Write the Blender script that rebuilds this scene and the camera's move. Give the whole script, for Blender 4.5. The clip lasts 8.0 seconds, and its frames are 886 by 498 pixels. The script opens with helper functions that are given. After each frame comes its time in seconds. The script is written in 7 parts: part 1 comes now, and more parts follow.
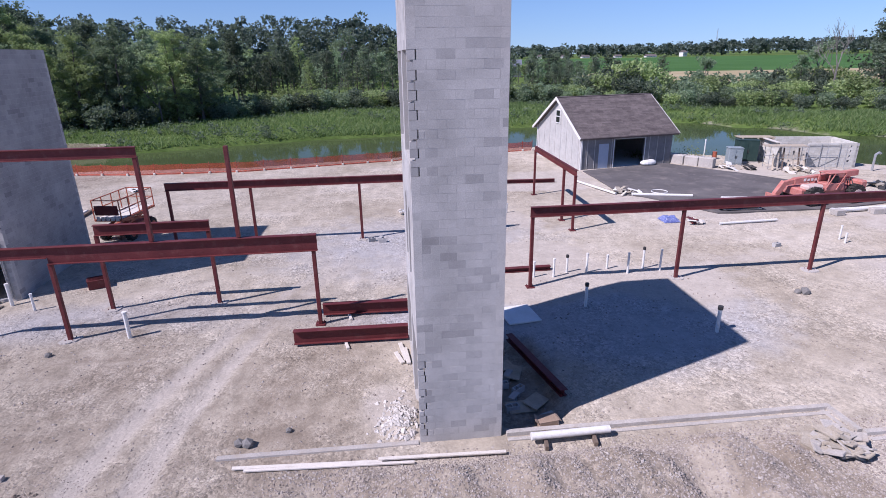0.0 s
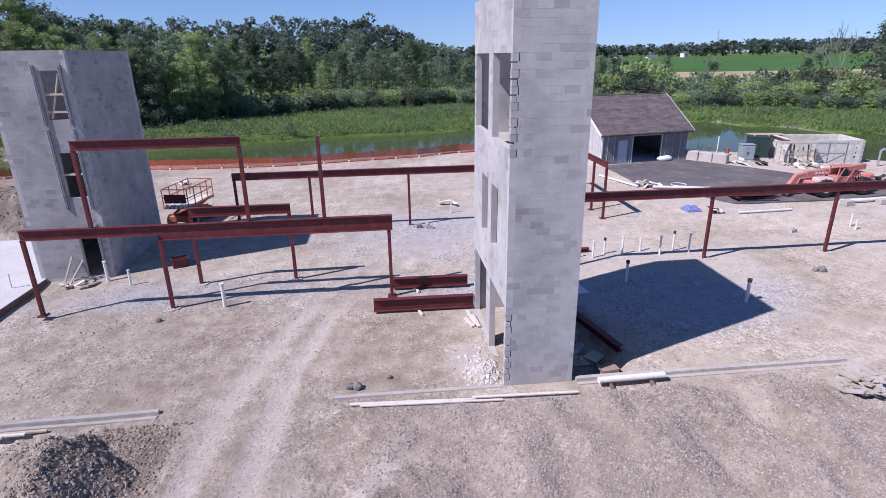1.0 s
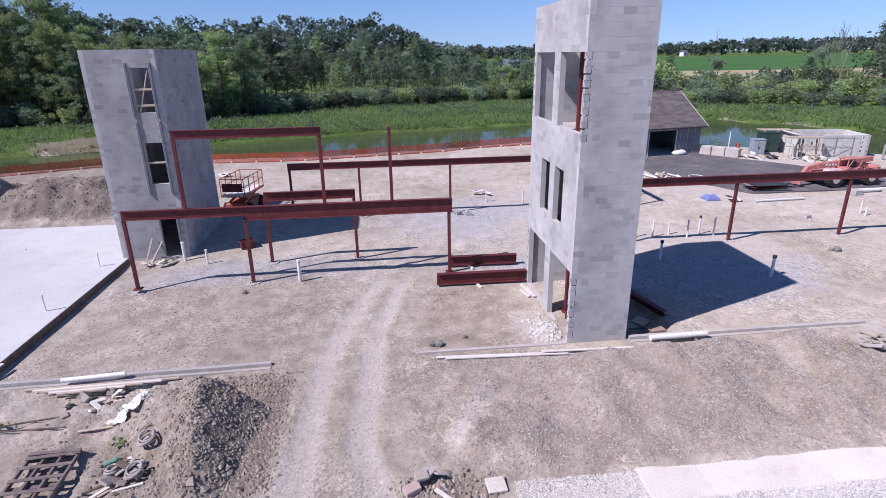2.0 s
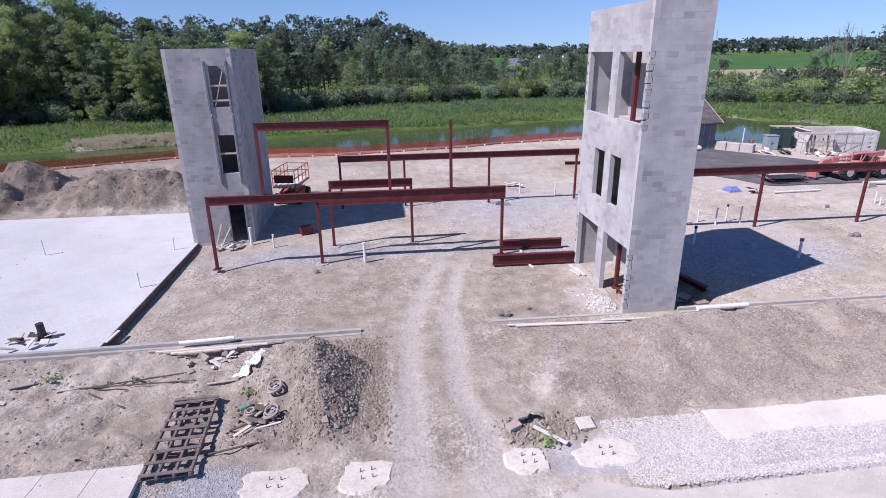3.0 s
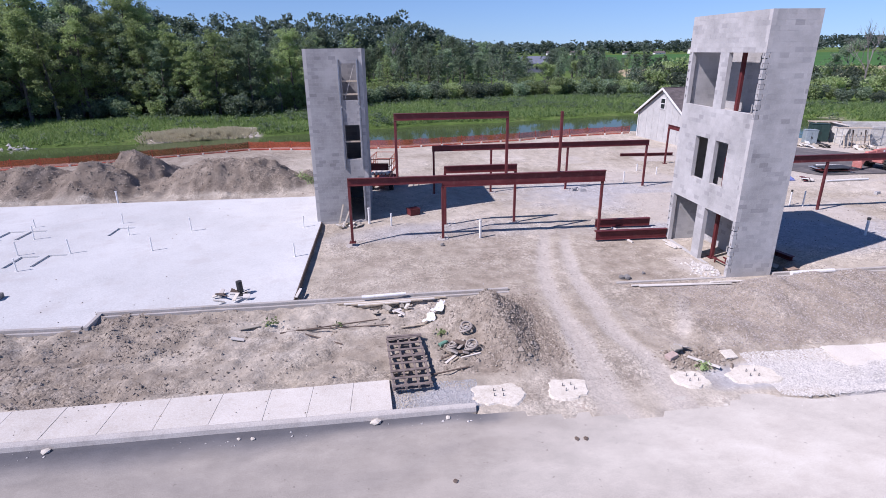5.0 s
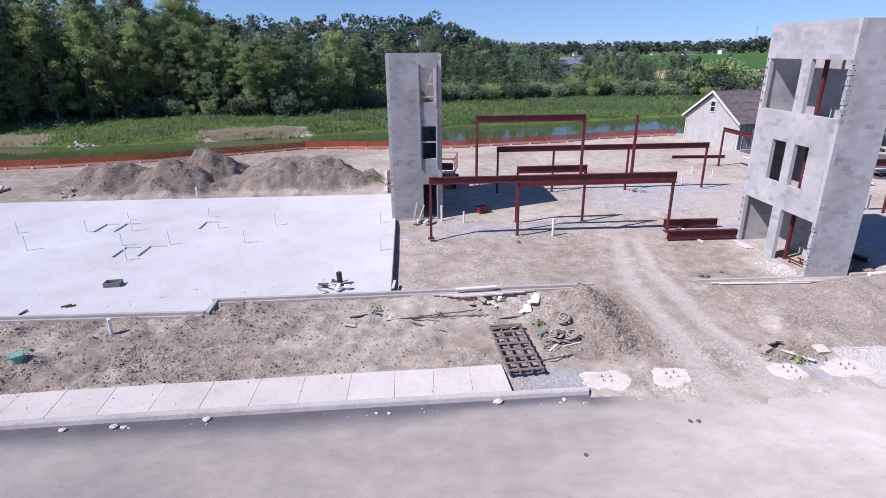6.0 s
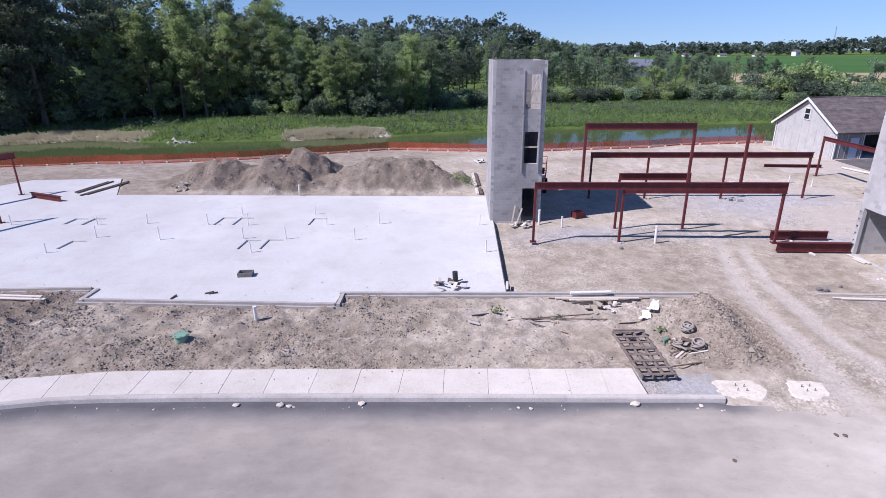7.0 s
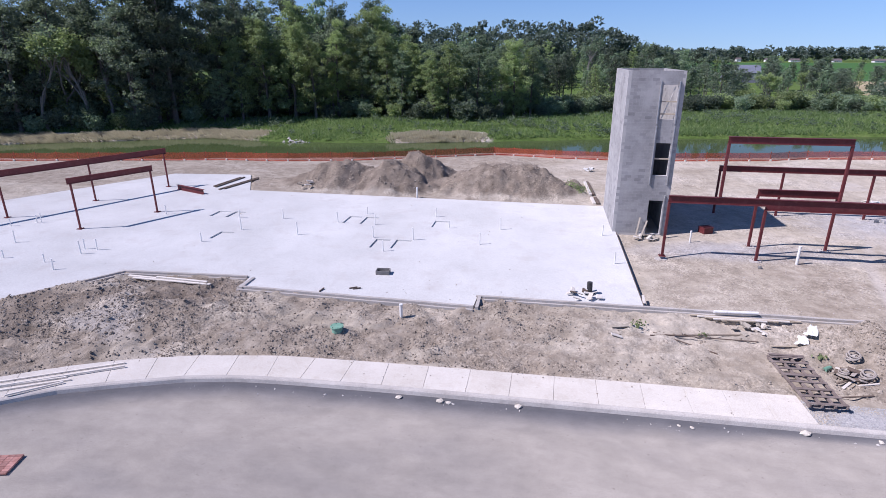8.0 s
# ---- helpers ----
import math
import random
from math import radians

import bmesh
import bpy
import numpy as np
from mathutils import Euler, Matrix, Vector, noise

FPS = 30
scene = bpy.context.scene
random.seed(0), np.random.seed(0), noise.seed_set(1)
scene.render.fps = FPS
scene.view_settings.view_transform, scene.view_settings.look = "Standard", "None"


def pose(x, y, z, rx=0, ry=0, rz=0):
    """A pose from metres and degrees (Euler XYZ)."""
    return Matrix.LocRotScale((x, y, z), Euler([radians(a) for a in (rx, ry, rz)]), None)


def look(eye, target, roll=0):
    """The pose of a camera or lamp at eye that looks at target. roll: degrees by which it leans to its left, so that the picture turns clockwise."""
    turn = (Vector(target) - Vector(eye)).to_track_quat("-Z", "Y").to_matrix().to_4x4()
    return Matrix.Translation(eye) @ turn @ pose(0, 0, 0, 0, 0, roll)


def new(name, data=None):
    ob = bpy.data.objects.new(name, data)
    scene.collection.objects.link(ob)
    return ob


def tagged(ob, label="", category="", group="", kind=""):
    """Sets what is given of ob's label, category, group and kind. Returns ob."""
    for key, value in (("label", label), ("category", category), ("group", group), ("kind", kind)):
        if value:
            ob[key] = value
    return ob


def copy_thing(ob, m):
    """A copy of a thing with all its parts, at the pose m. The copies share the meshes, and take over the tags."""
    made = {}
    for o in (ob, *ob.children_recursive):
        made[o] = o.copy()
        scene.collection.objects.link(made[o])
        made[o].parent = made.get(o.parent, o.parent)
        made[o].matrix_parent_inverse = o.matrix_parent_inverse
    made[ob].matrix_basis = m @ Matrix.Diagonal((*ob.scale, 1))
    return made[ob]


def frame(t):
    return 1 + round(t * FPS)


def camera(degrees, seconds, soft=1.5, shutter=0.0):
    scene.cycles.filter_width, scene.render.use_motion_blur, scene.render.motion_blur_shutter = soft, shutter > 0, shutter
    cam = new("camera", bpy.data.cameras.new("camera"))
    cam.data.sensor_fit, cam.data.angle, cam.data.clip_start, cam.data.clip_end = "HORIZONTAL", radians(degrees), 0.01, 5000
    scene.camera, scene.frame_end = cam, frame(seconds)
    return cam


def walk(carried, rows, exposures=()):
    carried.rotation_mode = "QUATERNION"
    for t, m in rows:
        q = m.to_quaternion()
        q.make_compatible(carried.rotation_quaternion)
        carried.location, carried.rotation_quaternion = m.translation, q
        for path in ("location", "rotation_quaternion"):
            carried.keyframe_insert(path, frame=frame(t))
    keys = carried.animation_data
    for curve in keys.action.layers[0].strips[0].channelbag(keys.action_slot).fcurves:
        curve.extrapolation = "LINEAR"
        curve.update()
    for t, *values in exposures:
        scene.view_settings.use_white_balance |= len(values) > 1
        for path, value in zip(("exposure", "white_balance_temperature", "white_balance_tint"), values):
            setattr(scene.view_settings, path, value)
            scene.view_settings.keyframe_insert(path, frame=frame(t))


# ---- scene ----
cam = camera(78.1, 8.0, soft=0.75)
PATH = [
    (0, (-0.143, 0.001, 9.609), (0.051, 1.875, 8.938), -1.0),
    (0.5, (-1.533, -1.19, 9.642), (-1.339, 0.685, 8.972), -1.0),
    (1, (-2.905, -2.42, 9.696), (-2.711, -0.545, 9.026), -0.9),
    (1.5, (-4.292, -3.598, 9.716), (-4.096, -1.724, 9.044), -0.9),
    (3, (-8.671, -6.68, 9.767), (-8.469, -4.808, 9.091), -0.8),
    (3.5, (-10.175, -7.573, 9.812), (-9.973, -5.704, 9.132), -0.8),
    (4, (-11.685, -8.415, 9.856), (-11.484, -6.546, 9.172), -0.8),
    (5.5, (-16.428, -10.412, 10.07), (-16.266, -8.54, 9.387), -0.6),
    (6, (-18.047, -10.907, 10.255), (-17.935, -9.031, 9.572), -0.6),
    (6.5, (-19.657, -11.308, 10.49), (-19.614, -9.43, 9.805), -0.5),
    (7, (-21.167, -11.709, 10.679), (-21.235, -9.83, 9.998), -0.4),
    (7.5, (-22.67, -12.133, 10.855), (-22.873, -10.262, 10.18), -0.3),
    (8, (-24.091, -12.479, 11.025), (-24.43, -10.625, 10.355), -0.1),
]
walk(cam, [(t, look(eye, target, roll)) for t, eye, target, roll in PATH], [(0, 0.19, 5960, 26), (4, 0.2, 5970, 25), (8, 0.21, 5970, 24)])

# ---- light: clear morning sky and one sun, from the south-west of the plan
SUN = Vector((-9.6, -3.75, 11.33)).normalized()
SUN_EL = math.asin(SUN.z)
SUN_AZ = math.atan2(SUN.x, SUN.y)
world = bpy.data.worlds.new("sky")
scene.world = world
world.use_nodes = True
wt = world.node_tree
sky = wt.nodes.new("ShaderNodeTexSky")
sky.sky_type = "NISHITA"
sky.sun_disc = False
sky.sun_elevation = SUN_EL
sky.sun_rotation = SUN_AZ
sky.altitude = 200
sky.air_density = 0.7
sky.dust_density = 0.0
sky.ozone_density = 4.0
wt.nodes["Background"].inputs[1].default_value = 0.056
tint = wt.nodes.new("ShaderNodeMix")
tint.data_type, tint.blend_type = "RGBA", "MULTIPLY"
tint.inputs[0].default_value = 1.0
tint.inputs[7].default_value = (0.8, 0.97, 1.22, 1)
wt.links.new(sky.outputs[0], tint.inputs[6])
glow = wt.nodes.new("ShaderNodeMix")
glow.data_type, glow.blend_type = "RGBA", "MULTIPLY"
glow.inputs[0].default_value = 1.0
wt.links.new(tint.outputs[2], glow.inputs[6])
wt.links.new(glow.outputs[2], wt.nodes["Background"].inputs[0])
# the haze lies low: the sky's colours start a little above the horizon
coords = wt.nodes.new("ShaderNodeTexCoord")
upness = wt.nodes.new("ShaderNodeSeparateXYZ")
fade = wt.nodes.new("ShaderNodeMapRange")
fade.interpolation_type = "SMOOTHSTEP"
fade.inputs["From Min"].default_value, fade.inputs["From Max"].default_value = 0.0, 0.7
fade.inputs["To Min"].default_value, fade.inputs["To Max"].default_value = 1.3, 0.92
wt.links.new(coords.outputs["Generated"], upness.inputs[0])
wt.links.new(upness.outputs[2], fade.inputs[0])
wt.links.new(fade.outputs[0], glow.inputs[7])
lift = wt.nodes.new("ShaderNodeMapping")
lift.inputs["Location"].default_value = (0, 0, 0.015)
lift.inputs["Scale"].default_value = (1, 1, 0.48)
wt.links.new(coords.outputs["Generated"], lift.inputs[0])
wt.links.new(lift.outputs[0], sky.inputs["Vector"])
lamp = bpy.data.lights.new("sun", "SUN")
lamp.energy, lamp.angle, lamp.color = 4.7, radians(0.55), (1.0, 0.94, 0.87)
sun = new("sun", lamp)
sun.matrix_world = look(SUN * 200, (0, 0, 0))


# ---- small tools
def lattice(ix, iy, seed):
    v = np.sin(ix * 127.1 + iy * 311.7 + seed * 74.7) * 43758.5453
    return v - np.floor(v)


def vnoise(x, y, seed=0):
    """Value noise in 0..1 on arrays."""
    x, y = np.asarray(x, float), np.asarray(y, float)
    ix, iy = np.floor(x), np.floor(y)
    fx, fy = x - ix, y - iy
    fx, fy = fx * fx * (3 - 2 * fx), fy * fy * (3 - 2 * fy)
    a, b = lattice(ix, iy, seed), lattice(ix + 1, iy, seed)
    c, d = lattice(ix, iy + 1, seed), lattice(ix + 1, iy + 1, seed)
    return (a * (1 - fx) + b * fx) * (1 - fy) + (c * (1 - fx) + d * fx) * fy


def fbm(x, y, seed=0, octaves=4):
    total, amp, out = 0.0, 1.0, 0.0
    for k in range(octaves):
        out = out + amp * vnoise(x * 2 ** k, y * 2 ** k, seed + k)
        total += amp
        amp *= 0.5
    return out / total


def smooth(a, b, v):
    t = np.clip((v - a) / (b - a), 0, 1)
    return t * t * (3 - 2 * t)


def along(points, x):
    """The y of a polyline at x."""
    return np.interp(x, [p[0] for p in points], [p[1] for p in points])


def inside(poly, x, y):
    hit = np.zeros(np.shape(x), bool)
    for (x0, y0), (x1, y1) in zip(poly, poly[1:] + poly[:1]):
        if y0 != y1:
            hit ^= ((y0 > y) != (y1 > y)) & (x < (x1 - x0) * (y - y0) / (y1 - y0) + x0)
    return hit


def empty(name, m=None):
    ob = new(name)
    ob.empty_display_size = 0.2
    if m is not None:
        ob.matrix_world = m
    return ob


def mesh_of(name, bm, material):
    me = bpy.data.meshes.new(name)
    bm.normal_update()
    bm.to_mesh(me)
    bm.free()
    if material:
        me.materials.append(material)
    return me


def part(name, bm, material, parent, label="", at=None):
    """One mesh object under a thing or a part."""
    ob = new(name, bm if isinstance(bm, bpy.types.Mesh) else mesh_of(name, bm, material))
    ob.parent = parent
    if at is not None:
        ob.matrix_basis = at
    if label:
        ob["label"] = label
    return ob


def raw_mesh(name, verts, faces, material):
    me = bpy.data.meshes.new(name)
    me.from_pydata(verts, [], faces)
    me.update()
    if material:
        me.materials.append(material)
    return me


def box(bm, x0, x1, y0, y1, z0, z1, m=None, bevel=0.0):
    g = bmesh.ops.create_cube(bm, size=1.0)["verts"]
    t = Matrix.Translation(((x0 + x1) / 2, (y0 + y1) / 2, (z0 + z1) / 2)) @ Matrix.Diagonal((x1 - x0, y1 - y0, z1 - z0, 1))
    bmesh.ops.transform(bm, matrix=(m @ t) if m is not None else t, verts=g)
    if bevel:
        edges = list({e for v in g for e in v.link_edges})
        bmesh.ops.bevel(bm, geom=edges, offset=bevel, segments=1, affect="EDGES")
    return bm


def rod(bm, a, b, r, segments=10, r2=None, caps=True):
    """A round bar from a to b."""
    a, b = Vector(a), Vector(b)
    d = b - a
    g = bmesh.ops.create_cone(bm, cap_ends=caps, segments=segments, radius1=r, radius2=r if r2 is None else r2, depth=d.length)["verts"]
    m = Matrix.Translation((a + b) / 2) @ d.to_track_quat("Z", "Y").to_matrix().to_4x4()
    bmesh.ops.transform(bm, matrix=m, verts=g)
    return bm


def bar(bm, a, b, w, h, bevel=0.0):
    """A square bar from a to b, w wide and h high."""
    a, b = Vector(a), Vector(b)
    d = b - a
    m = Matrix.Translation((a + b) / 2) @ d.to_track_quat("X", "Z").to_matrix().to_4x4()
    return box(bm, -d.length / 2, d.length / 2, -w / 2, w / 2, -h / 2, h / 2, m, bevel)


def B():
    return bmesh.new()


# ---- materials
class Nodes:
    def __init__(self, name):
        self.mat = bpy.data.materials.new(name)
        self.mat.use_nodes = True
        self.t = self.mat.node_tree
        self.bsdf = self.t.nodes["Principled BSDF"]
        self.pos = self.add("ShaderNodeNewGeometry").outputs["Position"]

    def add(self, kind, **values):
        n = self.t.nodes.new(kind)
        for k, v in values.items():
            n.inputs[k].default_value = v
        return n

    def link(self, a, b):
        self.t.links.new(a, b)

    def noise(self, scale, detail=4.0, rough=0.6, pos=None, stretch=None):
        n = self.add("ShaderNodeTexNoise", Scale=scale, Detail=detail, Roughness=rough)
        src = pos or self.pos
        if stretch:
            m = self.add("ShaderNodeMapping")
            m.inputs["Scale"].default_value = stretch
            self.link(src, m.inputs["Vector"])
            src = m.outputs["Vector"]
        self.link(src, n.inputs["Vector"])
        return n.outputs["Fac"]

    def voronoi(self, scale, out="Distance"):
        n = self.add("ShaderNodeTexVoronoi", Scale=scale)
        self.link(self.pos, n.inputs["Vector"])
        return n.outputs[out]

    def ramp(self, fac, *stops):
        n = self.add("ShaderNodeValToRGB")
        e = n.color_ramp.elements
        while len(e) < len(stops):
            e.new(0.5)
        for k, (p, c) in enumerate(stops):
            e[k].position = p
            e[k].color = (*c, 1) if not isinstance(c, (int, float)) else (c, c, c, 1)
        self.link(fac, n.inputs["Fac"])
        return n.outputs["Color"]

    def mix(self, fac, a, b, mode="MIX"):
        n = self.add("ShaderNodeMix")
        n.data_type, n.blend_type = "RGBA", mode
        for slot, v in ((n.inputs[0], fac), (n.inputs[6], a), (n.inputs[7], b)):
            if isinstance(v, (int, float)):
                slot.default_value = v
            elif isinstance(v, tuple):
                slot.default_value = (*v, 1)
            else:
                self.link(v, slot)
        return n.outputs[2]

    def math(self, op, a, b=0.0):
        n = self.add("ShaderNodeMath")
        n.operation = op
        for slot, v in zip(n.inputs, (a, b)):
            if isinstance(v, (int, float)):
                slot.default_value = v
            else:
                self.link(v, slot)
        return n.outputs[0]

    def attr(self, name):
        n = self.add("ShaderNodeAttribute")
        n.attribute_name = name
        return n.outputs["Fac"]

    def random(self, island=False):
        if island:
            return self.add("ShaderNodeNewGeometry").outputs["Random Per Island"]
        return self.add("ShaderNodeObjectInfo").outputs["Random"]

    def bump(self, height, strength, distance):
        n = self.add("ShaderNodeBump", Strength=strength, Distance=distance)
        self.link(height, n.inputs["Height"])
        self.link(n.outputs["Normal"], self.bsdf.inputs["Normal"])

    def finish(self, colour, rough=0.8, metal=0.0, spec=0.3):
        s = self.bsdf.inputs
        if isinstance(colour, tuple):
            s["Base Color"].default_value = (*colour, 1)
        else:
            self.link(colour, s["Base Color"])
        if isinstance(rough, (int, float)):
            s["Roughness"].default_value = rough
        else:
            self.link(rough, s["Roughness"])
        s["Metallic"].default_value = metal
        s["Specular IOR Level"].default_value = spec
        if isinstance(rough, (int, float)) and rough >= 0.85:
            s["Diffuse Roughness"].default_value = 0.35
        return self.mat


def worn(name, c1, c2, scale=1.5, rough=0.75, metal=0.0, bump=0.3, fine=30.0, dirt=None, dirt_amount=0.5, spec=0.3, random_amount=0.0, island=False):
    """A plain surface with broad and fine variation, and dirt."""
    n = Nodes(name)
    c = n.ramp(n.noise(scale, 5), (0.3, c1), (0.7, c2))
    f = n.noise(fine, 3)
    c = n.mix(0.35, c, n.ramp(f, (0.25, 0.25), (0.75, 0.85)), "OVERLAY")
    if dirt:
        c = n.mix(n.ramp(n.noise(scale * 2.7, 6, 0.7), (0.52, 0.0), (0.72, dirt_amount)), c, dirt)
    if random_amount:
        c = n.mix(random_amount, c, n.ramp(n.random(island), (0.0, 0.2), (1.0, 0.8)), "OVERLAY")
    n.bump(f, bump, 0.01)
    return n.finish(c, rough, metal, spec)


def block_material(name, island, shade=1.0):
    """Grey concrete block: each block of its own tone, with pits and stains."""
    n = Nodes(name)
    r = n.random(island)
    c = n.ramp(r, (0.0, (0.345, 0.34, 0.34)), (0.09, (0.4, 0.395, 0.395)), (0.2, (0.438, 0.433, 0.428)), (1.0, (0.475, 0.468, 0.462)))
    c = n.mix(0.6, c, n.ramp(n.noise(0.6, 6, 0.65), (0.32, 0.32), (0.68, 0.64)), "OVERLAY")
    c = n.mix(0.3, c, n.ramp(n.noise(45, 3), (0.3, 0.3), (0.7, 0.72)), "OVERLAY")
    c = n.mix(n.ramp(n.noise(2.2, 6, 0.7, stretch=(1, 1, 0.25)), (0.6, 0.0), (0.78, 0.3)), c, (0.55, 0.54, 0.53))
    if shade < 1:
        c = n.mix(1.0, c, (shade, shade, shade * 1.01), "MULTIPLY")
    n.bump(n.noise(60, 3), 0.35, 0.01)
    return n.finish(c, 0.9, 0, 0.15)


def ground_material():
    n = Nodes("site_ground")
    broad = n.noise(0.16, 6, 0.62)
    mid = n.noise(1.3, 5, 0.65)
    peb = n.voronoi(12, "Color")
    fine = n.noise(22, 4, 0.7)
    pebble = n.ramp(peb, (0.0, 0.12), (0.5, 0.5), (1.0, 0.95))
    dirt = n.ramp(broad, (0.3, (0.335, 0.29, 0.228)), (0.5, (0.45, 0.4, 0.33)), (0.7, (0.55, 0.5, 0.435)))
    dirt = n.mix(0.5, dirt, n.ramp(mid, (0.3, 0.3), (0.7, 0.68)), "OVERLAY")
    gravel = n.ramp(mid, (0.3, (0.365, 0.352, 0.348)), (0.7, (0.475, 0.462, 0.458)))
    mud = n.ramp(mid, (0.28, (0.215, 0.178, 0.14)), (0.5, (0.33, 0.283, 0.229)), (0.72, (0.43, 0.38, 0.32)))
    track = n.ramp(mid, (0.3, (0.42, 0.378, 0.33)), (0.7, (0.505, 0.46, 0.407)))
    edge = n.math("MULTIPLY", n.math("SUBTRACT", n.noise(0.9, 6, 0.7), 0.5), 0.9)

    def mask(name):
        a = n.attr(name)
        m = n.math("ADD", a, n.math("MULTIPLY", edge, n.math("MULTIPLY", n.math("MULTIPLY", a, n.math("SUBTRACT", 1.0, a)), 4.0)))
        return n.ramp(m, (0.25, 0.0), (0.75, 1.0))

    c = n.mix(mask("gravel"), dirt, gravel)
    c = n.mix(mask("track"), c, track)
    c = n.mix(mask("mud"), c, mud)
    # earth of the spoil heaps; also darkens the dirt heap's shaded east flank
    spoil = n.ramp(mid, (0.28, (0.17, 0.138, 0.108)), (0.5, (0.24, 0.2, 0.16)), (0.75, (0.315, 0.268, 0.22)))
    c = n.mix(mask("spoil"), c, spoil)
    loose = n.math("MULTIPLY", n.ramp(n.noise(0.33, 5, 0.65), (0.42, 0.05), (0.64, 1.0)), n.math("SUBTRACT", 1.0, n.math("MULTIPLY", mask("track"), 0.7)))
    c = n.mix(n.math("ADD", n.math("MULTIPLY", loose, 0.42), 0.06), c, pebble, "OVERLAY")
    c = n.mix(n.math("ADD", n.math("MULTIPLY", loose, 0.22), 0.1), c, n.ramp(n.noise(5.5, 5, 0.75), (0.32, 0.2), (0.68, 0.8)), "OVERLAY")
    c = n.mix(n.math("ADD", n.math("MULTIPLY", loose, 0.32), 0.1), c, n.ramp(fine, (0.3, 0.22), (0.7, 0.78)), "OVERLAY")
    turf = n.ramp(n.noise(0.35, 6, 0.7), (0.3, (0.065, 0.11, 0.025)), (0.55, (0.11, 0.17, 0.045)), (0.75, (0.18, 0.21, 0.08)))
    turf = n.mix(0.5, turf, n.ramp(n.noise(3.0, 4, 0.7), (0.3, 0.2), (0.7, 0.75)), "OVERLAY")
    c = n.mix(mask("grass"), c, turf)
    crop = n.ramp(n.noise(0.02, 4), (0.3, (0.045, 0.115, 0.03)), (0.7, (0.07, 0.155, 0.045)))
    c = n.mix(n.ramp(n.attr("crop"), (0.4, 0.0), (0.6, 1.0)), c, crop)
    wheat = n.ramp(n.noise(0.03, 4), (0.3, (0.33, 0.27, 0.16)), (0.7, (0.42, 0.36, 0.23)))
    c = n.mix(n.ramp(n.attr("wheat"), (0.4, 0.0), (0.6, 1.0)), c, wheat)
    h = n.math("ADD", n.math("MULTIPLY", n.voronoi(12), -0.45), n.math("MULTIPLY", fine, 0.6))
    h = n.math("MULTIPLY", h, n.math("ADD", n.math("MULTIPLY", loose, 0.75), 0.25))
    h = n.math("ADD", h, n.math("MULTIPLY", n.noise(3.0, 6, 0.72), n.math("ADD", n.math("MULTIPLY", loose, 1.15), 0.45)))
    h = n.math("ADD", h, n.math("MULTIPLY", n.noise(0.8, 4, 0.6), 2.0))
    n.bump(h, 0.75, 0.075)
    return n.finish(c, 0.95, 0, 0.1)


def leaf_material(name, dark, mid, light):
    n = Nodes(name)
    r = n.random(True)
    c = n.ramp(r, (0.0, dark), (0.5, mid), (1.0, light))
    c = n.mix(0.7, c, n.ramp(n.random(False), (0.0, 0.25), (1.0, 0.75)), "OVERLAY")
    out = n.t.nodes["Material Output"]
    n.finish(c, 0.65, 0, 0.15)
    tr = n.add("ShaderNodeBsdfTranslucent")
    n.link(n.mix(1.0, c, (0.95, 1.0, 0.75), "MULTIPLY"), tr.inputs["Color"])
    ms = n.add("ShaderNodeMixShader", Fac=0.5)
    n.link(n.bsdf.outputs[0], ms.inputs[1])
    n.link(tr.outputs[0], ms.inputs[2])
    n.link(ms.outputs[0], out.inputs["Surface"])
    return n.mat


def water_material():
    n = Nodes("pond_water")
    c = n.ramp(n.noise(0.05, 4), (0.3, (0.052, 0.078, 0.03)), (0.7, (0.078, 0.105, 0.042)))
    n.bump(n.noise(1.6, 3, 0.5, stretch=(0.5, 1.2, 1)), 0.02, 0.05)
    n.bsdf.inputs["IOR"].default_value = 1.16
    return n.finish(c, 0.05, 0, 0.3)


def netting_material():
    n = Nodes("orange_netting")
    c = n.ramp(n.noise(0.5, 4), (0.3, (0.45, 0.065, 0.042)), (0.7, (0.58, 0.115, 0.07)))
    n.finish(c, 0.6, 0, 0.2)
    tr = n.add("ShaderNodeBsdfTransparent")
    ms = n.add("ShaderNodeMixShader", Fac=0.6)
    n.link(n.bsdf.outputs[0], ms.inputs[1])
    n.link(tr.outputs[0], ms.inputs[2])
    n.link(ms.outputs[0], n.t.nodes["Material Output"].inputs["Surface"])
    return n.mat


M_GROUND = ground_material()
M_BLOCK = block_material("concrete_block", False)
M_BLOCKS = block_material("concrete_blockwork", True)
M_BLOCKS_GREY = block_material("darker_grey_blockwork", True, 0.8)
M_MORTAR = worn("mortar", (0.42, 0.41, 0.40), (0.50, 0.49, 0.48), 2, 0.95, fine=60)
M_STEEL = worn("red_primer_steel", (0.10, 0.021, 0.024), (0.15, 0.034, 0.036), 1.2, 0.55, bump=0.1, dirt=(0.2, 0.085, 0.08), dirt_amount=0.6)
M_SLAB = worn("new_concrete", (0.525, 0.528, 0.515), (0.655, 0.658, 0.645), 0.22, 0.85, fine=18, bump=0.08, dirt=(0.50, 0.475, 0.45), dirt_amount=0.6)
M_WALK = worn("broomed_concrete", (0.58, 0.54, 0.48), (0.67, 0.63, 0.567), 0.7, 0.9, fine=25, bump=0.15, dirt=(0.44, 0.36, 0.28), dirt_amount=0.35, random_amount=0.08)
M_KERB = worn("kerb_concrete", (0.45, 0.422, 0.39), (0.57, 0.538, 0.5), 0.8, 0.9, fine=25, dirt=(0.30, 0.27, 0.25))
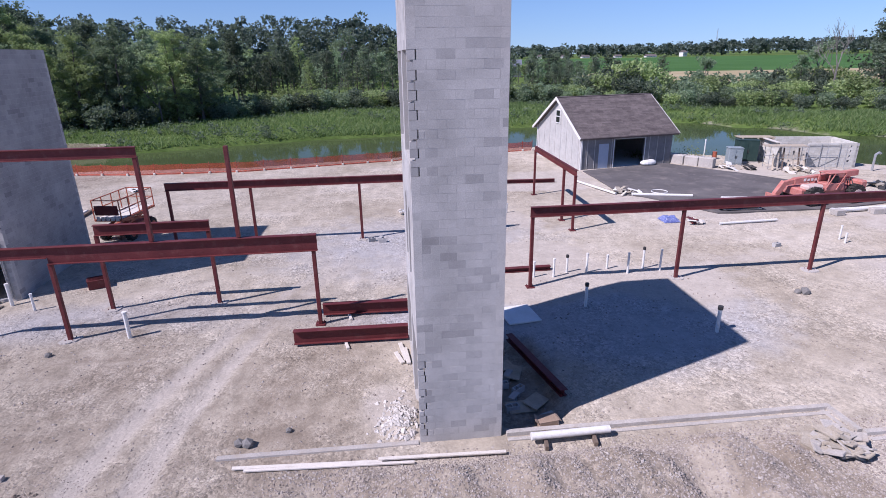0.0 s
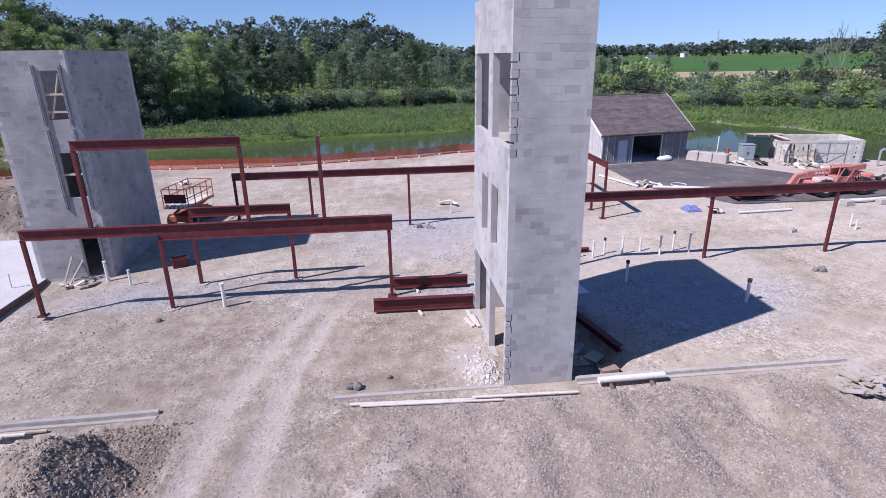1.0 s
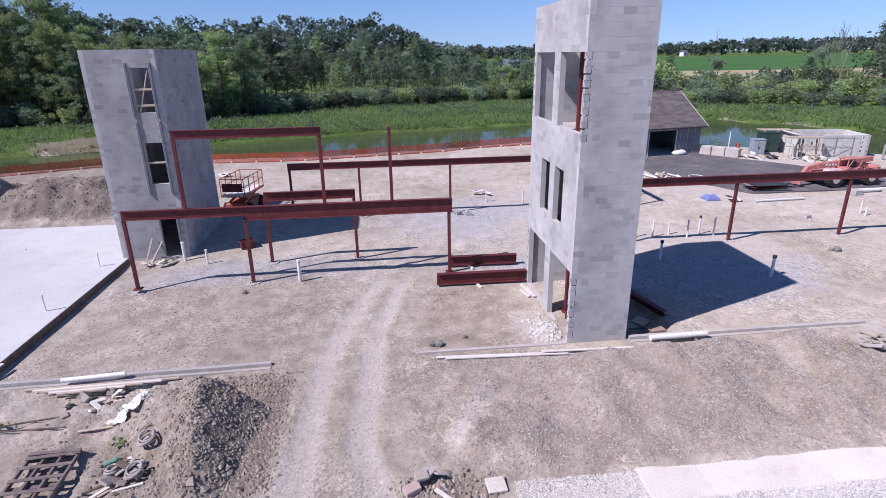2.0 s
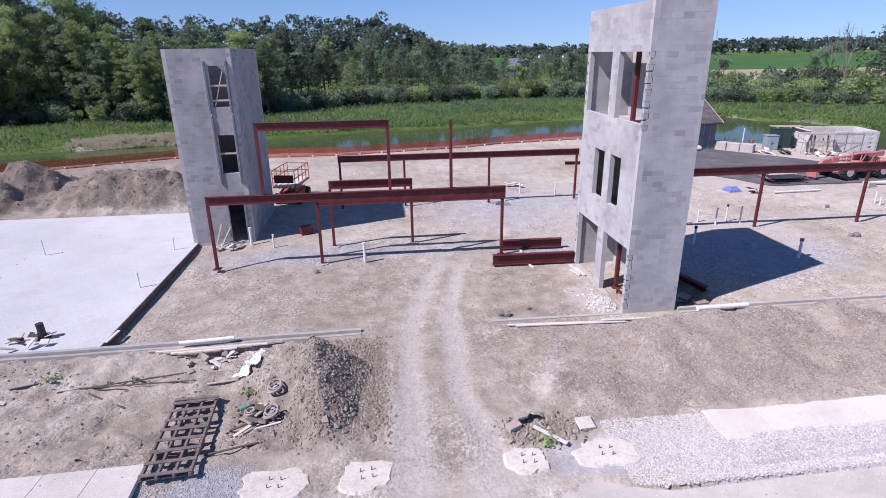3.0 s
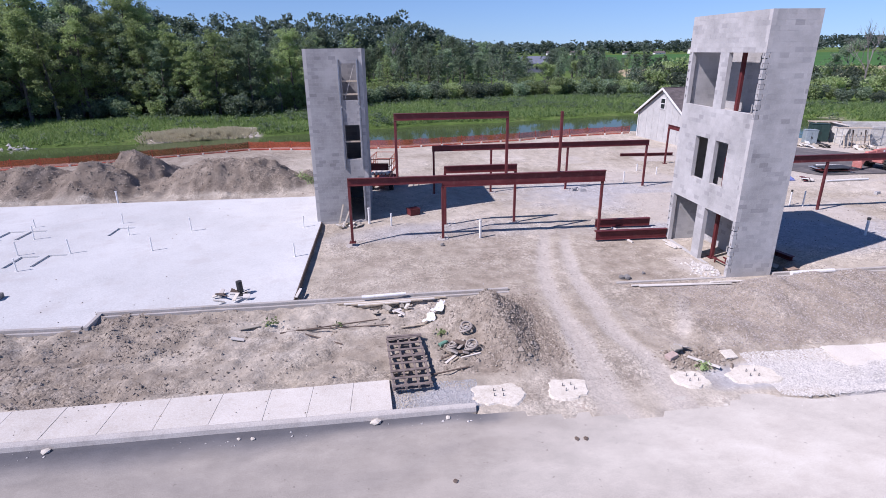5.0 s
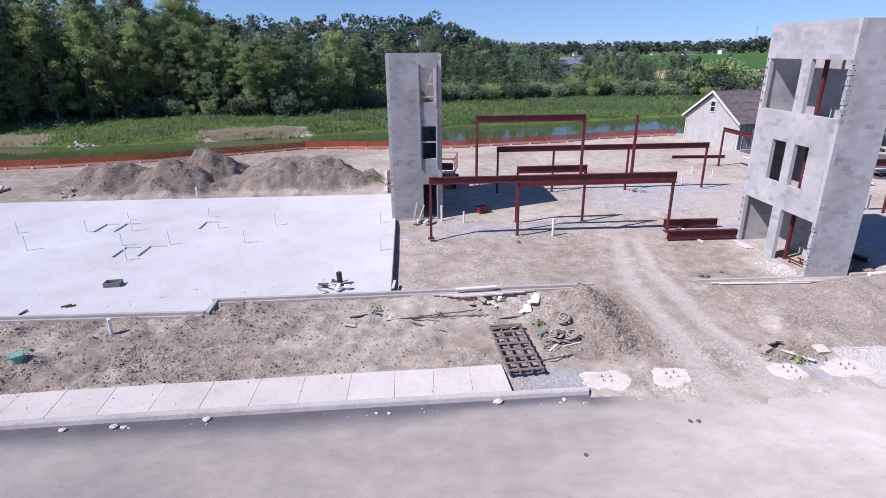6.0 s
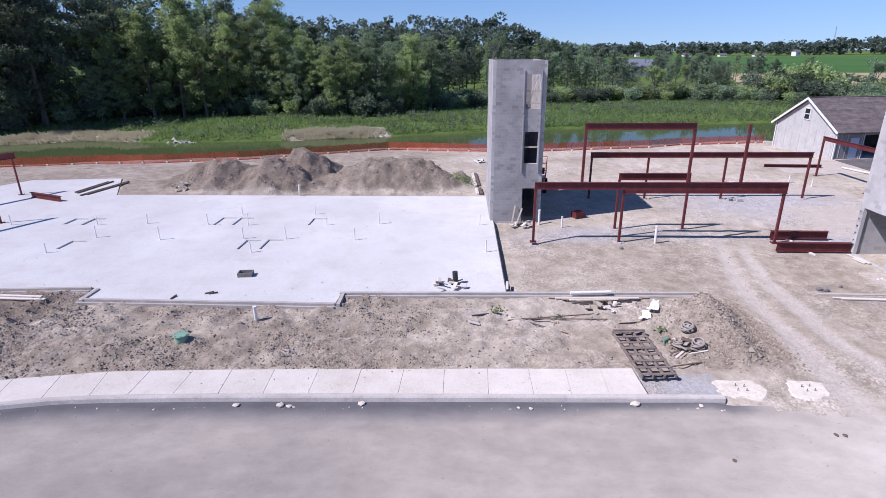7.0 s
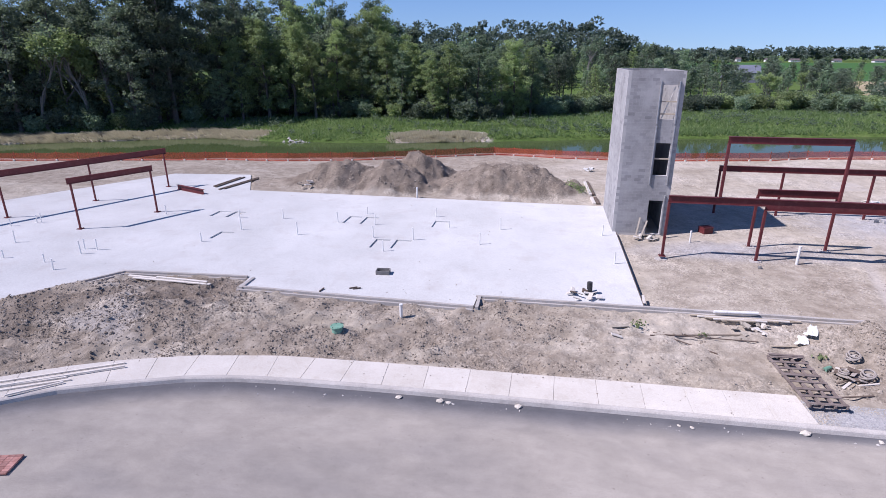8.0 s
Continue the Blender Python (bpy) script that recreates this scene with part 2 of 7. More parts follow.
M_FOUND = worn("foundation_concrete", (0.37, 0.35, 0.325), (0.49, 0.46, 0.43), 0.9, 0.92, fine=25, dirt=(0.40, 0.345, 0.285), dirt_amount=0.9)
M_PVC = worn("white_pvc", (0.72, 0.72, 0.70), (0.82, 0.82, 0.80), 3, 0.4, bump=0.03, dirt=(0.5, 0.46, 0.40), dirt_amount=0.4)
M_TIMBER = worn("raw_timber", (0.40, 0.335, 0.25), (0.53, 0.46, 0.36), 3, 0.8, fine=40, dirt=(0.30, 0.24, 0.18))
M_OLDWOOD = worn("weathered_timber", (0.10, 0.075, 0.06), (0.20, 0.155, 0.125), 4, 0.9, fine=40)
M_BOARD = worn("pale_board", (0.60, 0.56, 0.50), (0.72, 0.68, 0.62), 3, 0.8, fine=30)
M_WATER = water_material()
M_SCRAP = worn("dusty_broken_board", (0.33, 0.29, 0.235), (0.44, 0.40, 0.34), 3, 0.9, dirt=(0.22, 0.19, 0.15))
M_NET = netting_material()
M_BARK = worn("bark", (0.09, 0.08, 0.07), (0.16, 0.145, 0.13), 3, 0.95, fine=20, bump=0.6)
M_GREYBARK = worn("grey_bark", (0.15, 0.143, 0.135), (0.235, 0.225, 0.21), 3, 0.95, fine=20, bump=0.5)
# leaf colours: blue raised to carry the haze over the distant woods
M_LEAF = leaf_material("leaves", (0.165, 0.235, 0.16), (0.25, 0.335, 0.218), (0.355, 0.44, 0.308))
M_LEAF_Y = leaf_material("light_leaves", (0.22, 0.29, 0.13), (0.32, 0.405, 0.19), (0.42, 0.5, 0.275))
M_LEAF_D = leaf_material("dark_leaves", (0.1, 0.135, 0.104), (0.16, 0.205, 0.152), (0.235, 0.285, 0.21))
M_LEAF_FAR = leaf_material("far_leaves", (0.075, 0.105, 0.0938), (0.11, 0.145, 0.125), (0.155, 0.195, 0.163))
M_GRASS = leaf_material("bank_grass", (0.13, 0.21, 0.075), (0.18, 0.265, 0.106), (0.26, 0.325, 0.16))
M_REED = leaf_material("dry_reeds", (0.5, 0.455, 0.405), (0.6, 0.555, 0.5), (0.69, 0.645, 0.59))
M_SIDING = worn("grey_panel_siding", (0.44, 0.44, 0.43), (0.54, 0.535, 0.52), 1.2, 0.8, fine=20, dirt=(0.36, 0.34, 0.31))
M_SHINGLE = worn("brown_shingle", (0.10, 0.085, 0.085), (0.17, 0.145, 0.14), 1.5, 0.9, fine=14, bump=0.5, random_amount=0.28, island=True)
M_WHITE = worn("white_paint", (0.70, 0.70, 0.68), (0.8, 0.8, 0.78), 2, 0.5, bump=0.05)
M_DARK = worn("dark_plastic", (0.03, 0.03, 0.032), (0.06, 0.06, 0.06), 3, 0.6)
M_GLASS = worn("dark_window_glass", (0.015, 0.018, 0.022), (0.03, 0.034, 0.04), 1, 0.08, bump=0.0, spec=0.6)
M_ZINC = worn("galvanised_steel", (0.42, 0.43, 0.44), (0.55, 0.56, 0.57), 3, 0.45, 0.6, bump=0.05)
M_ORANGE = worn("orange_paint", (0.34, 0.085, 0.05), (0.44, 0.14, 0.085), 2, 0.5, dirt=(0.35, 0.2, 0.13), dirt_amount=0.5)


def road_material():
    n = Nodes("dusty_asphalt")
    dust = n.attr("dust")
    cloud = n.math("SUBTRACT", n.noise(0.3, 4, 0.55, stretch=(0.7, 1.0, 1.0)), 0.5)
    flow = n.add("ShaderNodeTexNoise", Scale=0.42, Detail=4.0, Roughness=0.5, Distortion=1.2)
    m = n.add("ShaderNodeMapping", Scale=(0.5, 1.2, 1.0), Rotation=(0, 0, -0.1))
    n.link(n.pos, m.inputs["Vector"])
    n.link(m.outputs["Vector"], flow.inputs["Vector"])
    flow = n.math("SUBTRACT", flow.outputs["Fac"], 0.5)
    wave = n.math("ADD", n.math("MULTIPLY", cloud, 0.65), n.math("MULTIPLY", flow, 0.5))
    d = n.math("ADD", dust, n.math("MULTIPLY", wave, n.math("ADD", n.math("MULTIPLY", dust, 0.7), 0.15)))
    c = n.ramp(d, (0.02, (0.13, 0.13, 0.138)), (0.2, (0.225, 0.215, 0.207)), (0.5, (0.385, 0.352, 0.308)), (0.78, (0.475, 0.443, 0.392)), (1.0, (0.575, 0.54, 0.478)))
    c = n.mix(0.26, c, n.ramp(n.noise(0.9, 7, 0.72, stretch=(1.0, 1.5, 1.0)), (0.34, 0.28), (0.66, 0.72)), "OVERLAY")
    c = n.mix(0.2, c, n.ramp(n.noise(30, 3), (0.3, 0.25), (0.7, 0.75)), "OVERLAY")
    specks = n.ramp(n.noise(7, 2, 0.5), (0.70, 0.0), (0.76, 0.55))
    c = n.mix(specks, c, (0.2, 0.175, 0.155))
    n.bump(n.noise(40, 3), 0.2, 0.01)
    return n.finish(c, 0.9, 0, 0.2)


M_ROAD = road_material()

# ---- the plan
FENCE = [(-130, 28.0), (-83.4, 38.2), (-59, 43.0), (-53, 43.3), (-43.9, 45.3), (-36, 48.6), (-29.3, 51.6), (-21.5, 50.2), (-12.6, 50.2), (0.9, 52.8), (4, 54.3), (15.2, 56.0)]
NEAR_EDGE = [(-200, 18), (-130, 31.0), (-83.4, 41.0), (-53, 46.5), (-43.9, 48.5), (-29.3, 54.5), (-12.6, 53.5), (0.9, 56.0), (15, 59.5), (24, 57), (30, 52), (36, 48.5), (44, 43), (60, 31), (90, 8), (130, -30)]
FAR_EDGE = [(-200, 25), (-130, 42), (-97, 52), (-85, 57), (-73, 62), (-62, 60.3), (-50, 61), (-37, 64), (-23, 68), (-8, 73), (2, 74), (25, 80), (37, 80.5), (45, 78), (55, 63), (75, 42), (110, 16), (160, -30)]
WOOD_FRONT = [(-170, 34), (-110, 54), (-97, 59), (-88, 62), (-81, 69), (-76, 77), (-69, 80.5), (-53, 80), (-40, 78.5), (-33, 81), (-26, 85), (-18, 93)]
KERB = [(-60, -13.6), (-47, -4.0), (-41.7, 0.32), (-40.3, 1.2), (-38.6, 1.85), (-36.3, 2.65), (-34.5, 3.0), (-32.7, 3.14), (-29, 3.3), (-23.3, 3.43), (-17.7, 3.54), (-12.53, 3.64)]
WALK_BACK = [(-62, -12.2), (-48.5, -2.4), (-43.1, 1.55), (-41.2, 2.6), (-39.4, 3.4), (-37.0, 4.15), (-33.5, 4.75), (-29.2, 4.95), (-26.3, 5.05), (-23.2, 5.13), (-20.2, 5.22), (-17.3, 5.28), (-15.08, 5.37)]
SLAB = [(-19.08, 11.75), (-19.08, 29.75), (-48.8, 30.0), (-52.0, 36.0), (-59.7, 35.2), (-70, 17.5), (-57, 2.0), (-53, 1.6), (-45.8, 11.4), (-38.9, 11.9), (-38.7, 10.6), (-26.85, 10.35), (-26.8, 11.4)]
ROAD_Z = -0.17
WATER_Z = -0.55


def east_edge(x):
    """Where the road ends against the drive and the gravel east of the kerb."""
    return 3.5 + 0.02 * (x + 12.5) - 0.7 * smooth(-4.5, -2.0, x)


def pond_depth(x, y):
    """Positive inside the pond: metres from the nearer bank, roughly."""
    return np.minimum(y - along(NEAR_EDGE, x), along(FAR_EDGE, x) - y)


def bell(x, y, cx, cy, rx, ry, p=2.0, turn=0.0):
    c, s = math.cos(turn), math.sin(turn)
    u, v = ((x - cx) * c + (y - cy) * s) / rx, (-(x - cx) * s + (y - cy) * c) / ry
    return np.exp(-(u * u + v * v) ** (p / 2))


def pile(x, y, cx, cy, r, h, seed, stretch=1.0, turn=0.0):
    """A heap with a blunt top and straight sides."""
    c, s = math.cos(turn), math.sin(turn)
    u, v = ((x - cx) * c + (y - cy) * s) / stretch, -(x - cx) * s + (y - cy) * c
    d = np.hypot(u, v) / r + 0.5 * (fbm(x * 0.8, y * 0.8, seed, 5) - 0.5)
    return h * np.clip(1.04 - d, 0, 0.9)


def drive(y):
    """Middle line of the drive: straight from the road, then bearing east."""
    return -7.6 + 0.04 * (y - 4) + 0.045 * np.clip(y - 11, 0, 14) ** 1.7


def height(x, y):
    x, y = np.asarray(x, float), np.asarray(y, float)
    z = 0.10 * (fbm(x * 0.12, y * 0.12, 3) - 0.5) + 0.05 * (fbm(x * 0.7, y * 0.7, 5) - 0.5)
    mud = smooth(-0.2, 0.5, y - along(WALK_BACK, x)) * smooth(12.0, 11.0, y) * smooth(-9.5, -12.0, x) * smooth(-75, -55, x)
    z = z + mud * (-0.14 + 0.34 * (fbm(x * 1.0, y * 1.0, 11, 5) - 0.45) + 0.3 * (fbm(x * 2.3, y * 2.3, 12, 3) - 0.5) + 0.13 * np.abs(fbm(x * 2.0, y * 2.4, 13, 3) - 0.5) * 2)
    # dirt heap: a crest that falls towards the road from its peak
    spine = -11.22 + 0.2 * np.clip(9.26 - y, 0, 4)
    ridge = 1.36 * np.clip(1 - np.where(x < spine, (spine - x) / 3.0, (x - spine) / 1.85) - np.where(y < 9.26, 0.2 * (9.26 - y), 0.6 * (y - 9.26)) + 0.22 * (fbm(x * 0.9, y * 0.9, 21) - 0.5), 0, 0.97)
    lumps = smooth(0.1, 0.4, ridge) * (0.22 * (fbm(x * 2.2, y * 2.2, 22, 3) - 0.5))
    z = z + (ridge + lumps) * smooth(12.2, 11.0, y) * smooth(4.9, 6.8, y)
    # gravel bank before the block tower
    crest = 9.55 + 0.35 * (fbm(x * 0.4, y * 0, 35) - 0.5)
    bank = smooth(-2.6, 3.0, x) * smooth(11.2 - 0.5 * (10.4 - y), 8.6 - 0.5 * (10.4 - y), x) * np.clip((y - 5.3) / (crest - 5.3), 0, 1) * smooth(11.15, 9.7, y)
    runs = fbm(x * 1.0 + 0.35 * y, y * 0.22, 31, 2) - 0.5
    z = z + bank * (1.0 + 1.7 * runs) + smooth(0.05, 0.3, bank) * (0.75 * (fbm(x * 0.8, y * 0.5, 34, 3) - 0.5))
    z = z + 0.35 * bell(x, y, -3.0, 7.3, 1.5, 1.0) * (0.4 + fbm(x, y, 33))
    churn = smooth(-6.2, -4.6, x) * smooth(1.5, -1.5, x) * smooth(5.2, 6.4, y) * smooth(11.3, 10.2, y)
    z = z + churn * (0.42 * (fbm(x * 0.9, y * 0.6, 57, 3) - 0.5) + 0.16 * (fbm(x * 2.4, y * 2.0, 58, 3) - 0.5))
    z = z + (0.2 + 0.1 * (fbm(x * 0.8, y * 0.8, 56) - 0.5)) * smooth(3.5, 4.2, y) * smooth(5.1, 4.35, y) * smooth(-1.6, 1.2, x)
    z = z + bell(x, y, -4.7, 5.5, 1.2, 0.6, 3) * (0.4 * (fbm(x * 1.8, y * 1.8, 59, 3) - 0.5) - 0.05)
    z = z - (0.34 + 0.3 * (fbm(x * 1.6, y * 1.6, 60, 3) - 0.5)) * smooth(2.5, 2.8, x) * smooth(4.9, 4.2, x) * smooth(12.1, 12.6, y) * smooth(17.6, 16.4, y)
    z = z + 0.2 * bell(x, y, 0.0, 12.75, 0.45, 0.7)
    # fall to the road
    z = z - 0.15 * smooth(6.2, 4.3, y) * (y > -5)
    # the ground falls towards the slab's east edge
    z = z - 0.27 * smooth(-14.0, -18.9, x) * smooth(-20.5, -19.0, x) * smooth(11.8, 12.5, y) * smooth(25, 22, y)
    z = z + 0.42 * bell(x, y, -43.0, 8.0, 5.0, 1.9) * (0.2 + 1.2 * fbm(x * 0.7, y * 0.8, 17))
    z = z + 0.42 * smooth(-36, -40, x) * smooth(-58, -52, x) * smooth(12, 11, y) * smooth(0.2, 1.5, y - along(WALK_BACK, x)) * (fbm(x * 1.1, y * 1.2, 18, 5) - 0.42)
    # spoil heaps behind the slab
    heaps = np.maximum(pile(x, y, -41.6, 34.2, 4.2, 2.25, 41), pile(x, y, -37.3, 33.9, 4.3, 2.45, 42))
    heaps = np.maximum(heaps, pile(x, y, -35.6, 37.5, 4.0, 2.6, 44))
    heaps = np.maximum(heaps, np.clip(pile(x, y, -27.3, 34.3, 3.9, 2.7, 43, 1.75), 0, 1.85 + 0.3 * fbm(x * 0.5, y * 0.5, 47)))
    heaps = heaps + np.clip(heaps, 0, 0.8) * (0.45 * (0.4 - np.abs(fbm(x * 0.8, y * 0.6, 46, 3) - 0.5) * 3) + 0.22 * (fbm(x * 1.9, y * 1.9, 49, 3) - 0.5))
    z = z + heaps + pile(x, y, -27.9, 45.5, 2.0, 0.55, 48, 1.8) + pile(x, y, -45.5, 33.6, 2.6, 0.5, 45, 1.2)
    # wheel ruts of the drive
    for off in (-0.72, 0.78 + 0.65 * smooth(7.6, 5.0, y)):
        c = drive(y) + off * (1 - 0.035 * np.clip(y - 12, 0, 12))
        z = z + (0.025 * np.exp(-((np.abs(x - c) - 0.55) / 0.25) ** 2) - 0.04 * np.exp(-((x - c) / 0.36) ** 2)) * smooth(3, 5, y) * smooth(26, 14, y) * (0.5 + fbm(x * 0.5, y * 0.6, 36))
    # pond
    d = pond_depth(x, y)
    z = np.where(y > 30, z - 1.6 * smooth(-1.6, 3.0, d + 1.2 * (fbm(x * 0.25, y * 0.25, 51) - 0.5)), z)
    # far bank and beyond: rolling turf
    far = smooth(0, 14, y - along(FAR_EDGE, x))
    z = z + far * (0.4 + 0.6 * fbm(x * 0.03, y * 0.03, 61))
    z = z - 1.5 * smooth(300, 1000, np.hypot(x, y))
    return z


def make_ground():
    xs = np.concatenate([-np.geomspace(3200, 126, 26)[:-1], np.arange(-126, -76, 0.8), np.arange(-76, -50, 0.3), np.arange(-50, 14, 0.17), np.arange(14, 44, 0.4), np.geomspace(44, 3200, 36)])
    ys = np.concatenate([-np.geomspace(900, 14, 16)[:-1], np.arange(-14, 2, 0.5), np.arange(2, 5, 0.25), np.arange(5, 12, 0.12), np.arange(12, 60, 0.33), np.arange(60, 96, 0.7), np.geomspace(96, 4200, 52)])
    X, Y = np.meshgrid(xs, ys)
    Z = height(X, Y)
    # the ground lies lower under the slab and the road
    inner = inside([(a, b) for a, b in SLAB], X, Y)
    Z = np.where(inner, np.minimum(Z, -0.25), Z)
    road = (Y < along(KERB, X) + 0.1) & (X < -12.5) | (Y < east_edge(X) - 1.1 * bell(X, Y, -7.5, 3.5, 3.6, 4.0, 4) * (0.3 + fbm(X * 0.9, Y * 0.5, 55))) & (X >= -12.5)
    Z = np.where(road, -0.45, Z)
    nx, ny = len(xs), len(ys)
    me = bpy.data.meshes.new("ground")
    verts = np.stack([X, Y, Z], -1).reshape(-1, 3)
    i = np.arange(nx * ny).reshape(ny, nx)
    quads = np.stack([i[:-1, :-1], i[:-1, 1:], i[1:, 1:], i[1:, :-1]], -1).reshape(-1, 4)
    me.from_pydata(verts.tolist(), [], quads.tolist())
    me.polygons.foreach_set("use_smooth", np.ones(len(me.polygons), bool))

    def put(name, values):
        a = me.attributes.new(name, "FLOAT", "POINT")
        a.data.foreach_set("value", np.clip(values, 0, 1).astype(np.float32).ravel())

    beyond = Y - along(FAR_EDGE, X)
    wob = 3.0 * (fbm(X * 0.35, Y * 0.35, 66) - 0.5)
    bald = np.maximum(smooth(-47, -44, X + 2 * wob) * smooth(-31, -34, X + 2 * wob), smooth(-62, -66, X + 2 * wob)) * smooth(7.0, 2.0, beyond + 2.2 * wob)
    put("grass", smooth(-1.6, -0.4, beyond) * (Y > 20) * (1 - bald))
    grav = bell(X, Y, 9, 18, 6, 4, 3) + 0.5 * bell(X, Y, -42.6, 5.8, 3.0, 2.2, 3) + 0.75 * bell(X, Y, -12.5, 20.5, 6.5, 2.0, 3) + 0.8 * bell(X, Y, 1, 19, 5, 1.5) + bell(X, Y, -13.2, 4.3, 1.3, 0.6, 4) + 0.8 * bell(X, Y, 1, 28, 9, 6) + bell(X, Y, -2.5, 4.4, 3.2, 0.8, 4) + smooth(-2.5, 0.0, X) * smooth(4.9, 4.4, Y)
    for off, am in ((-0.72, 0.85), (0.78 + 0.65 * smooth(7.6, 5.0, Y), 0.5)):
        grav = np.maximum(grav, am * np.exp(-((X - drive(Y) - off) / 0.6) ** 2) * smooth(10.5, 7.0, Y) * smooth(3.6, 4.6, Y) * (0.3 + fbm(X * 0.5, Y * 0.5, 86)))
    put("gravel", grav)
    mud = smooth(-0.2, 0.4, Y - along(WALK_BACK, X)) * smooth(12, 11.2, Y) * smooth(-9, -11, X) * (0.45 + 0.55 * smooth(-20, -25, X)) * (0.35 + 0.65 * smooth(0.35, 0.6, fbm(X * 0.35, Y * 0.5, 71)))
    mud = np.maximum(mud, np.maximum(0.9 * bell(X, Y, -39.3, 35.0, 6.5, 4.6, 4), 0.8 * bell(X, Y, -27.4, 34.4, 6.8, 4.2, 4)))
    mud = np.maximum(mud, 0.5 * smooth(-12.0, -10.6, X) * smooth(-8.2, -9.0, X) * smooth(5.0, 6.2, Y) * smooth(12, 11, Y))
    mud = np.maximum(mud, 0.15 * (Y > 50) * smooth(-2, 0.5, beyond) * smooth(9, 5, beyond))
    mud = np.maximum(mud, 0.68 * smooth(-19, -17.5, X) * smooth(1.0, -1.5, X) * smooth(4.0, 6.0, Y) * smooth(27, 18, Y) * (0.2 + 1.2 * fbm(X * 0.3, Y * 0.25, 83)))
    mud = np.maximum(mud, 0.95 * smooth(-4, -1, X) * smooth(5, 6.5, Y) * smooth(11.2, 10.2, Y) * smooth(11.5, 10.3, X) * (0.7 + 0.8 * fbm(X * 0.5, Y * 0.4, 84)))
    heap = np.clip((height(X, Y) - 0.02) * 3.0, 0, 1) * smooth(30.0, 30.8, Y) * smooth(43, 41, Y) * smooth(-50, -46, X) * smooth(-18, -20, X)
    heap = heap * (0.68 + 0.22 * smooth(-32, -34.5, X) + 0.1 * bell(X, Y, -35.4, 37.2, 3.4, 2.6, 4))
    clay = smooth(-37.5, -40, X) * smooth(-58, -52, X) * smooth(12, 11, Y) * smooth(0, 2, Y - along(WALK_BACK, X)) * smooth(0.35, 0.62, fbm(X * 0.45, Y * 0.55, 91)) * (1 - 0.6 * bell(X, Y, -42.6, 5.8, 2.6, 1.8, 3))
    # dirt heap's east flank: dark damp soil, with its shade put into the colour
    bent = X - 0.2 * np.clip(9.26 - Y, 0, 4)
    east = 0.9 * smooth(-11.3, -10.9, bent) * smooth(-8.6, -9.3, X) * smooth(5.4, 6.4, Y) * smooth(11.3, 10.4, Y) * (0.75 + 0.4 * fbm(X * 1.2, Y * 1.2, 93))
    east = np.maximum(east, np.maximum(0.75 * bell(X, Y, -4.7, 5.45, 1.15, 0.62, 3), 0.6 * bell(X, Y, -11.1, 5.95, 1.7, 0.75, 3)) * (0.55 + 0.9 * fbm(X * 0.9, Y * 0.9, 92)))
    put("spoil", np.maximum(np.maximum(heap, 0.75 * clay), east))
    mud = np.maximum(mud, 0.8 * (Y > 29) * smooth(2, -1, Y - along(FENCE, X)) * smooth(-21, -26, X) * (0.25 + fbm(X * 0.12, Y * 0.3, 85)))
    mud = np.maximum(mud, bell(X, Y, -4.3, 5.6, 1.5, 0.75, 3))
    mud = np.maximum(mud, 0.95 * bell(X, Y, -12.0, 7.6, 1.9, 2.6, 4) * (0.6 + 0.7 * fbm(X * 0.8, Y * 0.8, 87)))
    mud = np.maximum(mud, 0.55 * smooth(-12.5, -11, X) * smooth(-3.5, -5, X) * smooth(3.4, 4.2, Y) * smooth(8.0, 6.0, Y) * (0.4 + fbm(X * 0.6, Y * 0.4, 88)))
    mud = np.maximum(mud, 0.9 * smooth(2.5, 2.9, X) * smooth(5.1, 4.3, X) * smooth(12.1, 12.7, Y) * smooth(17.7, 16.5, Y))
    c = drive(Y)
    near = 1 - 0.035 * np.clip(Y - 12, 0, 12)
    rnd = fbm(X * 0.35, Y * 0.2, 37)
    tr = 0.2 * np.exp(-np.abs((X - c - 0.2) / 1.9) ** 4)
    spread = 0.65 * smooth(7.6, 5.0, Y)
    for off, wd, am in ((-0.72, 0.4 + 0.12 * smooth(9, 6, Y), 0.78), (0.78 + spread, 0.38, 0.78), (0.1, 0.34, -0.2), (-1.45, 0.25, -0.12), (1.35 + spread, 0.16, -0.2)):
        tr = tr + am * np.exp(-((X - c - off * near - 0.25 * (rnd - 0.5)) / wd) ** 2) * (0.75 + 0.45 * fbm(X * 0.3, Y * 0.3, 38))
    tr = tr * smooth(31, 20, Y) + 0.35 * bell(X, Y, -5.6, 8.5, 0.5, 3.5, 3, 0.25) + (0.75 * bell(X, Y, -3.5, 8.4, 0.42, 2.3, 3, -0.5) + 0.6 * bell(X, Y, -0.2, 8.6, 0.35, 1.3, 3, -0.3)) * (0.5 + fbm(X, Y, 39)) + 0.2 * smooth(-11.5, -9, X) * smooth(-3.5, -6, X) * smooth(5.5, 4.0, Y) + 0.3 * smooth(-2, -0.5, X) * smooth(4.7, 4.2, Y)
    tr = np.maximum(tr, bell(X, Y, -0.4, 13.5, 0.9, 1.3, 3))
    tr = np.maximum(tr, smooth(-2, 6, X) * smooth(15, 21, Y) * smooth(50, 40, Y) * 1.3 * smooth(0.35, 0.7, fbm(X * 0.16, Y * 0.28, 81)))
    drag = smooth(-6, -4.5, X) * smooth(11, 9.5, X) * smooth(5.4, 6.4, Y) * smooth(11.4, 10.6, Y)
    tr = np.maximum(tr, 0.55 * drag * smooth(0.52, 0.68, fbm(X * 0.75 + 0.3 * Y, Y * 0.2, 59, 3)))
    put("track", tr)
